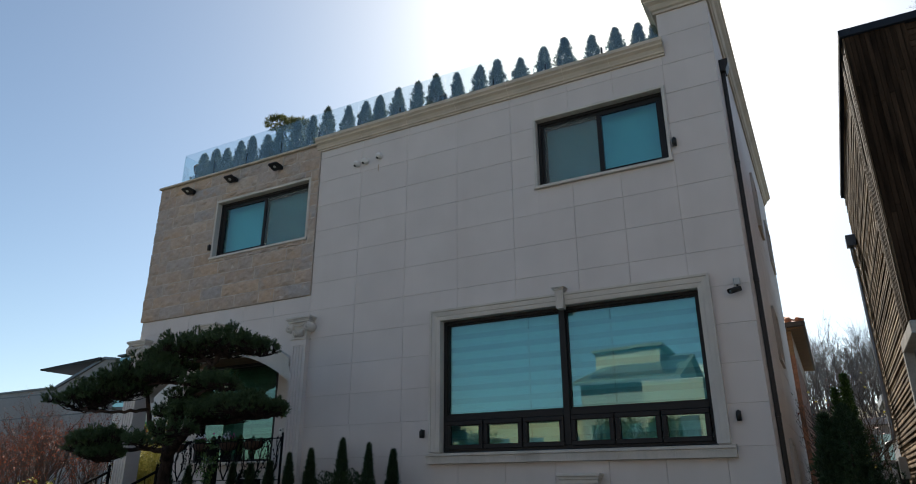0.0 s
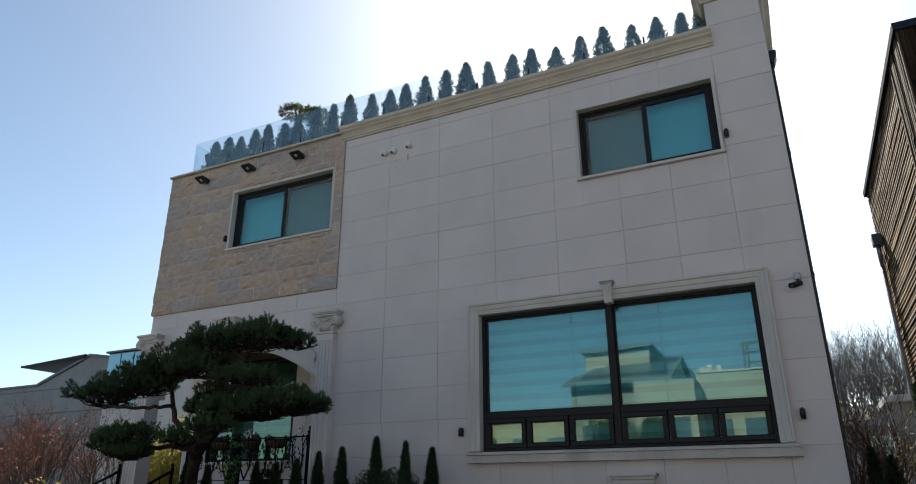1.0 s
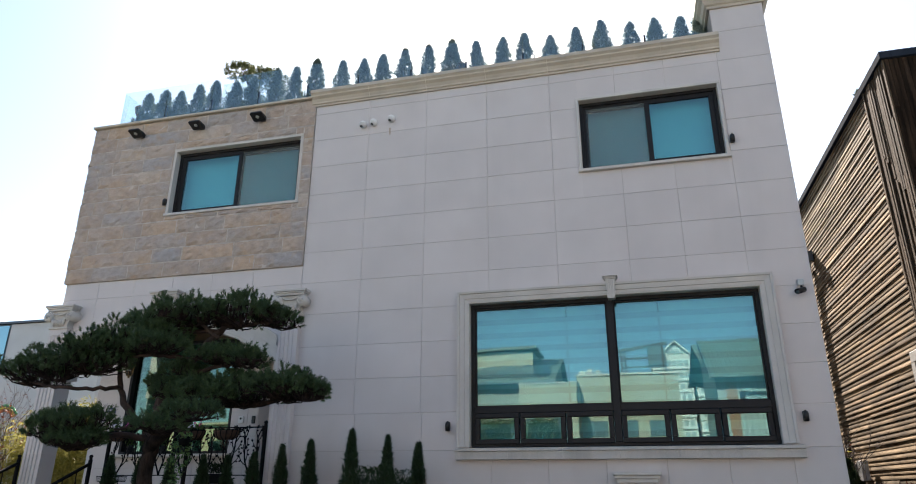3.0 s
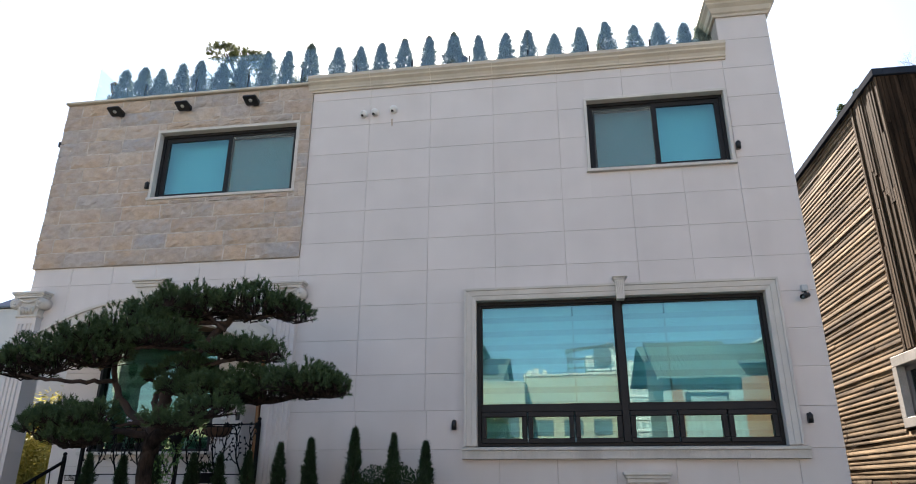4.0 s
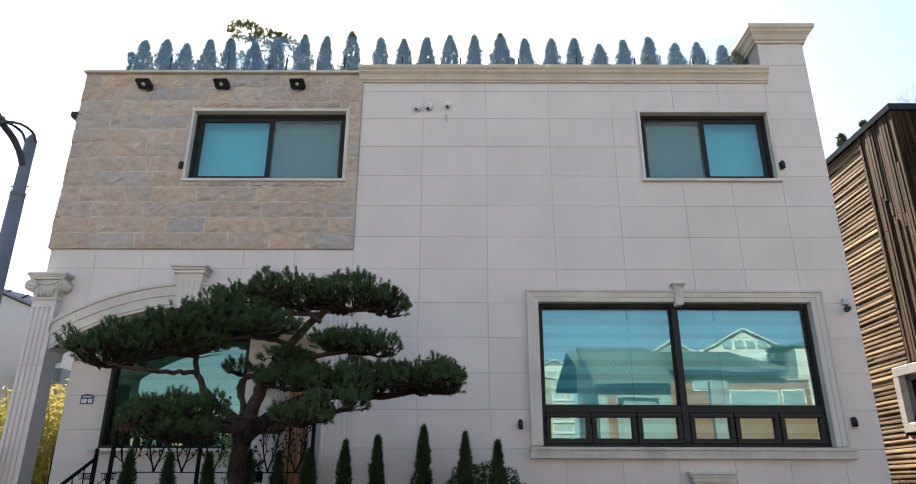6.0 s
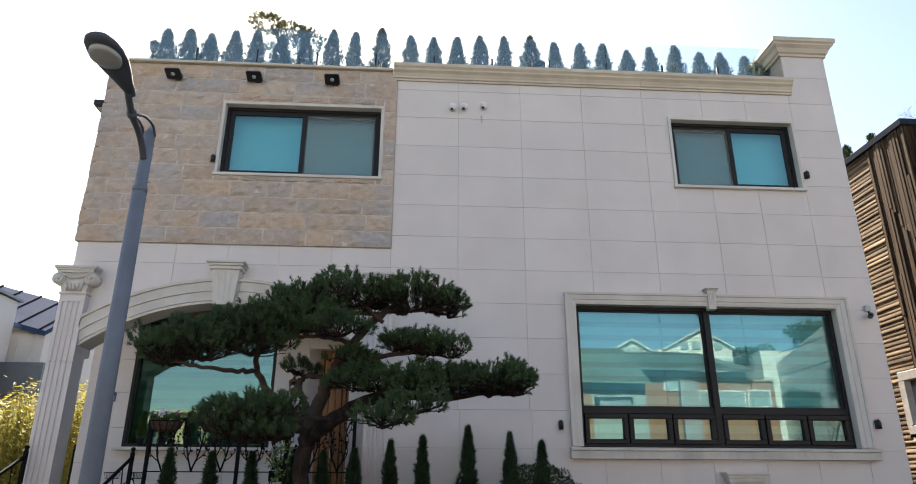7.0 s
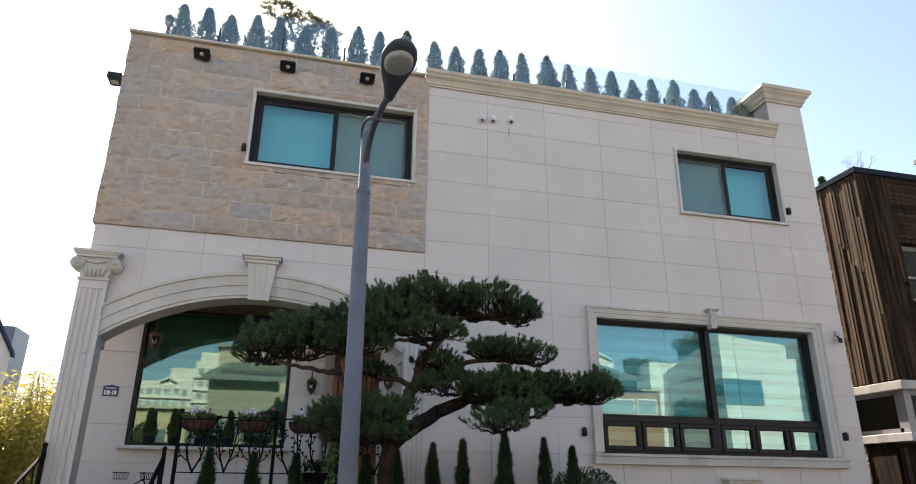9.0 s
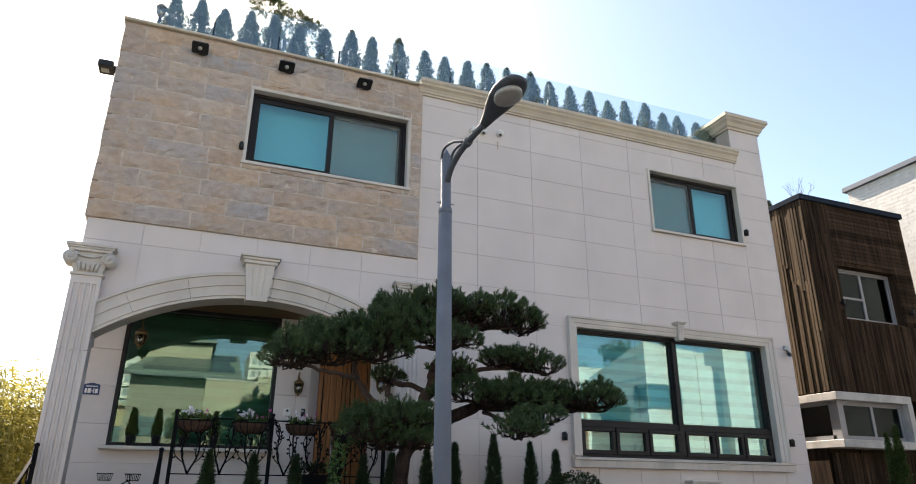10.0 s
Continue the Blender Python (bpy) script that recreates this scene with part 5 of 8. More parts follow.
round_bush((-6.15, 8.05, 1.0), 0.56, 5, M_BUSH, "round clipped dark-green box bush in the front bed")
round_bush((-6.55, 8.3, 1.0), 0.32, 6, M_BUSH, "small round box bush beside a larger one")


# ---- on the roof ----
def roof_railing():
    rail = thing("glass_railing", (-7, 9.5, 7.9), "frameless clear glass roof railing with thin dark posts", "railing")
    xs = [XL + 0.14 + 0.985 * i for i in range(12)]
    for i, (a, b) in enumerate(zip(xs, xs[1:])):
        p = part("glass_panel", Geo().box(a + 0.008, b - 0.008, 9.50, 9.512, 8.1, 9.03), M_GLASS_CLEAR, rail)
        p.visible_shadow = False
    for x in xs[1:]:
        part("post", Geo().box(x - 0.014, x + 0.014, 9.515, 9.55, 7.9, 8.62, 0.003), M_FRAME, rail)
    p = part("glass_panel", Geo().box(XL + 0.13, XL + 0.142, 9.52, 17.5, 8.1, 9.03), M_GLASS_CLEAR, rail)
    p.visible_shadow = False
    for a, b in ((-10.66, -10.06), (-10.04, -9.44)):
        p = part("wind_screen", Geo().box(a, b, 10.2, 10.212, 7.9, 9.42), M_GLASS_CLEAR, rail, "taller glass wind screen")
        p.visible_shadow = False


roof_railing()


def roof_pine():
    rng = random.Random(90)
    t = thing("roof_pine", (-10.3, 10.6, 7.9), "small trained pine growing on the roof terrace", "tree")
    g = Geo()
    limb(g, [(-10.3, 10.6, 7.9), (-10.4, 10.6, 8.6), (-10.2, 10.6, 9.2), (-10.45, 10.5, 9.85)], 0.06, 0.02, rng)
    part("trunk", g, M_BARK, t)
    for (cx, cy, cz), (rx, ry, rz), n in (((-10.55, 10.5, 9.90), (0.34, 0.28, 0.16), 260), ((-10.05, 10.5, 9.70), (0.42, 0.32, 0.14), 260), ((-9.75, 10.5, 9.50), (0.36, 0.3, 0.2), 240), ((-10.4, 10.55, 9.2), (0.45, 0.3, 0.25), 220), ((-9.9, 10.6, 8.9), (0.5, 0.3, 0.3), 200)):
        pts, dirs = [], []
        for _ in range(n):
            d = Vector((rng.gauss(0, 1), rng.gauss(0, 1), rng.gauss(0.4, 1))).normalized() * rng.uniform(0.5, 1)
            pts.append((cx + d.x * rx, cy + d.y * ry, cz + d.z * rz))
            dirs.append(d + Vector((0, 0, 0.4)))
        vs, fs = sprays(rng, pts, dirs, 14, 0.09, 0.009, 0.5)
        part("foliage_pad", Geo().add(vs, fs), M_TREE_FAR, t, fix=False)


roof_pine()


def lantern(name, at, h, label, hang=False):
    """A six-sided carriage lantern; at is the middle of its body."""
    t = thing(name, at, label, "lantern")
    x, y, z = at
    part("roof", Geo().lathe(x, y, [(z + h * 0.22, h * 0.27), (z + h * 0.26, h * 0.285), (z + h * 0.34, h * 0.25), (z + h * 0.41, h * 0.16), (z + h * 0.44, h * 0.07), (z + h * 0.50, h * 0.09), (z + h * 0.56, h * 0.03)], 12), M_BRASS, t)
    part("glass", Geo().lathe(x, y, [(z - h * 0.30, h * 0.13), (z - h * 0.16, h * 0.205), (z + h * 0.22, h * 0.25)], 6), M_LAMPGLASS, t, "cloudy lantern glass")
    part("base", Geo().lathe(x, y, [(z - h * 0.46, h * 0.02), (z - h * 0.42, h * 0.06), (z - h * 0.36, h * 0.05), (z - h * 0.33, h * 0.15), (z - h * 0.29, h * 0.15)], 10), M_BRASS, t)
    for k in range(6):
        a = math.pi / 3 * k
        part("bar", Geo().tube([(x + h * f * math.cos(a), y + h * f * math.sin(a), z + h * dz) for f, dz in ((0.135, -0.30), (0.21, -0.16), (0.255, 0.22))], h * 0.016, 5), M_BRASS, t)
    return t


roof_lamp = lantern("roof_lantern", (-5.56, 9.66, 8.58), 0.28, "small black lantern on the roof terrace post")
part("post", Geo().tube([(-5.56, 9.66, 7.9), (-5.56, 9.66, 8.46)], 0.025, 8), M_IRON, roof_lamp)
roof_lamp = lantern("roof_lantern", (-12.16, 9.72, 8.72), 0.28, "small black lantern on the roof terrace post")
part("post", Geo().tube([(-12.16, 9.72, 7.9), (-12.16, 9.72, 8.6)], 0.025, 8), M_IRON, roof_lamp)

# ---- fittings on the facade ----
def flood_light(x, z, y=FY - 0.03):
    t = thing("flood_light", (x, y, z), "black LED floodlight tilted down on the stone wall", "floodlight", "floodlights along the stone wall")
    part("bracket", Geo().box(x - 0.02, x + 0.07, y - 0.06, y + 0.05, z - 0.045, z + 0.035, 0.006), M_BLACK, t)
    g = Geo()
    prof = [(-0.235, 0.012), (-0.225, 0.036), (-0.06, 0.022), (-0.045, 0.0), (-0.05, -0.058), (-0.07, -0.064)]
    for k, u in enumerate((-0.125, -0.105, 0.085, 0.105)):
        sh = 0.75 if k in (0, 3) else 1.0
        g.v += [(x + u - 0.0, y - 0.14 + (py + 0.14) * (0.9 if sh < 1 else 1.0), z - 0.012 + (pz + 0.012) * sh) for py, pz in prof]
    n = len(prof)
    g.f = [(i * n + j, i * n + (j + 1) % n, (i + 1) * n + (j + 1) % n, (i + 1) * n + j) for i in range(3) for j in range(n)] + [tuple(range(n)), tuple(range(4 * n - 1, 3 * n - 1, -1))]
    g.s = [False] * len(g.f)
    part("housing", g, M_BLACK, t)
    part("lens", Geo().tube([(x - 0.01, y - 0.150, z - 0.020), (x - 0.01, y - 0.1575, z - 0.0335)], 0.030, 16), M_LENS, t)


for x in (-11.47, -10.23, -9.02):
    flood_light(x, 7.78)
side = thing("flood_light", (-12.62, 9.55, 7.44), "black LED floodlight on the side of the stone corner", "floodlight", "floodlights along the stone wall")
part("bracket", Geo().box(-12.62, -12.48, 9.50, 9.60, 7.40, 7.47, 0.006), M_BLACK, side)
part("housing", Geo().box(-12.80, -12.60, 9.42, 9.68, 7.40, 7.50, 0.01), M_BLACK, side)
part("lens", Geo().box(-12.76, -12.66, 9.50, 9.60, 7.39, 7.41), M_LENS, side)

for x, z in ((-7.12, 7.415), (-6.935, 7.43), (-6.625, 7.46)):
    t = thing("wall_vent", (x, FY, z), "round white exhaust vent cap on the panel wall", "vent", "wall vents")
    g = Geo()
    prof = [(0.0, 0.055), (0.035, 0.055), (0.045, 0.062), (0.075, 0.056), (0.10, 0.036), (0.112, 0.008)]
    for (d0, r0), (d1, r1) in zip(prof, prof[1:]):
        g.add([(x + r * math.cos(2 * math.pi * k / 18), FY - d, z + r * math.sin(2 * math.pi * k / 18)) for d, r in ((d0, r0), (d1, r1)) for k in range(18)], [(k, (k + 1) % 18, 18 + (k + 1) % 18, 18 + k) for k in range(18)], True)
    part("hood", g, M_WHITE, t)
    part("slot", Geo().box(x - 0.016, x + 0.016, FY - 0.08, FY - 0.04, z - 0.060, z - 0.048), M_GREYBOX, t)
    part("mouth", Geo().tube([(x - 0.008, FY - 0.07, z - 0.015), (x - 0.014, FY - 0.082, z - 0.057)], [0.018, 0.023], 12), M_BLACK, t)

for x, z in ((-10.735, 6.385), (-1.475, 6.415), (-5.615, 2.53), (-1.13, 2.575)):
    t = thing("wall_sensor", (x, FY, z), "small black wall-mounted sensor with a hood", "sensor", "wall sensors")
    part("back_plate", Geo().box(x - 0.028, x + 0.028, FY - 0.05, FY, z - 0.06, z + 0.06, 0.006), M_BLACK, t)
    part("hood", Geo().tube([(x, FY - 0.055, z - 0.062), (x, FY - 0.06, z + 0.03), (x, FY - 0.05, z + 0.066)], [0.030, 0.032, 0.012], 10), M_BLACK, t)

cctv = thing("security_camera", (-0.925, FY, 4.22), "black bullet security camera under a grey junction box", "camera")
part("junction_box", Geo().box(-0.968, -0.888, FY - 0.06, FY, 4.20, 4.29, 0.008), M_GREYBOX, cctv)
part("arm", Geo().tube([(-0.928, FY - 0.04, 4.21), (-0.926, FY - 0.052, 4.145)], 0.014, 10), M_BLACK, cctv)
part("housing", Geo().tube([(-0.90, FY - 0.045, 4.142), (-1.005, FY - 0.165, 4.088)], 0.030, 14), M_BLACK, cctv)
part("sun_shield", Geo().tube([(-0.905, FY - 0.05, 4.148), (-1.02, FY - 0.182, 4.09)], 0.034, 14, False), M_BLACK, cctv)
part("lens", Geo().tube([(-1.0, FY - 0.159, 4.09), (-1.009, FY - 0.17, 4.086)], 0.023, 12), M_WINDARK, cctv)

pipe = thing("downpipe", (-0.69, 9.85, 1.0), "dark brown square downpipe with a hopper head on the house corner", "downpipe")
part("pipe", Geo().box(-0.765, -0.705, 9.80, 9.88, 1.0, 7.75, 0.006), M_PIPE_BROWN, pipe)
part("hopper", Geo().prism([(-0.77, 7.92), (-0.645, 7.92), (-0.645, 7.84), (-0.69, 7.72), (-0.765, 7.72), (-0.77, 7.84)], "y", 9.74, 9.94), M_PIPE_BROWN, pipe)
for z in (2.6, 4.4, 6.2):
    part("clip", Geo().box(-0.77, -0.70, 9.785, 9.895, z, z + 0.05), M_PIPE_BROWN, pipe)

# small things on the porch wall
plate = thing("number_plate", (-12.2, PY, 3.0), "navy enamel plate with white bars and a pointed top", "sign")
part("plate", Geo().prism([(-12.30, 2.925), (-12.10, 2.925), (-12.10, 3.06), (-12.20, 3.085), (-12.30, 3.06)], "y", PY - 0.012, PY), M_SIGN, plate)
for a, b, z0, z1 in ((-12.28, -12.255, 2.945, 3.005), (-12.245, -12.205, 2.945, 3.005), (-12.20, -12.185, 2.972, 2.98), (-12.178, -12.165, 2.945, 3.005), (-12.155, -12.12, 2.945, 3.005), (-12.27, -12.13, 3.03, 3.042)):
    part("bar", Geo().box(a, b, PY - 0.015, PY - 0.011, z0, z1), M_WHITE, plate)
com = thing("intercom", (-9.56, PY, 2.82), "white video intercom panel beside the door", "intercom")
part("panel", Geo().box(-9.615, -9.52, PY - 0.03, PY, 2.76, 2.875, 0.006), M_WHITE, com)
part("lens", Geo().tube([(-9.567, PY - 0.03, 2.835), (-9.567, PY - 0.036, 2.835)], 0.018, 14), M_BLACK, com)
lock = thing("keypad", (-9.33, PY, 2.83), "black door-entry keypad on the porch wall", "keypad")
part("panel", Geo().box(-9.365, -9.305, PY - 0.03, PY, 2.75, 2.875, 0.006), M_BLACK, lock)
lm = lantern("porch_lantern", (-11.68, 10.12, 3.67), 0.30, "hanging brass porch lantern with cloudy glass")
part("chain", Geo().tube([(-11.68, 10.12, 3.84), (-11.68, 10.12, 4.22)], 0.008, 6), M_BRASS, lm)
lm = lantern("wall_lantern", (-9.45, 10.30, 3.16), 0.27, "brass wall lantern on a scrolled arm beside the door")
part("arm", Geo().tube(smooth_path([(-9.45, PY, 3.19), (-9.45, 10.38, 3.36), (-9.45, 10.30, 3.39), (-9.45, 10.30, 3.31)], 5), 0.009, 6), M_BRASS, lm)

lm = lantern("wall_lantern", (-8.44, 9.38, 3.14), 0.27, "brass wall lantern on a scrolled arm beside the door")
part("arm", Geo().tube(smooth_path([(-8.44, 9.50, 3.17), (-8.44, 9.44, 3.34), (-8.44, 9.38, 3.37), (-8.44, 9.38, 3.29)], 5), 0.009, 6), M_BRASS, lm)

for x in (-11.62, -11.30, -10.95, -10.55):
    t = conifer("potted_conifer", (x, 10.38, 2.29), 0.46, 0.075, M_CONE, "tiny cone-shaped conifer in a black pot on the window sill", "potted conifers on the porch sill", int(-x * 10), 620, 0.13, 1.25)
    part("pot", Geo().lathe(x, 10.38, [(2.272, 0.044), (2.385, 0.056), (2.39, 0.061), (2.405, 0.061)], 14), M_BLACK, t)


# ---- wrought-iron railing with vines ----
def leaf_iron(g, p, d, s=0.045):
    p, d = Vector(p), Vector((d[0], 0, d[1])).normalized()
    n = Vector((-d.z, 0, d.x))
    vs = [p, p + d * s * 0.5 + n * s * 0.32, p + d * s, p + d * s * 0.5 - n * s * 0.32]
    g.add([v + Vector((0, -0.004, 0)) for v in vs] + [v + Vector((0, 0.004, 0)) for v in vs], [(0, 1, 2, 3), (7, 6, 5, 4), (0, 4, 5, 1), (1, 5, 6, 2), (2, 6, 7, 3), (3, 7, 4, 0)])


def iron_panel(parent, x0, x1, y, z0, z1, seed):
    """One railing bay: two thin rails, and forked iron stems whose curling twigs end in leaves."""
    rng = random.Random(seed)
    part("rail", Geo().box(x0, x1, y - 0.011, y + 0.011, z1 - 0.018, z1), M_IRON, parent)
    part("rail", Geo().box(x0, x1, y - 0.008, y + 0.008, z0, z0 + 0.014), M_IRON, parent)
    w, h = x1 - x0, z1 - z0
    n = max(1, round(w / 0.40))
    half = w / n / 2

    def inside(x, z):
        return Vector((min(max(x, x0 + 0.012), x1 - 0.012), y, min(max(z, z0 + 0.012), z1 - 0.022)))

    def twig(g, p, a, ln, bend, r, leaves=1):
        pts, steps = [inside(*p)], 6
        for i in range(steps):
            a += bend / steps
            pts.append(inside(pts[-1].x + math.cos(a) * ln / steps, pts[-1].z + math.sin(a) * ln / steps))
            if leaves and i in (2, 4)[:leaves]:
                s = rng.choice((-1, 1))
                leaf_iron(g, pts[-1], (math.cos(a + s), math.sin(a + s)), rng.uniform(0.038, 0.048))
        g.tube(pts, [r - (r - 0.0045) * i / steps for i in range(steps + 1)], 5)
        leaf_iron(g, pts[-1], (math.cos(a), math.sin(a)), rng.uniform(0.044, 0.054))
    for k in range(n):
        g = Geo()
        xc = x0 + half * (2 * k + 1)
        for s in (-1, 1):
            reach, sway = half * rng.uniform(0.75, 1.05), rng.uniform(0.025, 0.055)
            stem = []
            for i in range(13):
                u = i / 12
                stem.append(inside(xc + s * (reach * math.sin(u * 1.45) ** 1.6 + sway * math.sin(u * 6.0)), z0 + 0.01 + (h - 0.02) * u ** 0.92))
            g.tube(stem, [0.0125 - 0.0045 * i / 12 for i in range(13)], 6)
            for m, i in enumerate((2, 3, 5, 6, 8, 9, 11)):
                d = stem[i + 1] - stem[i]
                a = math.atan2(d.z, d.x)
                side = s if m % 2 else -s
                ln = rng.uniform(0.13, 0.22) if m else half * 1.2
                side = -s if m == 0 else side            # the lowest twig sweeps outwards near the rail
                twig(g, (stem[i].x, stem[i].z), a + side * rng.uniform(0.6, 0.9), ln, -side * rng.uniform(0.5, 1.4), 0.0085, 2 if ln > 0.15 else 1)
        part("vine", g, M_IRON, parent, "forked iron stem with leaves")


def iron_post(parent, x, y, z0, z1, r=0.022):
    p = part("post", Geo().box(x - r, x + r, y - r, y + r, z0, z1, 0.003), M_IRON, parent)
    part("finial", Geo().lathe(x, y, [(z1, 0.016), (z1 + 0.012, 0.028), (z1 + 0.02, 0.016), (z1 + 0.03, 0.026), (z1 + 0.045, 0.030), (z1 + 0.06, 0.024), (z1 + 0.07, 0.006)], 10), M_IRON, p)


RY = 9.22
railing = thing("iron_railing", (-9.8, RY, 1.0), "black wrought-iron porch railing with curling leafy stems", "railing")
for x in (-11.06, -9.90, -8.40):
    iron_post(railing, x, RY, 1.0, 2.60)
iron_panel(railing, -11.04, -9.92, RY, 1.90, 2.585, 1)
iron_panel(railing, -9.88, -9.16, RY, 1.90, 2.585, 2)
iron_panel(railing, -9.16, -8.42, RY, 1.90, 2.585, 4)


def stair_rail(name, x, y0, z0, y1, z1, label):
    t = thing(name, (x, y0, 1.0), label, "handrail")
    iron_post(t, x, y1, 1.0, z1)
    iron_post(t, x, y0, 0.5, z0)
    part("handrail", Geo().tube([(x, y1, z1 - 0.06), (x, y0, z0 - 0.06)], 0.024, 6), M_IRON, t)
    for i in range(1, 6):
        u = i / 6
        yy, zz = y1 + (y0 - y1) * u, z1 + (z0 - z1) * u
        part("baluster", Geo().tube([(x, yy, zz - 0.75), (x + 0.02, yy, zz - 0.4), (x, yy, zz - 0.07)], 0.008, 5), M_IRON, t)


stair_rail("stair_handrail", -11.17, 7.6, 1.45, 9.02, 2.13, "black iron handrail sloping down the porch steps")
stair_rail("stair_handrail", -12.46, 7.5, 1.45, 8.98, 2.14, "black iron handrail beside the fluted pilaster")
gate = thing("side_gate_post", (-12.6, 10.6, 1.0), "black iron gate post behind the porch", "gate post")
iron_post(gate, -12.62, 10.6, 1.0, 2.25)
part("bracket", Geo().box(-12.62, -12.48, 10.59, 10.61, 2.0, 2.03), M_IRON, gate)


def flower_basket(x, y, z, seed, dry=False):
    rng = random.Random(seed)
    t = thing("flower_basket", (x, y, z), "hanging coir basket with dry roots and no flowers" if dry else "hanging coir basket of white and pink flowers on the railing", "planter", "flower baskets on the railing")
    g = Geo()
    hw, hd = 0.21, 0.09
    rows = [(0.0, 1.0), (-0.05, 0.97), (-0.10, 0.82), (-0.135, 0.5)]
    vs = [(x + hw * s * math.cos(2 * math.pi * k / 20), y + hd * s * math.sin(2 * math.pi * k / 20), z + dz) for dz, s in rows for k in range(20)]
    g.add(vs, [(i * 20 + k, i * 20 + (k + 1) % 20, (i + 1) * 20 + (k + 1) % 20, (i + 1) * 20 + k) for i in range(3) for k in range(20)] + [tuple(range(19, -1, -1)), tuple(range(60, 80))], True)
    part("liner", g, M_COIR, t, "brown coir liner")
    for k in range(14):
        a = 2 * math.pi * k / 14
        part("wire", Geo().tube([(x + hw * s * 1.02 * math.cos(a), y + hd * s * 1.03 * math.sin(a), z + dz) for dz, s in rows], 0.0065, 4), M_IRON, t)
    part("rim", Geo().tube([(x + hw * 1.03 * math.cos(2 * math.pi * k / 20), y + hd * 1.05 * math.sin(2 * math.pi * k / 20), z) for k in range(21)], 0.007, 5), M_IRON, t)
    if dry:
        g = Geo()
        for _ in range(14):
            a = x + rng.uniform(-0.10, 0.08)
            g.tube([(a, y, z - 0.12), (a + rng.gauss(0, 0.012), y, z - 0.17), (a + rng.gauss(0, 0.025), y, z - rng.uniform(0.19, 0.27))], 0.003, 4, False)
        for _ in range(40):
            a, b = x + rng.uniform(-0.19, 0.19), y + rng.uniform(-0.06, 0.06)
            g.tube([(a, b, z - 0.01), (a + rng.gauss(0, 0.015), b, z + rng.uniform(0.01, 0.035))], 0.003, 4, False)
        tagged(part("dry_roots", g, M_COIR, t, "dry brown roots"), kind="stuff")
        return
    pts = [(x + rng.uniform(-0.19, 0.19), y + rng.uniform(-0.07, 0.07), z + rng.uniform(0, 0.06)) for _ in range(120)]
    dirs = [(rng.gauss(0, 0.5), rng.gauss(0, 0.5), 1) for _ in pts]
    vs, fs = leaf_quads(rng, pts, dirs, 0.06, 0.02)
    part("greenery", Geo().add(vs, fs), M_BOX, t, fix=False)
    for name, mat, n, cx in (("white_flower_cluster", M_PETAL_W, 110, -0.05), ("pink_flower_cluster", M_PETAL_P, 20, 0.14)):
        pts, dirs = [], []
        for _ in range(n // 5):
            c = Vector((x + cx + rng.gauss(0, 0.055), y + rng.uniform(-0.07, 0.05), z + 0.06 + abs(rng.gauss(0, 0.045))))
            for k in range(5):
                a = 1.257 * k + rng.random()
                pts.append(c)
                dirs.append((math.cos(a), -0.4, math.sin(a)))
        vs, fs = leaf_quads(rng, pts, dirs, 0.026, 0.024)
        tagged(part(name, Geo().add(vs, fs), mat, t, fix=False), kind="stuff")


flower_basket(-10.84, RY - 0.12, 2.53, 11)
flower_basket(-10.18, RY - 0.12, 2.53, 12)
flower_basket(-9.53, RY - 0.12, 2.53, 13)
flower_basket(-8.955, RY - 0.12, 2.53, 14, True)


def bicycle(x, y, z, k=0.62):
    """A small iron garden bicycle with two wire baskets, on a stem."""
    t = thing("bicycle_planter", (x, y, z), "black iron bicycle plant stand with wire baskets", "plant stand")
    top = z + 0.79
    part("stand", Geo().tube([(x, y, z), (x, y, top - 0.42)], 0.012, 8), M_IRON, t)
    for cx in (x - 0.32 * k, x + 0.32 * k):
        r = 0.26 * k
        part("wheel", Geo().tube([(cx + r * math.cos(a * 0.314), y, top - 0.42 + r * math.sin(a * 0.314)) for a in range(21)], 0.007, 6), M_IRON, t)
    part("frame", Geo().tube(smooth_path([(x - 0.32 * k, y, top - 0.42), (x - 0.15 * k, y, top - 0.18), (x + 0.08 * k, y, top - 0.06), (x + 0.22 * k, y, top - 0.06), (x + 0.32 * k, y, top - 0.42)], 5), 0.008, 6), M_IRON, t)
    part("handlebar", Geo().tube([(x + 0.20 * k, y, top - 0.06), (x + 0.20 * k, y, top + 0.05), (x + 0.10 * k, y - 0.05, top + 0.06)], 0.007, 6), M_IRON, t)
    for cx in (x - 0.17, x + 0.16):
        b = Geo()
        for dz, s in ((-0.02, 0.8), (0.06, 1.0)):
            b.tube([(cx + 0.09 * s * i, y + 0.055 * s * j, top + dz) for i, j in ((-1, -1), (1, -1), (1, 1), (-1, 1), (-1, -1))], 0.005, 5)
        for i in range(9):
            u = -1 + i * 0.25
            for j in (-1, 1):
                b.tube([(cx + 0.072 * u, y + 0.044 * j, top - 0.02), (cx + 0.09 * u, y + 0.055 * j, top + 0.06)], 0.003, 4)
        part("basket", b, M_IRON, t)


bicycle(-11.65, 10.1, 1.06)


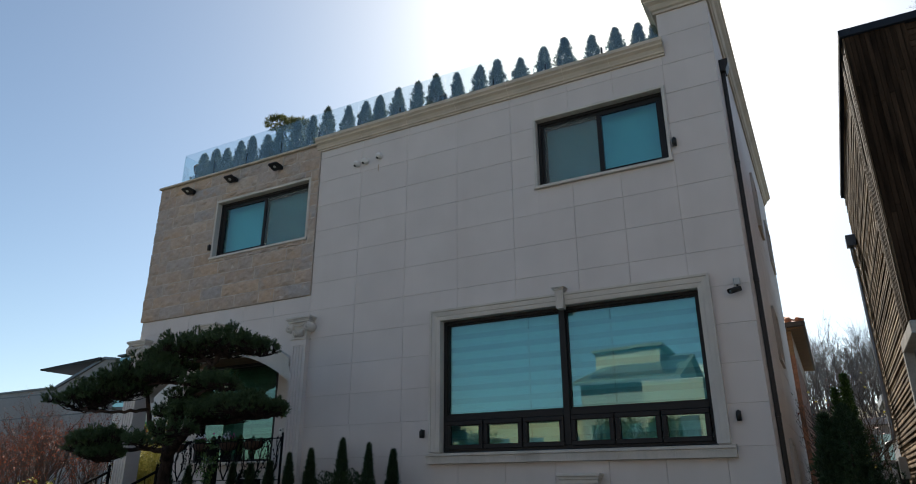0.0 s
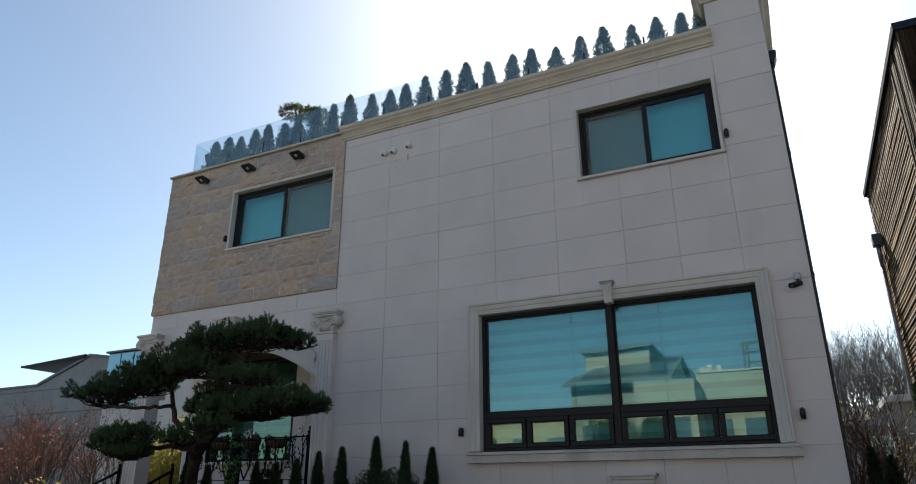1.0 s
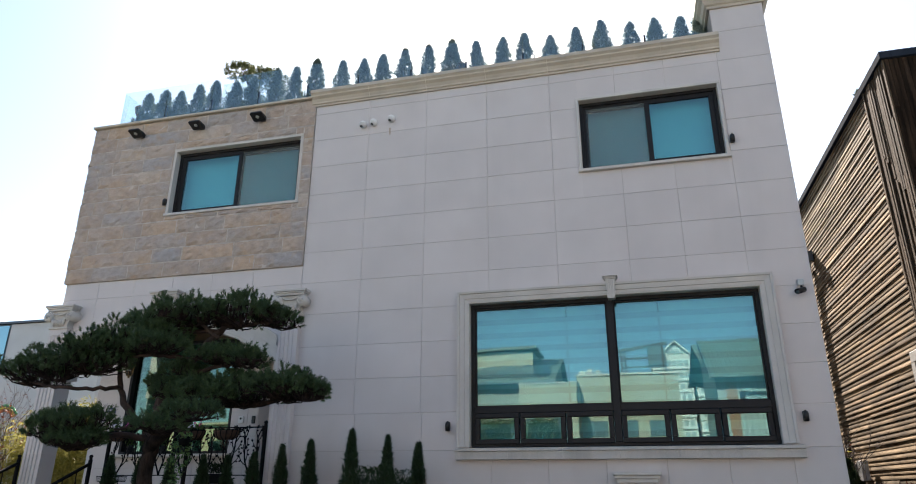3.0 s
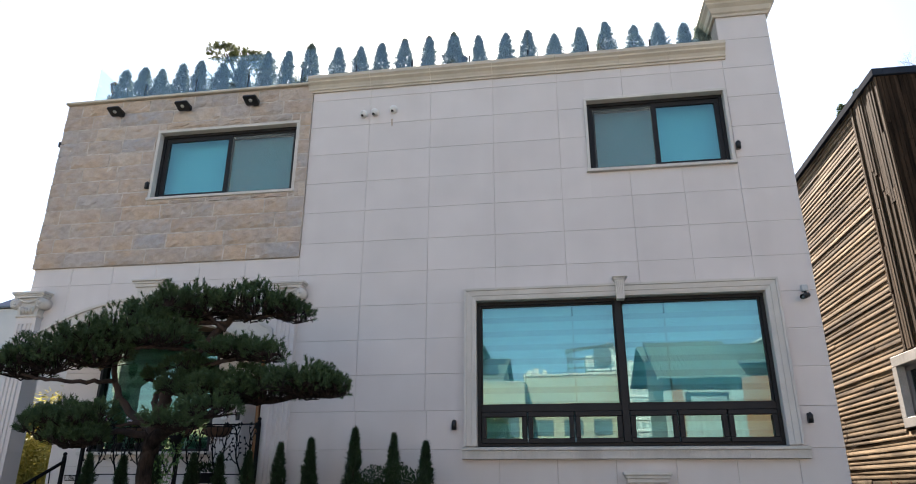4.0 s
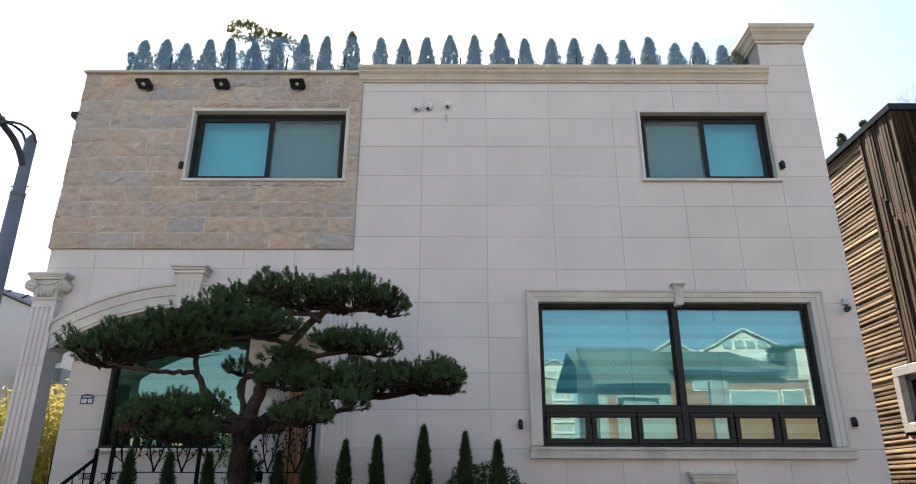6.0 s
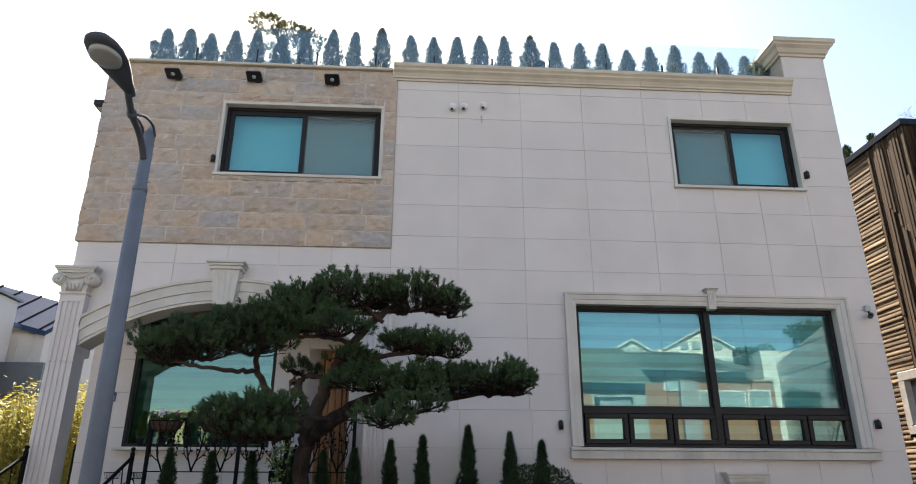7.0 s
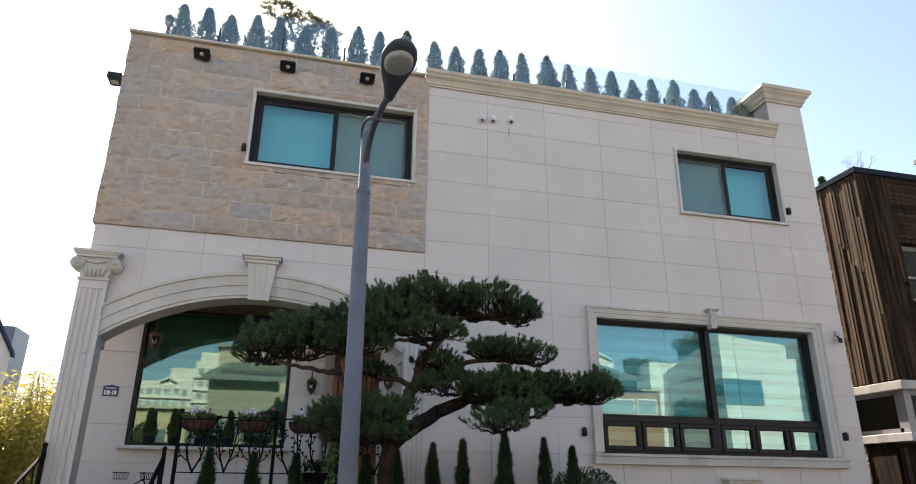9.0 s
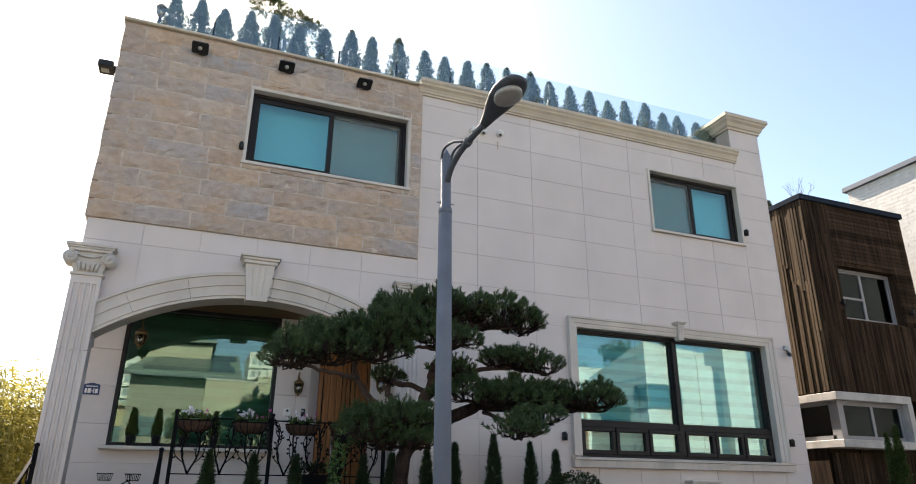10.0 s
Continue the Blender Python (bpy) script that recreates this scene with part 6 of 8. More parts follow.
def ivy_planter(x, y, z, drop, seed):
    """A small iron bowl on a post, with ivy trailing from it."""
    rng = random.Random(seed)
    t = thing("ivy_planter", (x, y, z), "black iron post with a bowl of trailing green ivy", "planter")
    part("bowl", Geo().lathe(x, y, [(z - 0.10, 0.03), (z - 0.07, 0.07), (z, 0.085), (z + 0.006, 0.08)], 14), M_IRON, t)
    iron_post(t, x, y + 0.09, 1.0, z + 0.02)
    g, pts, dirs = Geo(), [], []
    for _ in range(46):                         # the tuft on top
        pts.append((x + rng.gauss(0, 0.05), y + rng.gauss(0, 0.045), z + rng.uniform(0.0, 0.075)))
        dirs.append((rng.gauss(0, 0.7), rng.gauss(-0.3, 0.6), rng.uniform(-0.3, 1)))
    for k in range(9):                          # the trails
        a = rng.uniform(0, 6.28)
        p = Vector((x + 0.075 * math.cos(a), y + 0.07 * math.sin(a), z))
        run = [p + Vector((0, 0, 0.01))]
        for i in range(9):
            p = p + Vector((rng.gauss(-0.006, 0.014), rng.gauss(0, 0.01), -drop * rng.uniform(0.5, 1.0) / 9 * (1.15 if k < 5 else 0.6)))
            run.append(p)
            for _ in range(3):
                pts.append(tuple(p + Vector((rng.gauss(0, 0.016), rng.gauss(0, 0.016), rng.gauss(0, 0.012)))))
                dirs.append((rng.gauss(0, 0.8), rng.gauss(-0.4, 0.6), rng.gauss(-0.3, 0.6)))
        g.tube(run, 0.0028, 4, False)
    part("stem", g, M_BOX, t)
    vs, fs = leaf_quads(rng, pts, dirs, 0.044, 0.036)
    part("ivy_leaves", Geo().add(vs, fs), M_IVY, t, "variegated green ivy leaves", fix=False)


ivy_planter(-9.15, 8.40, 2.36, 0.85, 5)


def trough(x, y, z, seed):
    """A scrolled iron trough on legs, full of dark leaves."""
    rng = random.Random(seed)
    t = thing("plant_trough", (x, y, 1.06), "black scrolled iron trough of dark green leaves on the porch", "planter")
    part("box", Geo().box(x - 0.20, x + 0.20, y - 0.09, y + 0.09, z - 0.16, z - 0.02, 0.008), M_IRON, t)
    for u, v in ((-0.18, -0.08), (0.18, -0.08), (-0.18, 0.08), (0.18, 0.08)):
        part("leg", Geo().tube([(x + u, y + v, 1.06), (x + u, y + v, z - 0.16)], 0.010, 6), M_IRON, t)
    for i in range(5):
        c = x - 0.16 + 0.08 * i
        part("scroll", Geo().tube([(c + (0.036 - 0.0022 * k) * math.cos(k * 0.6), y - 0.095, z + 0.02 + (0.036 - 0.0022 * k) * math.sin(k * 0.6)) for k in range(14)], 0.005, 5), M_IRON, t)
    pts = [(x + rng.uniform(-0.19, 0.19), y + rng.uniform(-0.08, 0.08), z + rng.uniform(-0.03, 0.10)) for _ in range(260)]
    vs, fs = leaf_quads(rng, pts, [(rng.gauss(0, 0.6), rng.gauss(0, 0.6), 1) for _ in pts], 0.07, 0.022)
    part("greenery", Geo().add(vs, fs), M_BUSH, t, fix=False)


trough(-9.31, 9.44, 1.95, 9)


# ---- street lamp ----
def street_lamp():
    x, y = -9.462, 4.02
    t = thing("street_lamp", (x, y, 0.14), "blue-grey steel street lamp with a curved arm and oval LED head", "street lamp")
    part("pole", Geo().tube([(x + 0.02, y, 0.14), (x, y, 3.575), (x, y, 3.58), (x, y, 4.0), (x, y + 0.005, 4.07)], [0.066, 0.046, 0.0395, 0.037, 0.006], 20), M_POLE, t)
    part("collar", Geo().tube([(x, y, 3.565), (x, y, 3.60)], 0.0475, 20), M_POLE, t)
    for s in (-1, 1):
        part("bolt", Geo().tube([(x + s * 0.035, y, 3.646), (x + s * 0.062, y, 3.646)], 0.007, 8), M_STEEL, t)
    part("arm", Geo().tube(smooth_path([(x, y - 0.03, 3.80), (x + 0.002, y - 0.09, 3.865), (x + 0.01, y - 0.20, 3.92), (x + 0.022, y - 0.352, 3.952), (x + 0.06, y - 0.53, 3.998)], 6), 0.0215, 12), M_POLE_DARK, t)
    for s in (-1, 1):            # forked stay from the pole's shoulder to the clamp
        part("stay", Geo().tube(smooth_path([(x + s * 0.036, y, 3.985), (x + s * 0.038, y - 0.06, 4.035), (x + s * 0.034 + 0.01, y - 0.20, 4.02), (x + s * 0.026 + 0.022, y - 0.34, 3.958)], 5), 0.009, 8), M_POLE_DARK, t)
    part("clamp", Geo().tube([(x + 0.02, y - 0.335, 3.948), (x + 0.026, y - 0.372, 3.958)], 0.030, 14), M_POLE_DARK, t)
    # head: a flattened teardrop, a little upturned
    hx = x + 0.07
    secs = [(0.50, 0.026, 0.030, 4.003), (0.54, 0.034, 0.036, 4.008), (0.62, 0.050, 0.044, 4.016), (0.72, 0.078, 0.052, 4.026), (0.82, 0.100, 0.055, 4.034), (0.90, 0.104, 0.053, 4.040), (0.97, 0.090, 0.046, 4.044), (1.02, 0.062, 0.034, 4.047), (1.045, 0.02, 0.012, 4.048)]
    vs, n = [], 20
    for d, hw, hh, zc in secs:
        for k in range(n):
            a = 2 * math.pi * k / n
            zz = math.sin(a)
            vs.append((hx + hw * math.cos(a), y - d, zc + hh * (zz if zz > 0 else zz * 0.6)))
    fs = [(i * n + k, i * n + (k + 1) % n, (i + 1) * n + (k + 1) % n, (i + 1) * n + k) for i in range(len(secs) - 1) for k in range(n)]
    fs += [tuple(range(n - 1, -1, -1)), tuple(range((len(secs) - 1) * n, len(secs) * n))]
    part("head", Geo().add(vs, fs, True), M_POLE_DARK, t, "dark cast lamp housing")
    g, rows = Geo(), [(1.0, 4.02), (1.0, 3.999), (0.8, 3.994), (0.5, 3.990), (0.2, 3.988)]
    for f, z in rows:
        g.v += [(hx + 0.082 * f * math.cos(2 * math.pi * k / 24), y - 0.885 + 0.110 * f * math.sin(2 * math.pi * k / 24), z) for k in range(24)]
    g.f = [(i * 24 + k, i * 24 + (k + 1) % 24, (i + 1) * 24 + (k + 1) % 24, (i + 1) * 24 + k) for i in range(4) for k in range(24)] + [tuple(range(24)), tuple(range(119, 95, -1))]
    g.s = [True] * len(g.f)
    part("lens", g, M_LENS, t, "ribbed oval lens")


street_lamp()


# ---- the dark timber house next door ----
DX, DY, DB, DT = 0.90, 9.86, 16.2, 7.80
timber = thing("timber_house", (3.0, 12.0, 0.0), "neighbouring house clad in weathered dark timber boards", "house")
TW = (1.66, 3.44, 5.22, 6.40)
SPLIT_X, END_X = 1.63, 3.98
part("frame_wall", holed(1.60, END_X, 3.60, DT, [TW], DY + 0.04, DY + 0.30), M_TIMBER_V, timber)
part("lower_wall", Geo().box(1.80, END_X, DY + 0.36, DY + 0.55, 0, 2.60), M_TIMBER_V, timber)
part("end_wall", Geo().box(END_X - 0.2, END_X, DY + 0.31, DB, 2.6, DT), M_TIMBER_V, timber)
# added near-black sheet: its colour stands in for the unlit room behind the panes
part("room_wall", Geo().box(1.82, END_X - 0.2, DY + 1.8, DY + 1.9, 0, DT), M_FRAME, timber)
g = Geo().box(DX + 0.03, 1.60, DY + 0.03, DB, 3.62, DT)
g.box(DX + 0.03, 1.80, DY + 0.40, DB, 0, 2.64)
g.box(DX + 0.03, 1.60, 11.3, DB, 2.64, 3.62)
timber_wall = part("wall", g, M_TIMBER_V, timber)
g = Geo()
g.box(DX - 0.05, DX + 0.10, DY - 0.05, DB + 0.05, DT, DT + 0.12, 0.006)
g.box(DX + 0.10, END_X + 0.03, DY - 0.05, DY + 0.10, DT, DT + 0.12, 0.006)
g.box(DX + 0.10, END_X, DY + 0.10, DB, DT, DT + 0.05)
part("roof_edge", g, M_FLASHING, timber, "blue-grey metal roof flashing")

BOX = (2.62, 3.66)      # lower and upper edge of the corner window box


def timber_boards():
    rng = random.Random(3)
    shared = {}

    def vert_board(w, h, mat=None):
        key = (round(w, 2), round(h, 2), mat is None)
        if key not in shared:
            shared[key] = Geo().box(-w / 2, w / 2, -0.012, 0.012, 0, h, 0.004).mesh("board")
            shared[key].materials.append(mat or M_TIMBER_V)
        return shared[key]
    # upright boards on the side, near the corner, then on the front
    y = DY
    while y < 10.84:
        cut = round(rng.uniform(0.5, 3.4), 1)
        for z0, h in ((BOX[1] + 0.02, cut), (BOX[1] + 0.023 + cut, DT - BOX[1] - 0.024 - cut)):
            ob = piece("board", vert_board(0.062, h, M_TIMBER_SIDE_LIT), timber_wall, (DX + 0.014 - rng.choice((0.0, 0.006, 0.018, 0.024)), y + 0.034, z0))
            ob.rotation_euler = (0, 0, math.pi / 2)
        y += 0.072
    x = DX + 0.01
    while x < SPLIT_X:
        cut = round(rng.uniform(0.5, 3.4), 1)
        for z0, h in ((BOX[1] + 0.02, cut), (BOX[1] + 0.023 + cut, DT - BOX[1] - 0.024 - cut)):
            piece("board", vert_board(0.058, h), timber_wall, (x + 0.031, DY + 0.012 - rng.uniform(0, 0.006), z0))
        x += 0.062
    for i in range(25):          # below the upper window
        x = SPLIT_X + 0.05 + 0.094 * i
        if x < END_X - 0.03:
            piece("board", vert_board(0.088, 1.50), timber_wall, (x, DY + 0.018 - rng.uniform(0, 0.006), BOX[1] + 0.02))
    for i in range(31):          # under the window box
        piece("board", vert_board(0.088, BOX[0] - 0.3), timber_wall, (DX + 0.10 + 0.095 * i, DY + 0.345, 0.2))
    # horizontal lap boards on the side
    z, k = 0.15, 0
    while z < DT - 0.02:
        h = 0.080
        y0 = 10.895
        if BOX[0] < z + h and z < BOX[1]:
            y0 = 11.34
        n = 1 + k % 2
        k += 1
        cuts = [y0] + sorted(rng.uniform(y0 + 0.6, DB - 0.5) for _ in range(n - 1)) + [DB]
        for a, b in zip(cuts, cuts[1:]):
            if b - a < 0.1:
                continue
            t0, t1 = 0.022 + rng.uniform(-0.006, 0.008), 0.006
            g = Geo().prism([(DX + 0.03, 0), (DX - t0 + 0.03, 0.0), (DX - t0 + 0.03, 0.020), (DX - t1 + 0.03, h + 0.012), (DX + 0.03, h + 0.012)], "y", a + 0.002, b - 0.002)
            g.v = [(p[0] - DX, p[1] - (a + b) / 2, p[2]) for p in [(v[0], v[1], v[2]) for v in g.v]]
            me = g.mesh("board")
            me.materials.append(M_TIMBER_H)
            ob = piece("board", me, timber_wall, (DX, (a + b) / 2, z))
            ob.rotation_euler = (rng.uniform(-0.004, 0.004), 0, 0)
        z += h
    # front: narrow horizontal boards round the upper window
    z = BOX[1] + 1.54
    while z < DT - 0.04:
        for a, b in ((TW[1] + 0.01, END_X - 0.005),) if z < TW[3] else ((SPLIT_X + 0.01, END_X - 0.005),):
            key = ("f", round(b - a, 2))
            if key not in shared:
                shared[key] = Geo().prism([(0.02, 0.0), (-0.016, 0.0), (-0.016, 0.012), (-0.004, 0.092), (0.02, 0.092)], "x", -(b - a) / 2, (b - a) / 2).mesh("board")
                shared[key].materials.append(M_TIMBER_V)
            piece("board", shared[key], timber_wall, ((a + b) / 2, DY + 0.03 - rng.uniform(0, 0.005), z))
        z += 0.092


def plain_window(parent, name, x0, x1, y, z0, z1, frame_mat, cols, label="", fw=0.05, split=None):
    g = Geo()
    frame_ring(g, x0, x1, z0, z1, y, y + 0.10, fw)
    w = part(name, g, frame_mat, parent, label)
    for i in range(cols):
        a, b = x0 + fw + (x1 - x0 - 2 * fw) * i / cols, x0 + fw + (x1 - x0 - 2 * fw) * (i + 1) / cols
        s = Geo()
        frame_ring(s, a, b, z0 + fw, z1 - fw, y + 0.02, y + 0.06, 0.035)
        if split and i == 0:
            s.box(a, b, y + 0.02, y + 0.06, split, split + 0.05)
        so = part("sash", s, frame_mat, w)
        part("pane", Geo().box(a + 0.03, b - 0.03, y + 0.045, y + 0.055, z0 + fw + 0.03, z1 - fw - 0.03), M_TEAL_WIN if cols > 2 else M_PANE_DARK, so)
    return w


M_PANE_DARK = coated_glass("plain window glass", (0.70, 0.80, 0.80), (0.30, 0.36, 0.36), 0.05)
plain_window(timber, "upper_window", TW[0] + 0.005, TW[1] - 0.005, DY + 0.20, TW[2] + 0.005, TW[3] - 0.005, M_FRAME_GREY, 2, "grey-framed sliding window in a recess", 0.05, 5.72)
# corner window box
bx = part("window_box", Geo().box(DX - 0.02, 2.98, DY - 0.06, 11.32, BOX[1] - 0.16, BOX[1], 0.01), M_RENDER_W, timber, "weathered white corner window box")
part("lower_slab", Geo().box(DX - 0.02, 2.98, DY - 0.06, 11.32, BOX[0] - 0.02, BOX[0] + 0.13, 0.01), M_RENDER_W, bx)
part("end_post", Geo().box(2.84, 2.98, DY - 0.06, DY + 0.3, BOX[0] + 0.13, BOX[1] - 0.16), M_RENDER_W, bx)
part("end_post", Geo().box(DX - 0.02, DX + 0.2, 11.18, 11.32, BOX[0] + 0.13, BOX[1] - 0.16), M_RENDER_W, bx)
part("corner_post", Geo().box(DX + 0.10, DX + 0.22, DY + 0.06, DY + 0.2, BOX[0] + 0.13, BOX[1] - 0.16), M_FRAME_GREY, bx)
plain_window(timber, "corner_window", DX + 0.22, 2.84, DY + 0.08, BOX[0] + 0.13, BOX[1] - 0.16, M_FRAME_GREY, 2, "grey-framed corner window", 0.05)
g = Geo()
y0, y1, z0, z1 = DY + 0.2, 11.18, BOX[0] + 0.13, BOX[1] - 0.16
for a, b, c, d in ((y0, y1, z0, z0 + 0.09), (y0, y1, z1 - 0.07, z1), (y0, y0 + 0.07, z0, z1), (y1 - 0.07, y1, z0, z1)):
    g.box(DX + 0.10, DX + 0.18, a, b, c, d)
sw = part("corner_window", g, M_FRAME_GREY, timber, "grey-framed corner window")
part("pane", Geo().box(DX + 0.14, DX + 0.148, y0 + 0.06, y1 - 0.06, z0 + 0.08, z1 - 0.06), M_PANE_DARK, sw)
# added dark sheet that paints the dim interior behind the corner window
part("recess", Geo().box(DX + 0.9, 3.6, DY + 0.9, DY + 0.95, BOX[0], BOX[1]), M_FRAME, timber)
part("curtain", Geo().box(1.7, 3.6, DY + 0.6, DY + 0.65, 5.0, 6.6), M_METAL_DARK, timber, "drawn dark curtain")

for x, z in ((1.56, 5.52), (3.62, 5.50)):
    t = thing("wall_lamp", (x, DY, z), "small black cylindrical wall lamp on the timber house", "wall lamp")
    part("body", Geo().tube([(x, DY - 0.07, z - 0.06), (x, DY - 0.07, z + 0.07)], 0.034, 12), M_BLACK, t)
    part("mount", Geo().box(x - 0.02, x + 0.02, DY - 0.07, DY + 0.01, z - 0.02, z + 0.02), M_BLACK, t)

# galvanised rainwater pipe with a square head, and its small lamp
dp = thing("rain_pipe", (0.86, 15.9, 0.4), "galvanised rainwater pipe with a boxy head on the timber wall", "downpipe")
part("pipe", Geo().tube([(0.845, 15.75, 6.4), (0.845, 15.75, 2.75), (0.82, 15.70, 2.6), (0.68, 15.45, 2.52), (0.64, 15.38, 2.40), (0.64, 15.36, 0.3)], 0.042, 12), M_STEEL, dp)
part("hopper", Geo().box(0.72, 0.90, 15.36, 15.58, 6.42, 6.66, 0.01), M_METAL_DARK, dp)
part("outlet", Geo().tube([(0.81, 15.48, 6.44), (0.82, 15.6, 6.2), (0.845, 15.75, 6.05)], 0.044, 12), M_STEEL, dp)
t = thing("meter_box", (0.75, 14.8, 1.9), "dark electric meter boxes and conduits on the timber wall", "meter box")
part("box", Geo().box(0.72, 0.86, 14.6, 14.95, 1.75, 2.2, 0.01), M_BLACK, t)
part("box", Geo().box(0.74, 0.86, 14.2, 14.45, 1.9, 2.25, 0.01), M_GREYBOX, t)
for yy in (14.7, 14.85, 14.3):
    part("conduit", Geo().tube([(0.80, yy, 0.3), (0.80, yy, 1.8)], 0.018, 6), M_STEEL, t)

# ---- white brick house behind it ----
WX, WY1, WZ = 5.6, 12.2, 9.75
white_house = thing("white_brick_house", (10, 9, 0), "white painted brick house beside the timber house", "house")
wh_wall = part("wall", Geo().box(WX, 15, 3.0, WY1, 0, WZ), M_RENDER_W, white_house)
part("roof_edge", Geo().box(WX - 0.10, 15.1, 2.9, WY1 + 0.1, WZ, WZ + 0.14, 0.01), M_METAL_DARK, white_house)
t = thing("dome_camera", (WX - 0.1, 9.6, 6.35), "white dome security camera on the brick wall", "camera")
part("mount", Geo().box(WX - 0.12, WX, 9.72, 9.82, 6.40, 6.50), M_WHITE, t)
part("dome", Geo().ball((WX - 0.16, 9.77, 6.40), 0.09), M_WHITE, t)
t = thing("rain_pipe", (3.75, 9.9, 0.0), "dark brown downpipe at the end of the timber house", "downpipe")
part("pipe", Geo().tube([(4.05, 9.98, -0.02), (4.05, 9.98, 6.2), (3.97, 9.98, 6.26)], 0.03, 10), M_PIPE_BROWN, t)


def white_bricks():
    """Bricks of the white house where it shows above its neighbour."""
    g, rng = Geo(), random.Random(4)
    z, r = 4.0, 0
    while z < WZ - 0.05:
        y = 8.0 - (0.15 if r % 2 else 0)
        while y < WY1 - 0.05:
            p = rng.uniform(0.0, 0.004)
            g.box(WX - 0.007 - p, WX + 0.01, y + 0.003, min(y + 0.297, WY1), z + 0.003, min(z + 0.102, WZ))
            y += 0.30
        z += 0.105
        r += 1
    ob = part("brickwork", g, M_BRICK_W, wh_wall, fix=False)
    tagged(ob, kind="stuff")


# ---- behind, seen between the houses ----
M_BRICK_RED = surface("weathered red brick", (0.26, 0.12, 0.075), 0.9, vary=0.4, scale=5, fine=30, bump=0.4, depth=0.01, other=(0.10, 0.06, 0.045))
tile_house = thing("tile_roof_house", (-4, 25, 0), "brick house with a hipped terracotta tile roof behind the stone house", "house")
EAVE_X, EAVE_Z = -0.40, 6.0
part("wall", Geo().box(-9, EAVE_X - 0.34, 20.7, 27.9, 0, 5.2), M_BRICK_RED, tile_house, "weathered red brick wall")
part("upper_wall", Geo().box(-9, EAVE_X - 0.335, 20.69, 27.91, 5.2, 5.86), M_SOFFIT, tile_house)
part("soffit", Geo().box(-9.4, EAVE_X - 0.02, 20.3, 28.3, 5.86, 5.90), M_SOFFIT, tile_house)
fs = Geo().box(EAVE_X - 0.04, EAVE_X + 0.05, 20.2, 28.4, 5.88, 6.02, 0.01)
fs.box(-9.4, EAVE_X - 0.04, 20.2, 20.3, 5.88, 6.02, 0.01)
part("gutter", fs, M_PIPE_BROWN, tile_house)
hip = [(-9.4, 20.25, 6.0), (EAVE_X, 20.25, 6.0), (EAVE_X, 28.35, 6.0), (-9.4, 28.35, 6.0), (-6.2, 24.3, 7.7), (-4.2, 24.3, 7.7)]
rf = part("roof", Geo().add(hip, [(0, 1, 5, 4), (1, 2, 5), (2, 3, 4, 5), (3, 0, 4), (3, 2, 1, 0)]), M_TILE, tile_house, "terracotta pantile roof")
for i in range(20):              # pantile rolls on the front slope
    x = EAVE_X - 0.12 - 0.24 * i
    u = min(1.0, (EAVE_X - x) / 3.8)
    part("tile", Geo().tube([(x, 20.2, 6.05), (x, 20.25 + 4.05 * u, 6.05 + 1.7 * u)], 0.075, 6), M_TILE, rf)
for i in range(16):              # and on the side slope
    y = 20.4 + 0.5 * i
    u = min(1.0, min(y - 20.25, 28.35 - y) / 4.05)
    part("tile", Geo().tube([(EAVE_X + 0.03, y, 6.05), (EAVE_X - 3.8 * u, y, 6.05 + 1.7 * u)], 0.075, 6), M_TILE, rf)

grey_back = thing("grey_house", (5, 36, 0), "low grey rendered house at the foot of the wooded hill", "house")
part("wall", Geo().box(0.3, 12, 34, 42, 0, 4.3), M_GREYWALL, grey_back)
part("roof", Geo().prism([(0.0, 4.3), (12.4, 4.3), (12.4, 4.45), (5.5, 4.9), (0.0, 4.45)], "y", 33.6, 42.4), M_GREYWALL, grey_back)
for x, z in ((2.6, 2.2), (1.2, 2.9)):
    w = part("window", Geo().box(x - 0.06, x + 0.96, 33.92, 34.02, z - 0.06, z + 1.06), M_FRAME_GREY, grey_back)
    part("pane", Geo().box(x, x + 0.9, 33.9, 33.93, z, z + 1.0), M_TEAL_WIN, w)
low_back = thing("garden_shed", (2.2, 27, 0), "low grey-walled outbuilding with a thin pale roof", "shed")
part("wall", Geo().box(1.6, 4.4, 26.5, 29, 0, 4.45), M_GREYWALL, low_back)
part("roof", Geo().box(1.4, 4.6, 26.2, 29.2, 4.45, 4.66), M_GREYBOX, low_back)


def hill_z(x, y):
    u = max(0.0, (y - 50) / 70)
    return (8.2 + 1.4 * math.sin(x * 0.03 + 1)) * math.sin(min(1.0, u * 2.6) * 1.57) - 0.2


def hill():
    n, m = 60, 12
    vs = [(-140 + 280 * i / n, 50 + 6 * j, hill_z(-140 + 280 * i / n, 50 + 6 * j) + 0.5 * noise.noise(Vector((i * 0.4, j * 0.7, 0)))) for j in range(m + 1) for i in range(n + 1)]
    fs = [(j * (n + 1) + i, j * (n + 1) + i + 1, (j + 1) * (n + 1) + i + 1, (j + 1) * (n + 1) + i) for j in range(m) for i in range(n)]
    solo("hill", Geo().add(vs, fs, True), M_SOIL, (0, 52, 0), "low brown winter hill behind the houses", "hill", kind="structure")


hill()


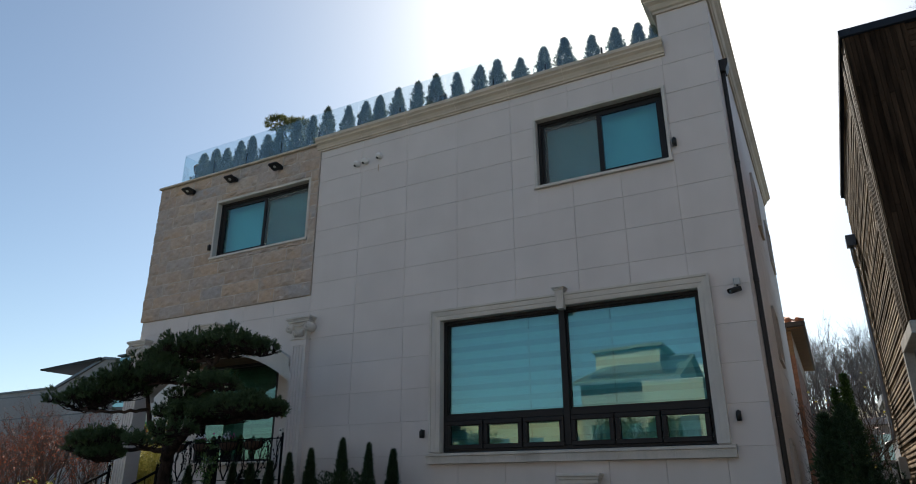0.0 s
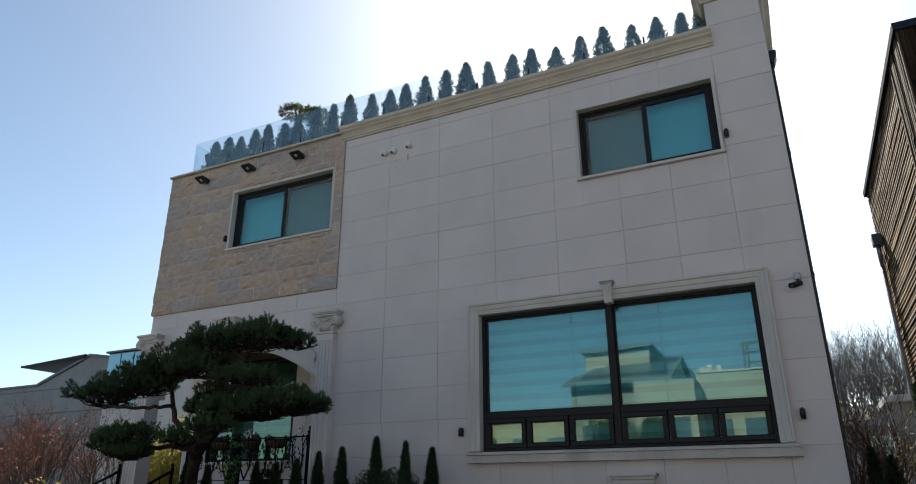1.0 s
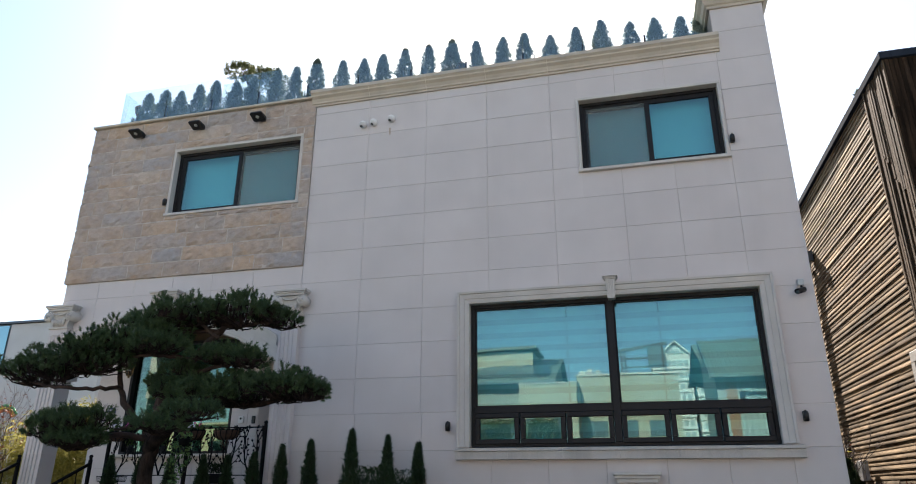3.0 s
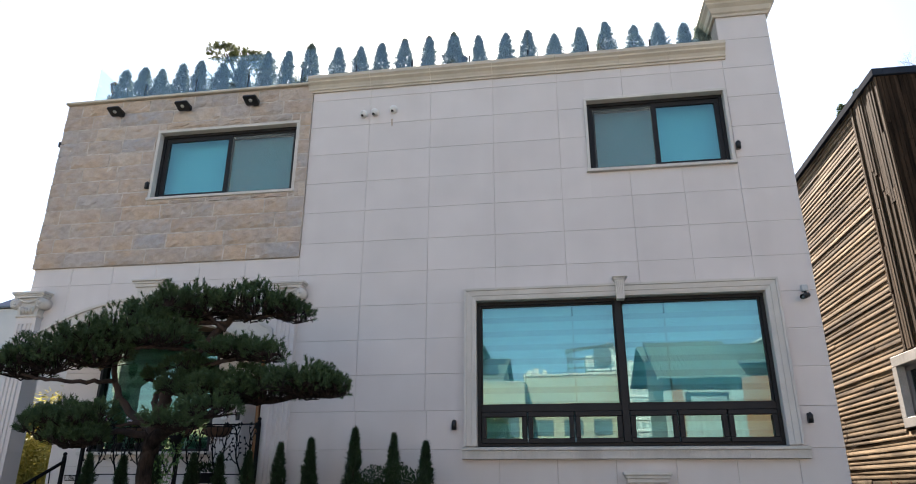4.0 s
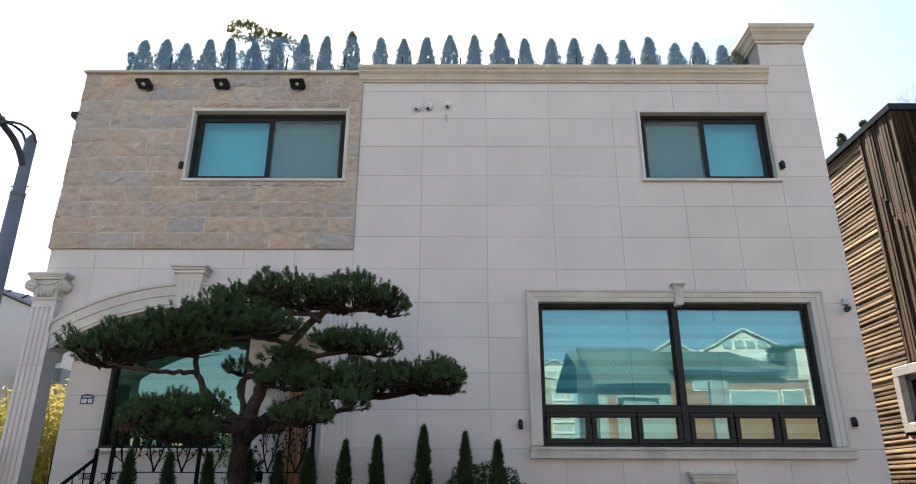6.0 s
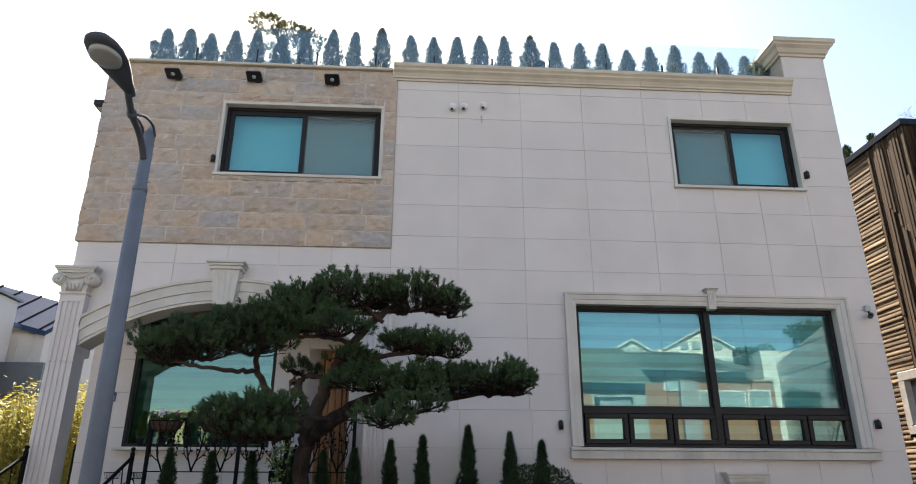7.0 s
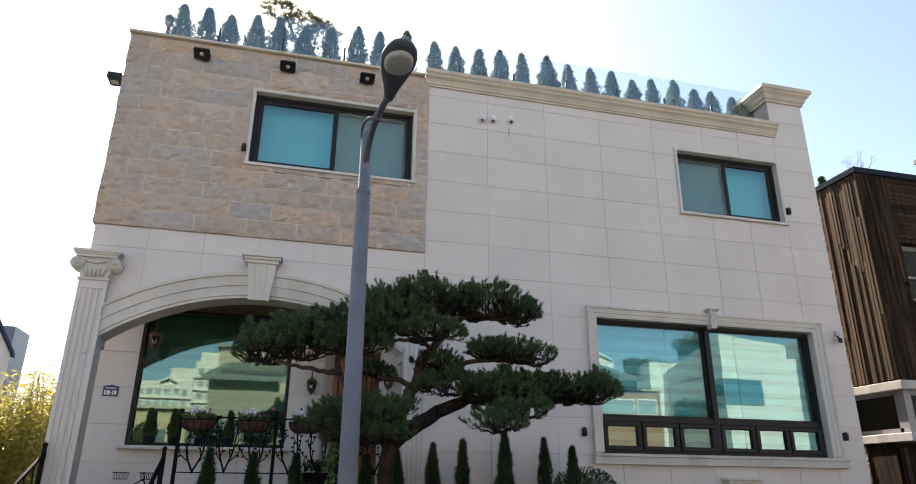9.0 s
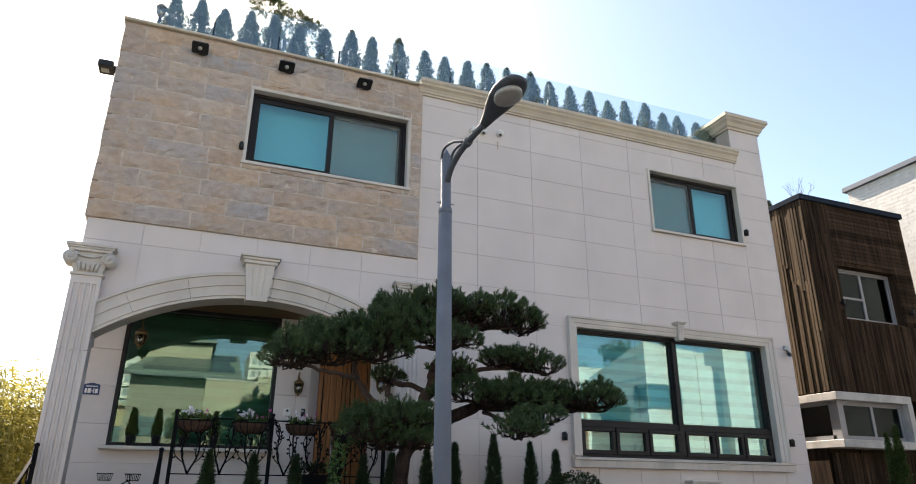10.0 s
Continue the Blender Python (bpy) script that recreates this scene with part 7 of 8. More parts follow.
def bare_tree_geo(g, rng, base, h, r, sides=4, levels=4, spread=0.5):
    def grow(p, d, ln, rad, lv):
        q, pts = Vector(p), [Vector(p)]
        for _ in range(3):
            d = (d + Vector((rng.gauss(0, 0.12), rng.gauss(0, 0.12), rng.gauss(0.03, 0.06)))).normalized()
            q = q + d * ln / 3
            pts.append(q.copy())
        g.tube(pts, [rad, rad * 0.85, rad * 0.72, rad * 0.6], sides, False)
        if lv:
            for _ in range(3 if lv > 1 else 4):
                i = rng.choice((1, 2, 3, 3))
                nd = (d + Vector((rng.gauss(0, spread), rng.gauss(0, spread), rng.uniform(-0.05, 0.45)))).normalized()
                grow(pts[i], nd, ln * rng.uniform(0.5, 0.72), rad * 0.5, lv - 1)
    grow(base, Vector((0, 0, 1)), h * 0.45, r, levels)


def hill_wood():
    rng = random.Random(12)
    g = Geo()
    for i in range(240):
        y = rng.uniform(57, 88)
        x = rng.uniform(-3.5, 6.5) * y / 60
        bare_tree_geo(g, rng, (x, y, hill_z(x, y) - 0.6), rng.uniform(6.4, 8.6), rng.uniform(0.05, 0.08), 3, 4, 0.34)
    solo("bare_wood", g, M_WOOD_FAR, (5, 70, 0), "leafless grey-brown winter wood on the hill", "wood", kind="stuff", fix=False)


hill_wood()


def bare_shrub(name, at, h, seed, label, leaf=None, n=60, stems=4, levels=3, size=0.075, thick=0.022):
    rng = random.Random(seed)
    t = thing(name, at, label, "shrub")
    g = Geo()
    for k in range(stems):
        bare_tree_geo(g, rng, (at[0] + rng.uniform(-0.2, 0.2), at[1] + rng.uniform(-0.2, 0.2), at[2]), h * rng.uniform(0.8, 1.1), thick, 4, levels, 0.45)
    part("branch", g, M_TWIG, t, fix=False)
    if leaf:
        cand = [v for v in g.v if v[2] > at[2] + h * 0.3]
        pts = [rng.choice(cand) for _ in range(n)]
        vs, fs = leaf_quads(rng, pts, [(rng.gauss(0, 1), rng.gauss(0, 1), rng.gauss(0, 0.7)) for _ in pts], size, size * 0.45)
        part("leaves", Geo().add(vs, fs), leaf, t, fix=False)


bare_shrub("bare_shrub", (0.1, 13.0, 0.9), 2.2, 2, "leafless shrub with a few yellow leaves between the houses", M_BAMBOO, 40)
bare_shrub("bare_shrub", (0.3, 16.5, 0.9), 3.6, 3, "tall leafless shrub between the houses", M_BAMBOO, 46, 7)
bare_shrub("bare_shrub", (-0.25, 17.5, 0.9), 3.4, 8, "tall leafless shrub between the houses", M_REDLEAF, 80, 8)
bare_shrub("bare_shrub", (2.35, 10.9, DT + 0.06), 1.35, 14, "leafless shrub on the timber house roof", None, 0, 2, 4, 0.075, 0.013)
bare_shrub("bare_shrub", (0.22, 14.4, 0.9), 2.3, 21, "dense dark leafless shrub between the houses", M_BUSH, 160, 12, 4, 0.06)
bare_shrub("bare_shrub", (-0.12, 15.4, 0.9), 2.4, 22, "dense dark leafless shrub between the houses", M_REDLEAF, 140, 12, 4, 0.06)
CORNER = "conifers at the house corner"
conifer("dark_conifer", (-0.06, 6.25, 1.0), 1.33, 0.46, M_CYPRESS, "broad dark-green conifer at the house corner", CORNER, 201, 6000, 0.0, 0.8)
conifer("dark_conifer", (-0.20, 6.3, 1.0), 1.26, 0.26, M_CYPRESS, "dark-green conifer beside a broader one", CORNER, 202, 1500, 0.0, 0.75)
conifer("slim_conifer", (0.03, 8.10, 0.9), 1.91, 0.20, M_BOX, "slim green conifer behind the broad ones", CORNER, 203, 1500, 0.0, 0.9)
conifer("slim_conifer", (-0.07, 8.20, 0.9), 1.80, 0.17, M_BOX, "slim green conifer behind the broad ones", CORNER, 204, 1300, 0.0, 0.9)
conifer("small_conifer", (-0.34, 11.6, 0.9), 1.38, 0.26, M_CYPRESS, "small dark conifer between the houses", "small conifers between the houses", 205, 1100, 0.0, 0.9)
conifer("small_conifer", (-0.10, 11.7, 0.9), 1.26, 0.28, M_CYPRESS, "small dark conifer between the houses", "small conifers between the houses", 208, 1100, 0.0, 0.9)
bare_shrub("russet_shrub", (0.62, 10.6, 0.5), 1.35, 61, "low russet-leaved shrub at the timber wall", M_REDLEAF, 520, 7)
conifer("roof_shrub", (1.20, 11.8, DT + 0.06), 0.56, 0.15, M_BOX, "small rounded evergreen on the timber house roof", "evergreens on the timber roof", 206, 420, 0.0, 0.35)
conifer("roof_shrub", (1.10, 10.9, DT + 0.06), 0.34, 0.11, M_BOX, "small rounded evergreen on the timber house roof", "evergreens on the timber roof", 207, 300, 0.0, 0.35)


# ---- to the west: bamboo, russet shrubs and two houses ----
def bamboo(x0, x1, y0, y1, zt, seed, n=90):
    rng = random.Random(seed)
    t = thing("bamboo_hedge", ((x0 + x1) / 2, (y0 + y1) / 2, 1.0), "yellow-green bamboo hedge lit from behind", "hedge")
    g, pts, dirs = Geo(), [], []
    for _ in range(n):
        x, y = rng.uniform(x0, x1), rng.uniform(y0, y1)
        h = (zt - 1.0 - 0.26 * (x1 - x)) * rng.uniform(0.72, 1.04)      # lower towards the west
        lean = Vector((rng.gauss(0, 0.12), rng.gauss(0, 0.12), 1)).normalized()
        path = [Vector((x, y, 1.0)) + lean * h * u + Vector((rng.gauss(0, 0.02), rng.gauss(0, 0.02), -0.12 * u * u * h * abs(lean.x))) for u in (0, 0.35, 0.7, 1)]
        g.tube(path, [0.012, 0.010, 0.008, 0.004], 4, False)
        for _ in range(150):
            u = rng.uniform(0.12, 1.0)
            p = Vector((x, y, 1.0)) + lean * h * u
            d = Vector((rng.gauss(0, 1), rng.gauss(0, 1), rng.uniform(-0.7, 0.5))).normalized()
            pts.append(p + d * rng.uniform(0.02, 0.24))
            dirs.append(d + Vector((0, 0, -0.3)))
    part("cane", g, M_BAMBOO, t, fix=False)
    vs, fs = leaf_quads(rng, pts, dirs, 0.12, 0.024)
    part("leaves", Geo().add(vs, fs), M_BAMBOO, t, fix=False)


bamboo(-15.8, -13.0, 11.5, 13.6, 3.62, 5, 290)
for i, (x, y, h) in enumerate(((-14.6, 8.2, 2.0), (-15.6, 9.6, 2.4), (-16.6, 10.2, 2.5), (-17.6, 10.8, 2.6), (-18.8, 11.4, 2.9), (-20.2, 12.2, 3.0), (-16.2, 8.6, 2.0), (-17.2, 9.4, 2.2), (-19.4, 10.8, 2.5), (-21.5, 12.8, 3.2), (-15.4, 10.6, 2.4), (-16.0, 12.0, 2.7), (-18.0, 12.4, 2.9), (-22.6, 13.6, 3.4))):
    bare_shrub("russet_shrub", (x, y, 1.0), h, 40 + i, "bare-stemmed shrub with russet-red leaves", M_REDLEAF, 640, 6, 4, 0.05)
bare_shrub("yellow_shrub", (-12.9, 7.6, 0.9), 1.1, 77, "small yellow-green shrub beside the steps", M_BAMBOO, 420, 4)

pale = thing("pale_house", (-24, 24, 0), "pale panelled house with a blue-grey seamed metal roof", "house")
PEAK, BACK = (23.35, 7.35), (26.6, 6.1)
gable = [(21.4, 0), (21.4, 6.2), PEAK, BACK, (26.6, 0)]
part("wall", Geo().prism(gable, "x", -25, -19.2), M_PALEWALL, pale)
# the roof rises a little towards its far end
RISE, XE, XW = 0.26, -19.12, -25.2


def slope(y, z, x, dz=0.0):
    return (x, y, z + dz + RISE * (XE - x))


def roof_sheet(e, p, t=0.16):
    vs = [slope(y, z, x, d) for d in (0.0, t) for x in (XE, XW) for y, z in (e, p)]
    return Geo().add(vs, [(0, 1, 3, 2), (4, 6, 7, 5), (0, 2, 6, 4), (1, 5, 7, 3), (0, 4, 5, 1), (2, 3, 7, 6)])


pr = part("roof", roof_sheet((21.2, 6.10), PEAK), M_BLUEROOF, pale, "blue-grey standing seam metal roof")
part("roof_back", roof_sheet((26.8, 5.95), PEAK), M_BLUEROOF, pale)
part("upper_wall", Geo().add([(XE - 0.1, 21.45, 6.0), (XE - 0.1, 26.5, 6.0), (XW, 26.5, 6.0), (XW, 21.45, 6.0), (XE - 0.1, 21.45, 6.15), (XE - 0.1, 26.5, 6.05), slope(26.5, 6.05, XW), slope(21.45, 6.2, XW)], [(0, 1, 2, 3), (4, 7, 6, 5), (0, 4, 5, 1), (1, 5, 6, 2), (2, 6, 7, 3), (3, 7, 4, 0)]), M_PALEWALL, pale)
for i in range(9):
    x = -19.3 - 0.68 * i
    part("seam", Geo().tube([slope(21.2, 6.28, x), slope(PEAK[0], PEAK[1] + 0.18, x)], 0.035, 4), M_BLUEROOF_SEAM, pr)
wb = part("window_box", Geo().box(-23.5, -18.7, 20.7, 21.4, 4.25, 5.2), M_METAL_DARK, pale, "dark projecting window box")
part("pane", Geo().box(-23.3, -20.2, 20.66, 20.71, 4.35, 5.15), M_TEAL_WIN, wb)
for i in range(13):
    part("rib", Geo().box(-24.6 + 0.42 * i, -24.57 + 0.42 * i, 21.36, 21.41, 0, 6.2), M_PALEWALL, pale)
lv = part("louvre_tower", Geo().box(-22.5, -20.85, 31.2, 33, 0, 7.95), M_METAL_DARK, pale)

grey = thing("grey_house", (-34, 24, 0), "grey cement-panel house with a flat canopy and blue glass", "house")
part("wall", Geo().box(-48, -36.6, 23.4, 32, 0, 7.55), M_GREYWALL, grey)
g = Geo().prism([(-36.6, 0), (-28.6, 0), (-28.6, 7.9), (-33.0, 8.5), (-36.6, 7.3)], "y", 22.2, 32)
part("gable_wall", g, M_GREYWALL, grey)
for z in (2.2, 3.4, 4.6, 5.8, 7.0):
    part("joint", Geo().box(-48, -28.6, 22.18 if z < 7.2 else 22.2, 22.21, z, z + 0.06), M_METAL_DARK, grey)
part("roof_trim", Geo().prism([(-36.7, 7.26), (-33.0, 8.48), (-28.5, 7.88), (-28.5, 7.98), (-33.0, 8.62), (-36.7, 7.40)], "y", 22.1, 32.1), M_METAL_DARK, grey)
part("roof_trim", Geo().box(-48.1, -36.6, 23.3, 32, 7.55, 7.65), M_METAL_DARK, grey)
part("canopy", Geo().prism([(-38.2, 8.30), (-33.2, 8.44), (-33.2, 8.60), (-38.2, 8.38)], "y", 22.0, 24.4), M_FRAME, grey, "thin flat roof canopy")
part("window", Geo().box(-35.8, -33.6, 22.15, 22.25, 3.6, 5.0), M_WINDARK, grey)
grey.location = (-33.55, 24, -0.35)
teal = thing("glass_front_house", (-22, 19, 0), "flat-roofed house with a blue glass corner", "house")
part("wall", Geo().box(-23.99, -20.0, 18.6, 21.0, 0, 7.1), M_PALEWALL, teal)
part("roof_trim", Geo().box(-26.4, -19.9, 18.5, 21.1, 7.12, 7.19), M_METAL_DARK, teal)
gb = part("glass_corner", Geo().box(-26.3, -24.0, 18.6, 21.0, 4.9, 7.1), M_METAL_DARK, teal)
for i in range(3):
    for z0, z1 in ((5.0, 6.0), (6.06, 7.05)):
        part("pane", Geo().box(-26.25 + 0.76 * i, -25.55 + 0.76 * i, 18.56, 18.61, z0, z1), M_TEAL_WIN, gb)
part("base", Geo().box(-26.3, -24.0, 18.7, 21.0, 0, 4.9), M_PALEWALL, teal)
part("window", Geo().box(-21.2, -20.4, 18.55, 18.62, 3.0, 4.1), M_WINDARK, teal)
arch_post = thing("garden_arch", (-19.7, 14.75, 1.0), "green, yellow and orange toy arch on a wooden post", "arch")
for k, m in enumerate((M_HOSE_G, M_HOSE_Y, M_HOSE_O)):
    r = 0.44 - 0.065 * k
    hoop = [(-19.25 - r, 14.75, 2.95), (-19.25 - r, 14.75, 3.2)] + [(-19.25 - r * math.cos(a * 0.2244), 14.75, 3.34 + r * math.sin(a * 0.2244)) for a in range(13)]
    part("hoop", Geo().tube(hoop, 0.034, 8), m, arch_post)
part("post", Geo().box(-19.72, -19.58, 14.68, 14.82, 1.0, 2.98, 0.01), M_SOFFIT, arch_post)


# ---- across the street, seen in the glass ----
def windows_grid(parent, x0, x1, y, z0, z1, nx, nz, w, h, mat=None):
    for j in range(nz):
        for i in range(nx):
            cx, cz = x0 + (x1 - x0) * (i + 0.5) / nx, z0 + (z1 - z0) * (j + 0.5) / nz
            part("window", Geo().box(cx - w / 2, cx + w / 2, y - 0.05, y + 0.06, cz - h / 2, cz + h / 2), mat or M_WINDARK, parent)


def sloped_roof(x0, x1, y0, z0, y1, z1, t=0.12, hip=0.0, hip2=0.0):
    """A roof plane rising from its eave (y0, z0) to its ridge (y1, z1); hip and hip2 draw in the ridge's two ends."""
    vs = [(x, y, z + d) for d in (0.0, t) for x, y, z in ((x0, y0, z0), (x1, y0, z0), (x1 - hip2, y1, z1), (x0 + hip, y1, z1))]
    return Geo().add(vs, [(0, 3, 2, 1), (4, 5, 6, 7), (0, 1, 5, 4), (1, 2, 6, 5), (2, 3, 7, 6), (3, 0, 4, 7)])


solar = thing("solar_roof_house", (-11, -28, 0), "tan house with a dark roof of solar panels across the street", "house")
part("wall", Geo().box(-14.5, -8.2, -36, -25.5, 0, 8.3), M_GREYTAN, solar)
for i in range(7):
    part("wall_joint", Geo().box(-14.3 + 0.7 * i, -14.27 + 0.7 * i, -25.52, -25.49, 0, 8.3), M_GREYWALL, solar)
part("gable_wall", Geo().prism([(-25.5, 8.3), (-31, 10.5), (-36, 8.3)], "x", -8.3, -8.2), M_TAN, solar)
part("roof", sloped_roof(-14.95, -7.9, -24.9, 8.33, -31, 10.68, 0.12, 1.7), M_GREENROOF, solar, "grey-green hipped metal roof")
part("roof_back", sloped_roof(-13.3, -7.9, -37, 8.3, -31, 10.68), M_GREENROOF, solar)
part("eave_board", Geo().box(-14.97, -7.88, -24.96, -24.88, 8.22, 8.36), M_METAL_DARK, solar)
for j in range(3):
    for i in range(8):
        u0, u1 = 0.10 + 0.27 * j, 0.355 + 0.27 * j
        x = -13.9 + 0.45 * j + 0.70 * i
        if x + 0.66 > -8.05:
            continue
        lo, hi = (-24.9 - 6.1 * u0, 8.48 + 2.35 * u0), (-24.9 - 6.1 * u1, 8.48 + 2.35 * u1)
        part("solar_panel", Geo().add([(x + dx, y, z + dz) for dz in (0, 0.05) for (y, z), dx in ((lo, 0), (lo, 0.66), (hi, 0.66), (hi, 0))], [(0, 3, 2, 1), (4, 5, 6, 7), (0, 1, 5, 4), (1, 2, 6, 5), (2, 3, 7, 6), (3, 0, 4, 7)]), M_SOLAR, solar)
part("roof_house", Geo().box(-14.4, -9.85, -33, -29, 9.4, 11.05), M_TAN, solar)
part("roof_house_cap", Geo().add([(x, y, z + d + (0.18 if x > -12 else 0.0)) for d in (0.0, 0.2) for x, y, z in ((-14.6, -28.7, 11.05), (-9.6, -28.7, 11.05), (-9.6, -33.3, 11.05), (-14.6, -33.3, 11.05))], [(0, 3, 2, 1), (4, 5, 6, 7), (0, 1, 5, 4), (1, 2, 6, 5), (2, 3, 7, 6), (3, 0, 4, 7)]), M_GREENROOF, solar)
windows_grid(solar, -14.0, -10.5, -25.5, 4.0, 6.4, 2, 1, 1.5, 1.1)
box = part("front_block", Geo().box(-10.1, -6.5, -27.0, -24.0, 0, 8.02, 0.03), M_TAN, solar)
part("coping", Geo().box(-10.14, -6.46, -27.0, -23.96, 8.02, 8.09), M_TRIM, box)
windows_grid(solar, -9.9, -6.7, -24.0, 4.2, 6.4, 2, 1, 1.1, 1.2)

tan_block = thing("tan_block", (-4, -30, 0), "plain tan stone building with a roof pergola across the street", "building")
tan_wall = part("wall", Geo().box(-6.75, -0.3, -40, -27.2, 0, 8.86), M_TAN, tan_block)
part("coping", Geo().box(-6.82, -0.22, -40.1, -27.12, 8.86, 8.97), M_TRIM, tan_block)
for z in (6.2, 7.1, 8.0):
    part("joint", Geo().box(-6.76, -0.29, -27.215, -27.19, z, z + 0.025), M_GREYTAN, tan_wall)
for x in (-5.4, -4.0, -2.6, -1.4):
    part("joint", Geo().box(x, x + 0.025, -27.214, -27.19, 5.2, 8.86), M_GREYTAN, tan_wall)
for i, (x, w, h) in enumerate(((-6.6, 0.4, 0.4), (-6.1, 0.35, 0.55), (-5.5, 0.3, 0.45))):
    part("roof_unit", Geo().box(x, x + w, -28.4, -27.9, 8.9, 8.95 + h, 0.02), M_TRIM, tan_block)
windows_grid(tan_block, -6.4, -0.8, -27.2, 4.6, 6.4, 3, 1, 1.15, 0.95)
pg = part("pergola", Geo().add([(x, y, z + d) for d in (0.0, 0.2) for x, y, z in ((-3.95, -27.5, 10.42), (-0.7, -27.5, 10.85), (-0.7, -27.75, 10.85), (-3.95, -27.75, 10.42))], [(0, 3, 2, 1), (4, 5, 6, 7), (0, 1, 5, 4), (1, 2, 6, 5), (2, 3, 7, 6), (3, 0, 4, 7)]), M_METAL_DARK, tan_block)
for x in (-3.75, -3.5, -0.95):
    part("pergola_post", Geo().box(x - 0.07, x + 0.07, -27.7, -27.56, 8.9, 10.5), M_METAL_DARK, pg)
for z in (9.35, 9.95):
    part("pergola_rail", Geo().box(-3.75, -0.95, -27.68, -27.58, z, z + 0.11), M_METAL_DARK, pg)
part("pergola_slab", Geo().box(-2.0, -0.95, -28.6, -27.5, 9.5, 10.75), M_METAL_DARK, pg)

green_house = thing("green_roof_house", (7, -25, 0), "orange-brown house with a broad grey-green metal roof", "house")
part("wall", Geo().box(4.9, 14.6, -31, -22.4, 0, 8.0), M_ORANGE, green_house)
part("band", Geo().box(4.9, 12.9, -31.1, -22.3, 8.0, 8.56), M_TAN, green_house)
part("terrace_edge", Geo().box(12.9, 14.7, -31.1, -22.3, 8.0, 8.12), M_TAN, green_house)
part("wing_wall", Geo().prism([(-17.6, 0), (-17.6, 7.25), (-21.6, 9.45), (-24.0, 9.45), (-24.0, 0)], "x", 0.9, 4.8), M_GREENWALL, green_house)
part("orange_pier", Geo().box(1.35, 1.85, -17.75, -17.58, 0, 7.1), M_ORANGE, green_house)
for i in range(11):
    part("board_rib", Geo().box(2.05 + 0.26 * i, 2.09 + 0.26 * i, -17.66, -17.59, 4.0, 7.1), M_GREENROOF, green_house)
wr = part("wing_roof", sloped_roof(0.62, 4.95, -17.0, 7.02, -21.5, 9.62), M_GREENROOF, green_house, "grey-green standing seam roof")
for i in range(19):
    x = 0.7 + 0.23 * i
    part("seam", Geo().tube([(x, -17.0, 7.16), (x, -21.5, 9.76)], 0.035, 4), M_GREENSEAM, wr)
part("barge_board", Geo().prism([(-16.95, 6.9), (-21.5, 9.52), (-21.5, 9.82), (-16.95, 7.2)], "x", 0.55, 0.63), M_METAL_DARK, wr)
gr = part("roof", sloped_roof(0.62, 13.1, -21.7, 8.56, -26, 10.3, 0.12, 0.0, 1.5), M_GREENROOF, green_house, "grey-green standing seam roof")
part("roof_back", sloped_roof(0.62, 13.1, -31.8, 8.5, -26, 10.3, 0.12, 0.0, 1.5), M_GREENROOF, green_house)
for i in range(34):
    x = 5.0 + 6.5 * i / 33
    part("seam", Geo().tube([(x, -21.7, 8.70), (x, -26, 10.44)], 0.035, 4), M_GREENSEAM, gr)
part("gutter", Geo().box(4.95, 13.12, -21.78, -21.66, 8.5, 8.62), M_METAL_DARK, green_house)
for x0, x1, z0, z1 in ((9.8, 12.6, 6.45, 7.35), (7.7, 9.4, 7.45, 7.92), (12.9, 14.2, 6.5, 7.4)):
    w = part("window", Geo().box(x0 - 0.08, x1 + 0.08, -22.45, -22.32, z0 - 0.08, z1 + 0.08), M_WHITE, green_house)
    part("pane", Geo().box(x0, x1, -22.36, -22.30, z0, z1), M_WINFAR, w)
part("dark_bay", Geo().box(8.5, 9.6, -22.6, -22.0, 0, 7.9), M_GREYWALL, green_house)
w = part("wing_window", Geo().box(1.95, 4.05, -17.75, -17.5, 5.55, 6.35), M_FRAME, green_house)
part("pane", Geo().box(2.2, 3.95, -17.52, -17.48, 5.65, 6.15), M_WINFAR, w)

white_block = thing("white_block", (16.4, -25, 0), "plain white rendered block across the street", "building")
part("wall", Geo().box(14.9, 17.6, -29, -24.0, 0, 10.25), M_APART, white_block)
modern = thing("modern_white_house", (20, -20, 0), "white panelled modern house with a sloping roofline", "house")
MX, MY = 15.87, -17.16          # its near corner
side = [(MX, MY, 0), (MX, -24, 0), (MX, -24, 9.4), (MX, MY, 10.9)]
far = [(20.6, MY, 0), (20.6, -24, 0), (20.6, -24, 9.2), (20.6, MY, 10.45)]
part("wall", Geo().add(side + far, [(0, 1, 2, 3), (4, 7, 6, 5), (0, 3, 7, 4), (1, 5, 6, 2), (3, 2, 6, 7), (0, 4, 5, 1)]), M_APART, modern)
part("wing", Geo().box(20.6, 21.2, -24, MY, 0, 9.6), M_APART, modern)
part("tall_window", Geo().box(21.2, 22.0, -24, MY - 0.25, 0, 9.3), M_WINDARK, modern)
part("wing", Geo().box(22.0, 24.0, -24, MY + 0.3, 0, 10.9), M_APART, modern)
part("tall_window", Geo().box(24.0, 24.6, -24, MY - 0.1, 0, 10.4), M_WINDARK, modern)
part("wing", Geo().box(24.6, 28.0, -24, MY + 0.5, 0, 10.2), M_APART, modern)
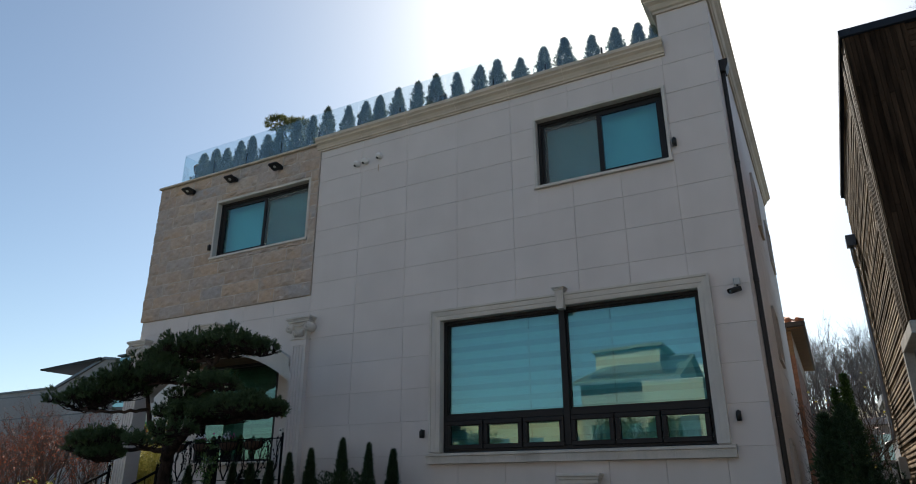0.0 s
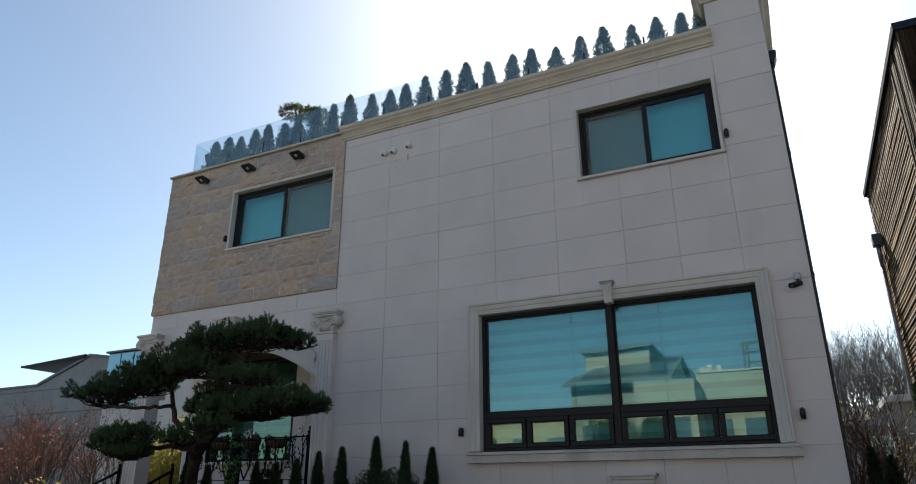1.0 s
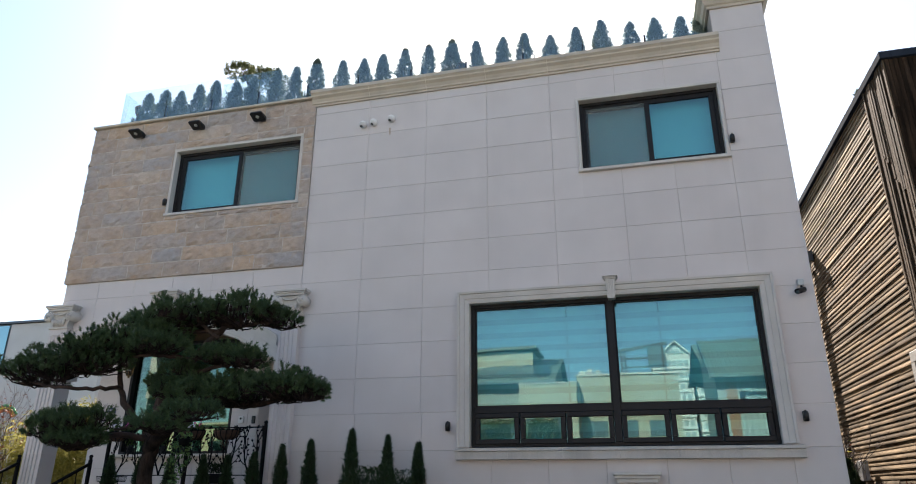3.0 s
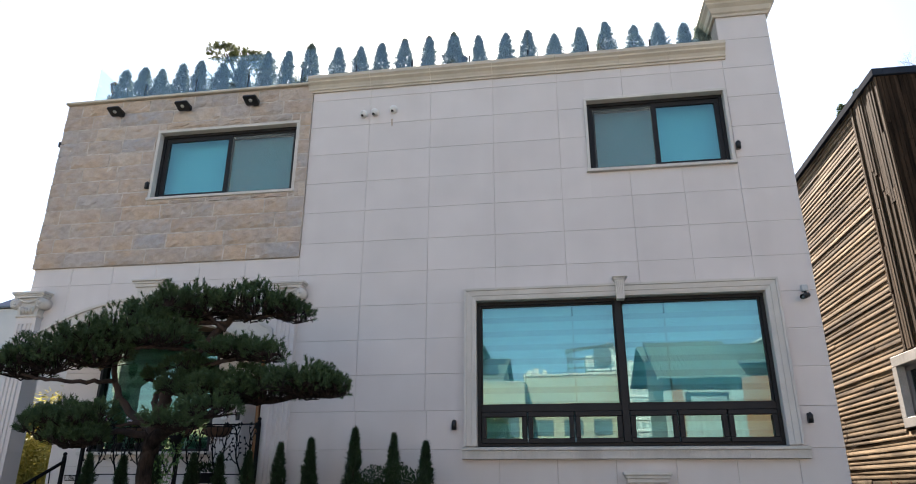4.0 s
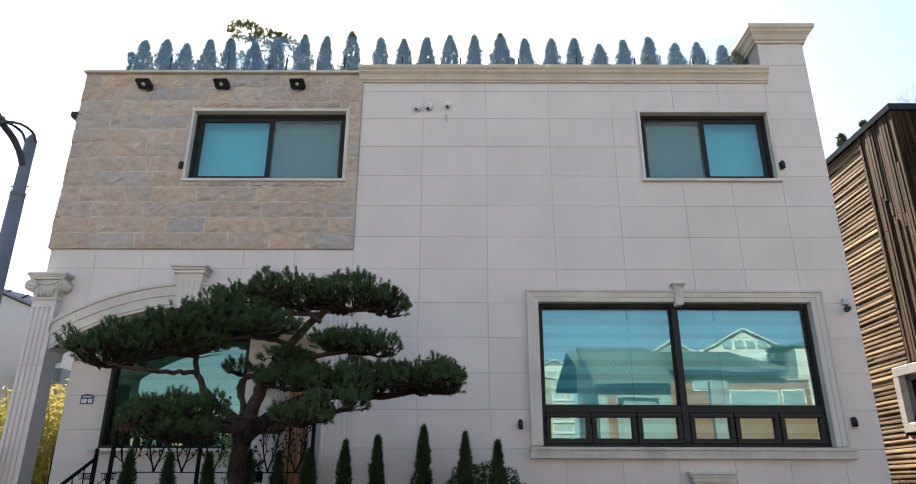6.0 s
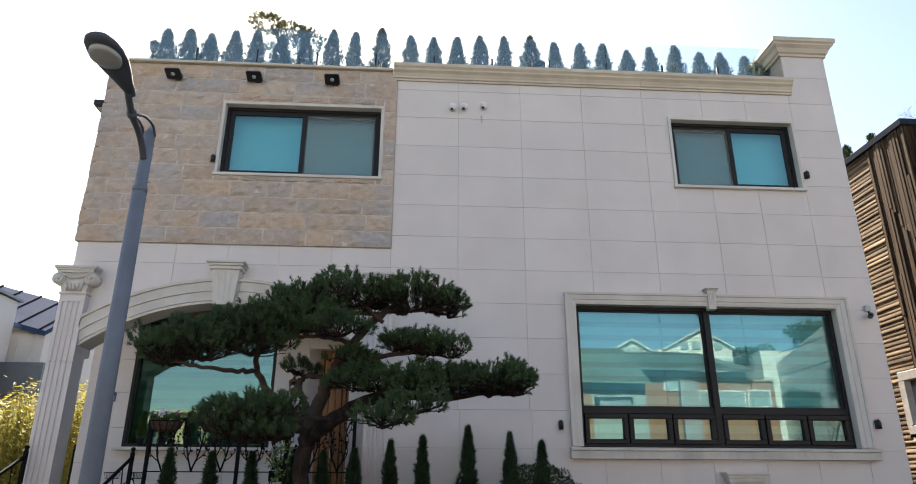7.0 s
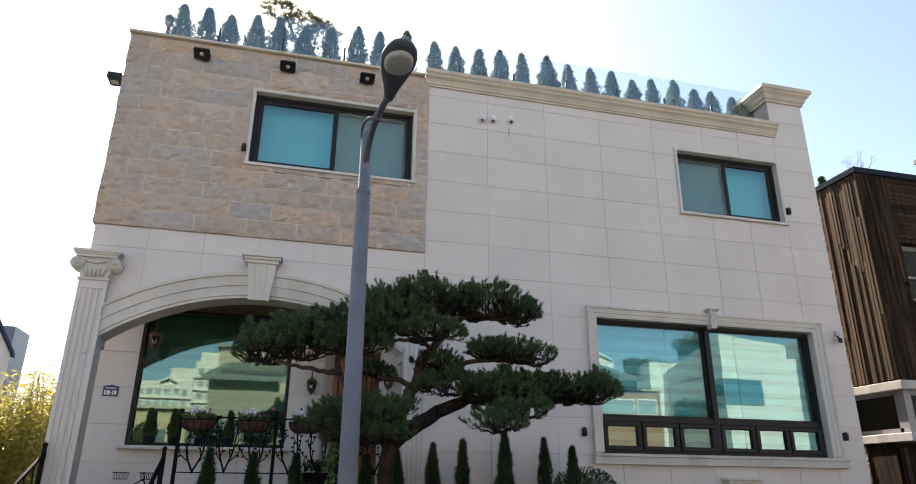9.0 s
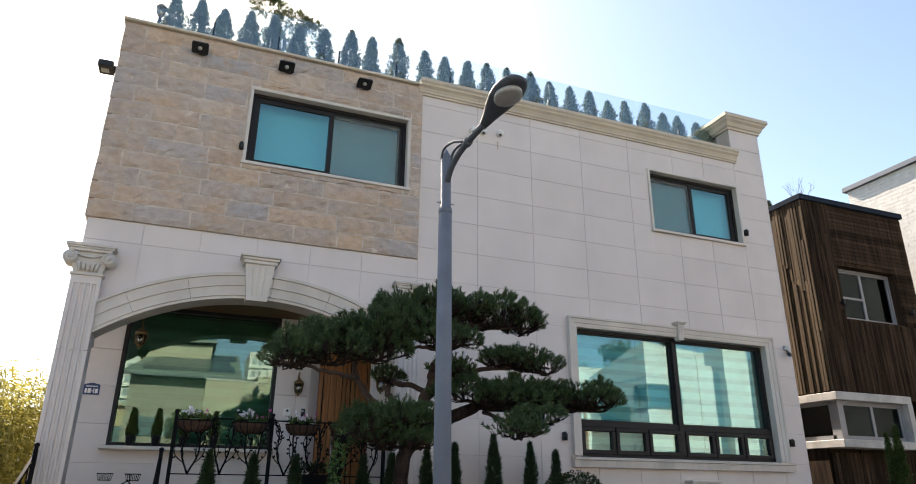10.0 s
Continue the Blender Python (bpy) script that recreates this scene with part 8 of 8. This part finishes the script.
for z in (2.6, 4.1, 5.6, 7.1, 8.6, 10.0):
    part("joint", Geo().box(MX - 0.02, 20.6, MY - 0.02, MY + 0.015, z, z + 0.03), M_GREYWALL, modern)
    part("joint", Geo().box(MX - 0.02, MX + 0.02, -23.9, MY - 0.02, z, z + 0.03), M_GREYWALL, modern)
w = part("corner_window", Geo().box(MX - 0.05, 18.5, -18.5, MY + 0.05, 6.65, 8.2), M_GREENROOF, modern, "green-tinted corner window")
part("pane", Geo().box(MX + 0.06, 18.4, MY + 0.04, MY + 0.07, 6.75, 8.1), M_TEAL_WIN, w)
part("pane", Geo().box(MX - 0.07, MX - 0.04, -18.4, MY - 0.06, 6.75, 8.1), M_TEAL_WIN, w)
windows_grid(modern, 16.6, 20.2, MY, 1.0, 5.2, 2, 1, 1.2, 2.0)


def far_apartments(x0, x1, y, h, peaks, label, seed, nx, nz):
    t = thing("apartment_block", ((x0 + x1) / 2, y, 0), label, "apartment block", "far apartment blocks")
    part("wall", Geo().box(x0, x1, y - 14, y, 0, h), M_APART, t)
    for a, b, z in peaks:
        for k in (-0.22, -0.07, 0.08, 0.23):
            part("window", Geo().box((a + b) / 2 + k * (b - a) - 0.05 * (b - a), (a + b) / 2 + k * (b - a) + 0.05 * (b - a), y - 0.3, y + 0.1, h + (z - h) * 0.06, h + (z - h) * 0.4), M_WINFAR, t)
        part("eave", Geo().prism([(a - 0.7, h - 0.1), ((a + b) / 2, z + 0.25), (b + 0.7, h - 0.1), (b + 0.1, h - 0.1), ((a + b) / 2, z - 0.1), (a - 0.1, h - 0.1)], "y", y - 14, y + 0.5), M_APART, t)
        part("gable", Geo().prism([(a, h), (b, h), ((a + b) / 2, z)], "y", y - 13.8, y - 0.2), M_APART, t)
    windows_grid(t, x0 + 0.4, x1 - 0.4, y, h * 0.3, h - 0.8, nx, nz, (x1 - x0) / nx * 0.58, (h * 0.7 - 1) / nz * 0.5, M_WINFAR)
    for j in range(nz):
        z = h * 0.3 + (h * 0.7 - 0.8) * j / nz
        part("slab_edge", Geo().box(x0 - 0.1, x1 + 0.1, y - 0.1, y + 0.35, z - 0.12, z + 0.22), M_APART, t)
    return t


far_apartments(1.6, 10.6, -150, 32.6, ((4.0, 10.4, 35.6),), "tall white apartment block with rows of windows", 1, 6, 8)
far_apartments(11.4, 21.2, -150, 31.2, ((14.5, 19.5, 32.4),), "tall white apartment block with rows of windows", 6, 6, 8)
far_apartments(32.0, 42.0, -120, 28.7, ((33.4, 41.6, 31.2),), "white apartment block with a gabled top", 2, 6, 5)
far_apartments(43.0, 61.5, -120, 29.3, ((44.5, 60.5, 33.6),), "white apartment block with a gabled top", 3, 9, 5)
far_apartments(-35.3, -25.7, -110, 19.5, ((-30.5, -29.0, 20.1),), "white apartment block with rows of balconies", 4, 6, 6)
pt = far_apartments(-25.6, -18.4, -110, 23.4, (), "white apartment tower with tall windows", 5, 4, 7)
part("roof_block", Geo().box(-29.7, -25.7, -118, -110.4, 19.4, 22.0), M_APART, pt)
part("roof_block", Geo().box(-25.0, -21.0, -118, -110.6, 23.4, 25.2), M_APART, pt)
low = thing("ochre_shops", (-32, -38, 0), "ochre row of low shop buildings across the street", "building")
part("wall", Geo().box(-46, -14.0, -48, -36, 0, 7.35), M_OCHRE, low)
part("roof", Geo().box(-46.3, -13.8, -48.3, -35.7, 7.35, 7.55), M_TAN, low)
windows_grid(low, -45, -14.5, -36, 1.4, 6.6, 10, 2, 1.6, 1.2)


def round_tree(at, h, r, seed, label):
    rng = random.Random(seed)
    t = thing("garden_tree", at, label, "tree", "trees across the street")
    g = Geo()
    bare_tree_geo(g, rng, at, h, 0.12, 5, 2, 0.5)
    part("trunk", g, M_BARK, t, fix=False)
    pts, dirs = [], []
    for c in range(14):
        cc = Vector((at[0] + rng.gauss(0, r * 0.45), at[1] + rng.gauss(0, r * 0.45), at[2] + h - r * 0.5 + rng.gauss(0, r * 0.22)))
        for _ in range(130):
            d = Vector((rng.gauss(0, 1), rng.gauss(0, 1), rng.gauss(0, 0.7))).normalized()
            pts.append(cc + d * r * 0.42 * rng.uniform(0.6, 1.0))
            dirs.append(d)
    vs, fs = leaf_quads(rng, pts, dirs, 0.22, 0.12)
    part("foliage", Geo().add(vs, fs), M_TREE_FAR, t, fix=False)


round_tree((15.4, -26.0, 0), 10.9, 1.1, 1, "round pine behind the white block")
round_tree((17.0, -21.6, 0), 11.4, 0.95, 2, "round pine beside the modern house")
round_tree((12.4, -15.6, 0), 6.35, 0.8, 3, "bushy garden tree across the street")
round_tree((-10.9, -20.0, 0), 5.5, 1.3, 7, "bushy garden tree across the street")
round_tree((-8.4, -20.3, 0), 5.3, 1.2, 8, "bushy garden tree across the street")
round_tree((-1.0, -14.0, 0), 3.4, 0.9, 5, "bushy garden tree across the street")
round_tree((-17.0, -15.0, 0), 4.6, 1.2, 6, "bushy garden tree across the street")
solo("garden_wall", Geo().box(-60, 60, -9.3, -9.0, 0, 1.7, 0.02), M_GREYWALL, (0, -9.0, 0), "low grey garden wall along the far side of the street", "wall", kind="structure")
solo("far_pavement", Geo().box(-120, 120, -6.4, -4.6, -0.1, 0.14, 0.02), M_PAVING, (0, -4.6, 0), "concrete pavement along the far side of the street", "pavement", kind="structure")


# ---- many alike pieces ----
timber_boards()
white_bricks()
wall_panels()
porch_panels()
stone_cladding()
east_side()
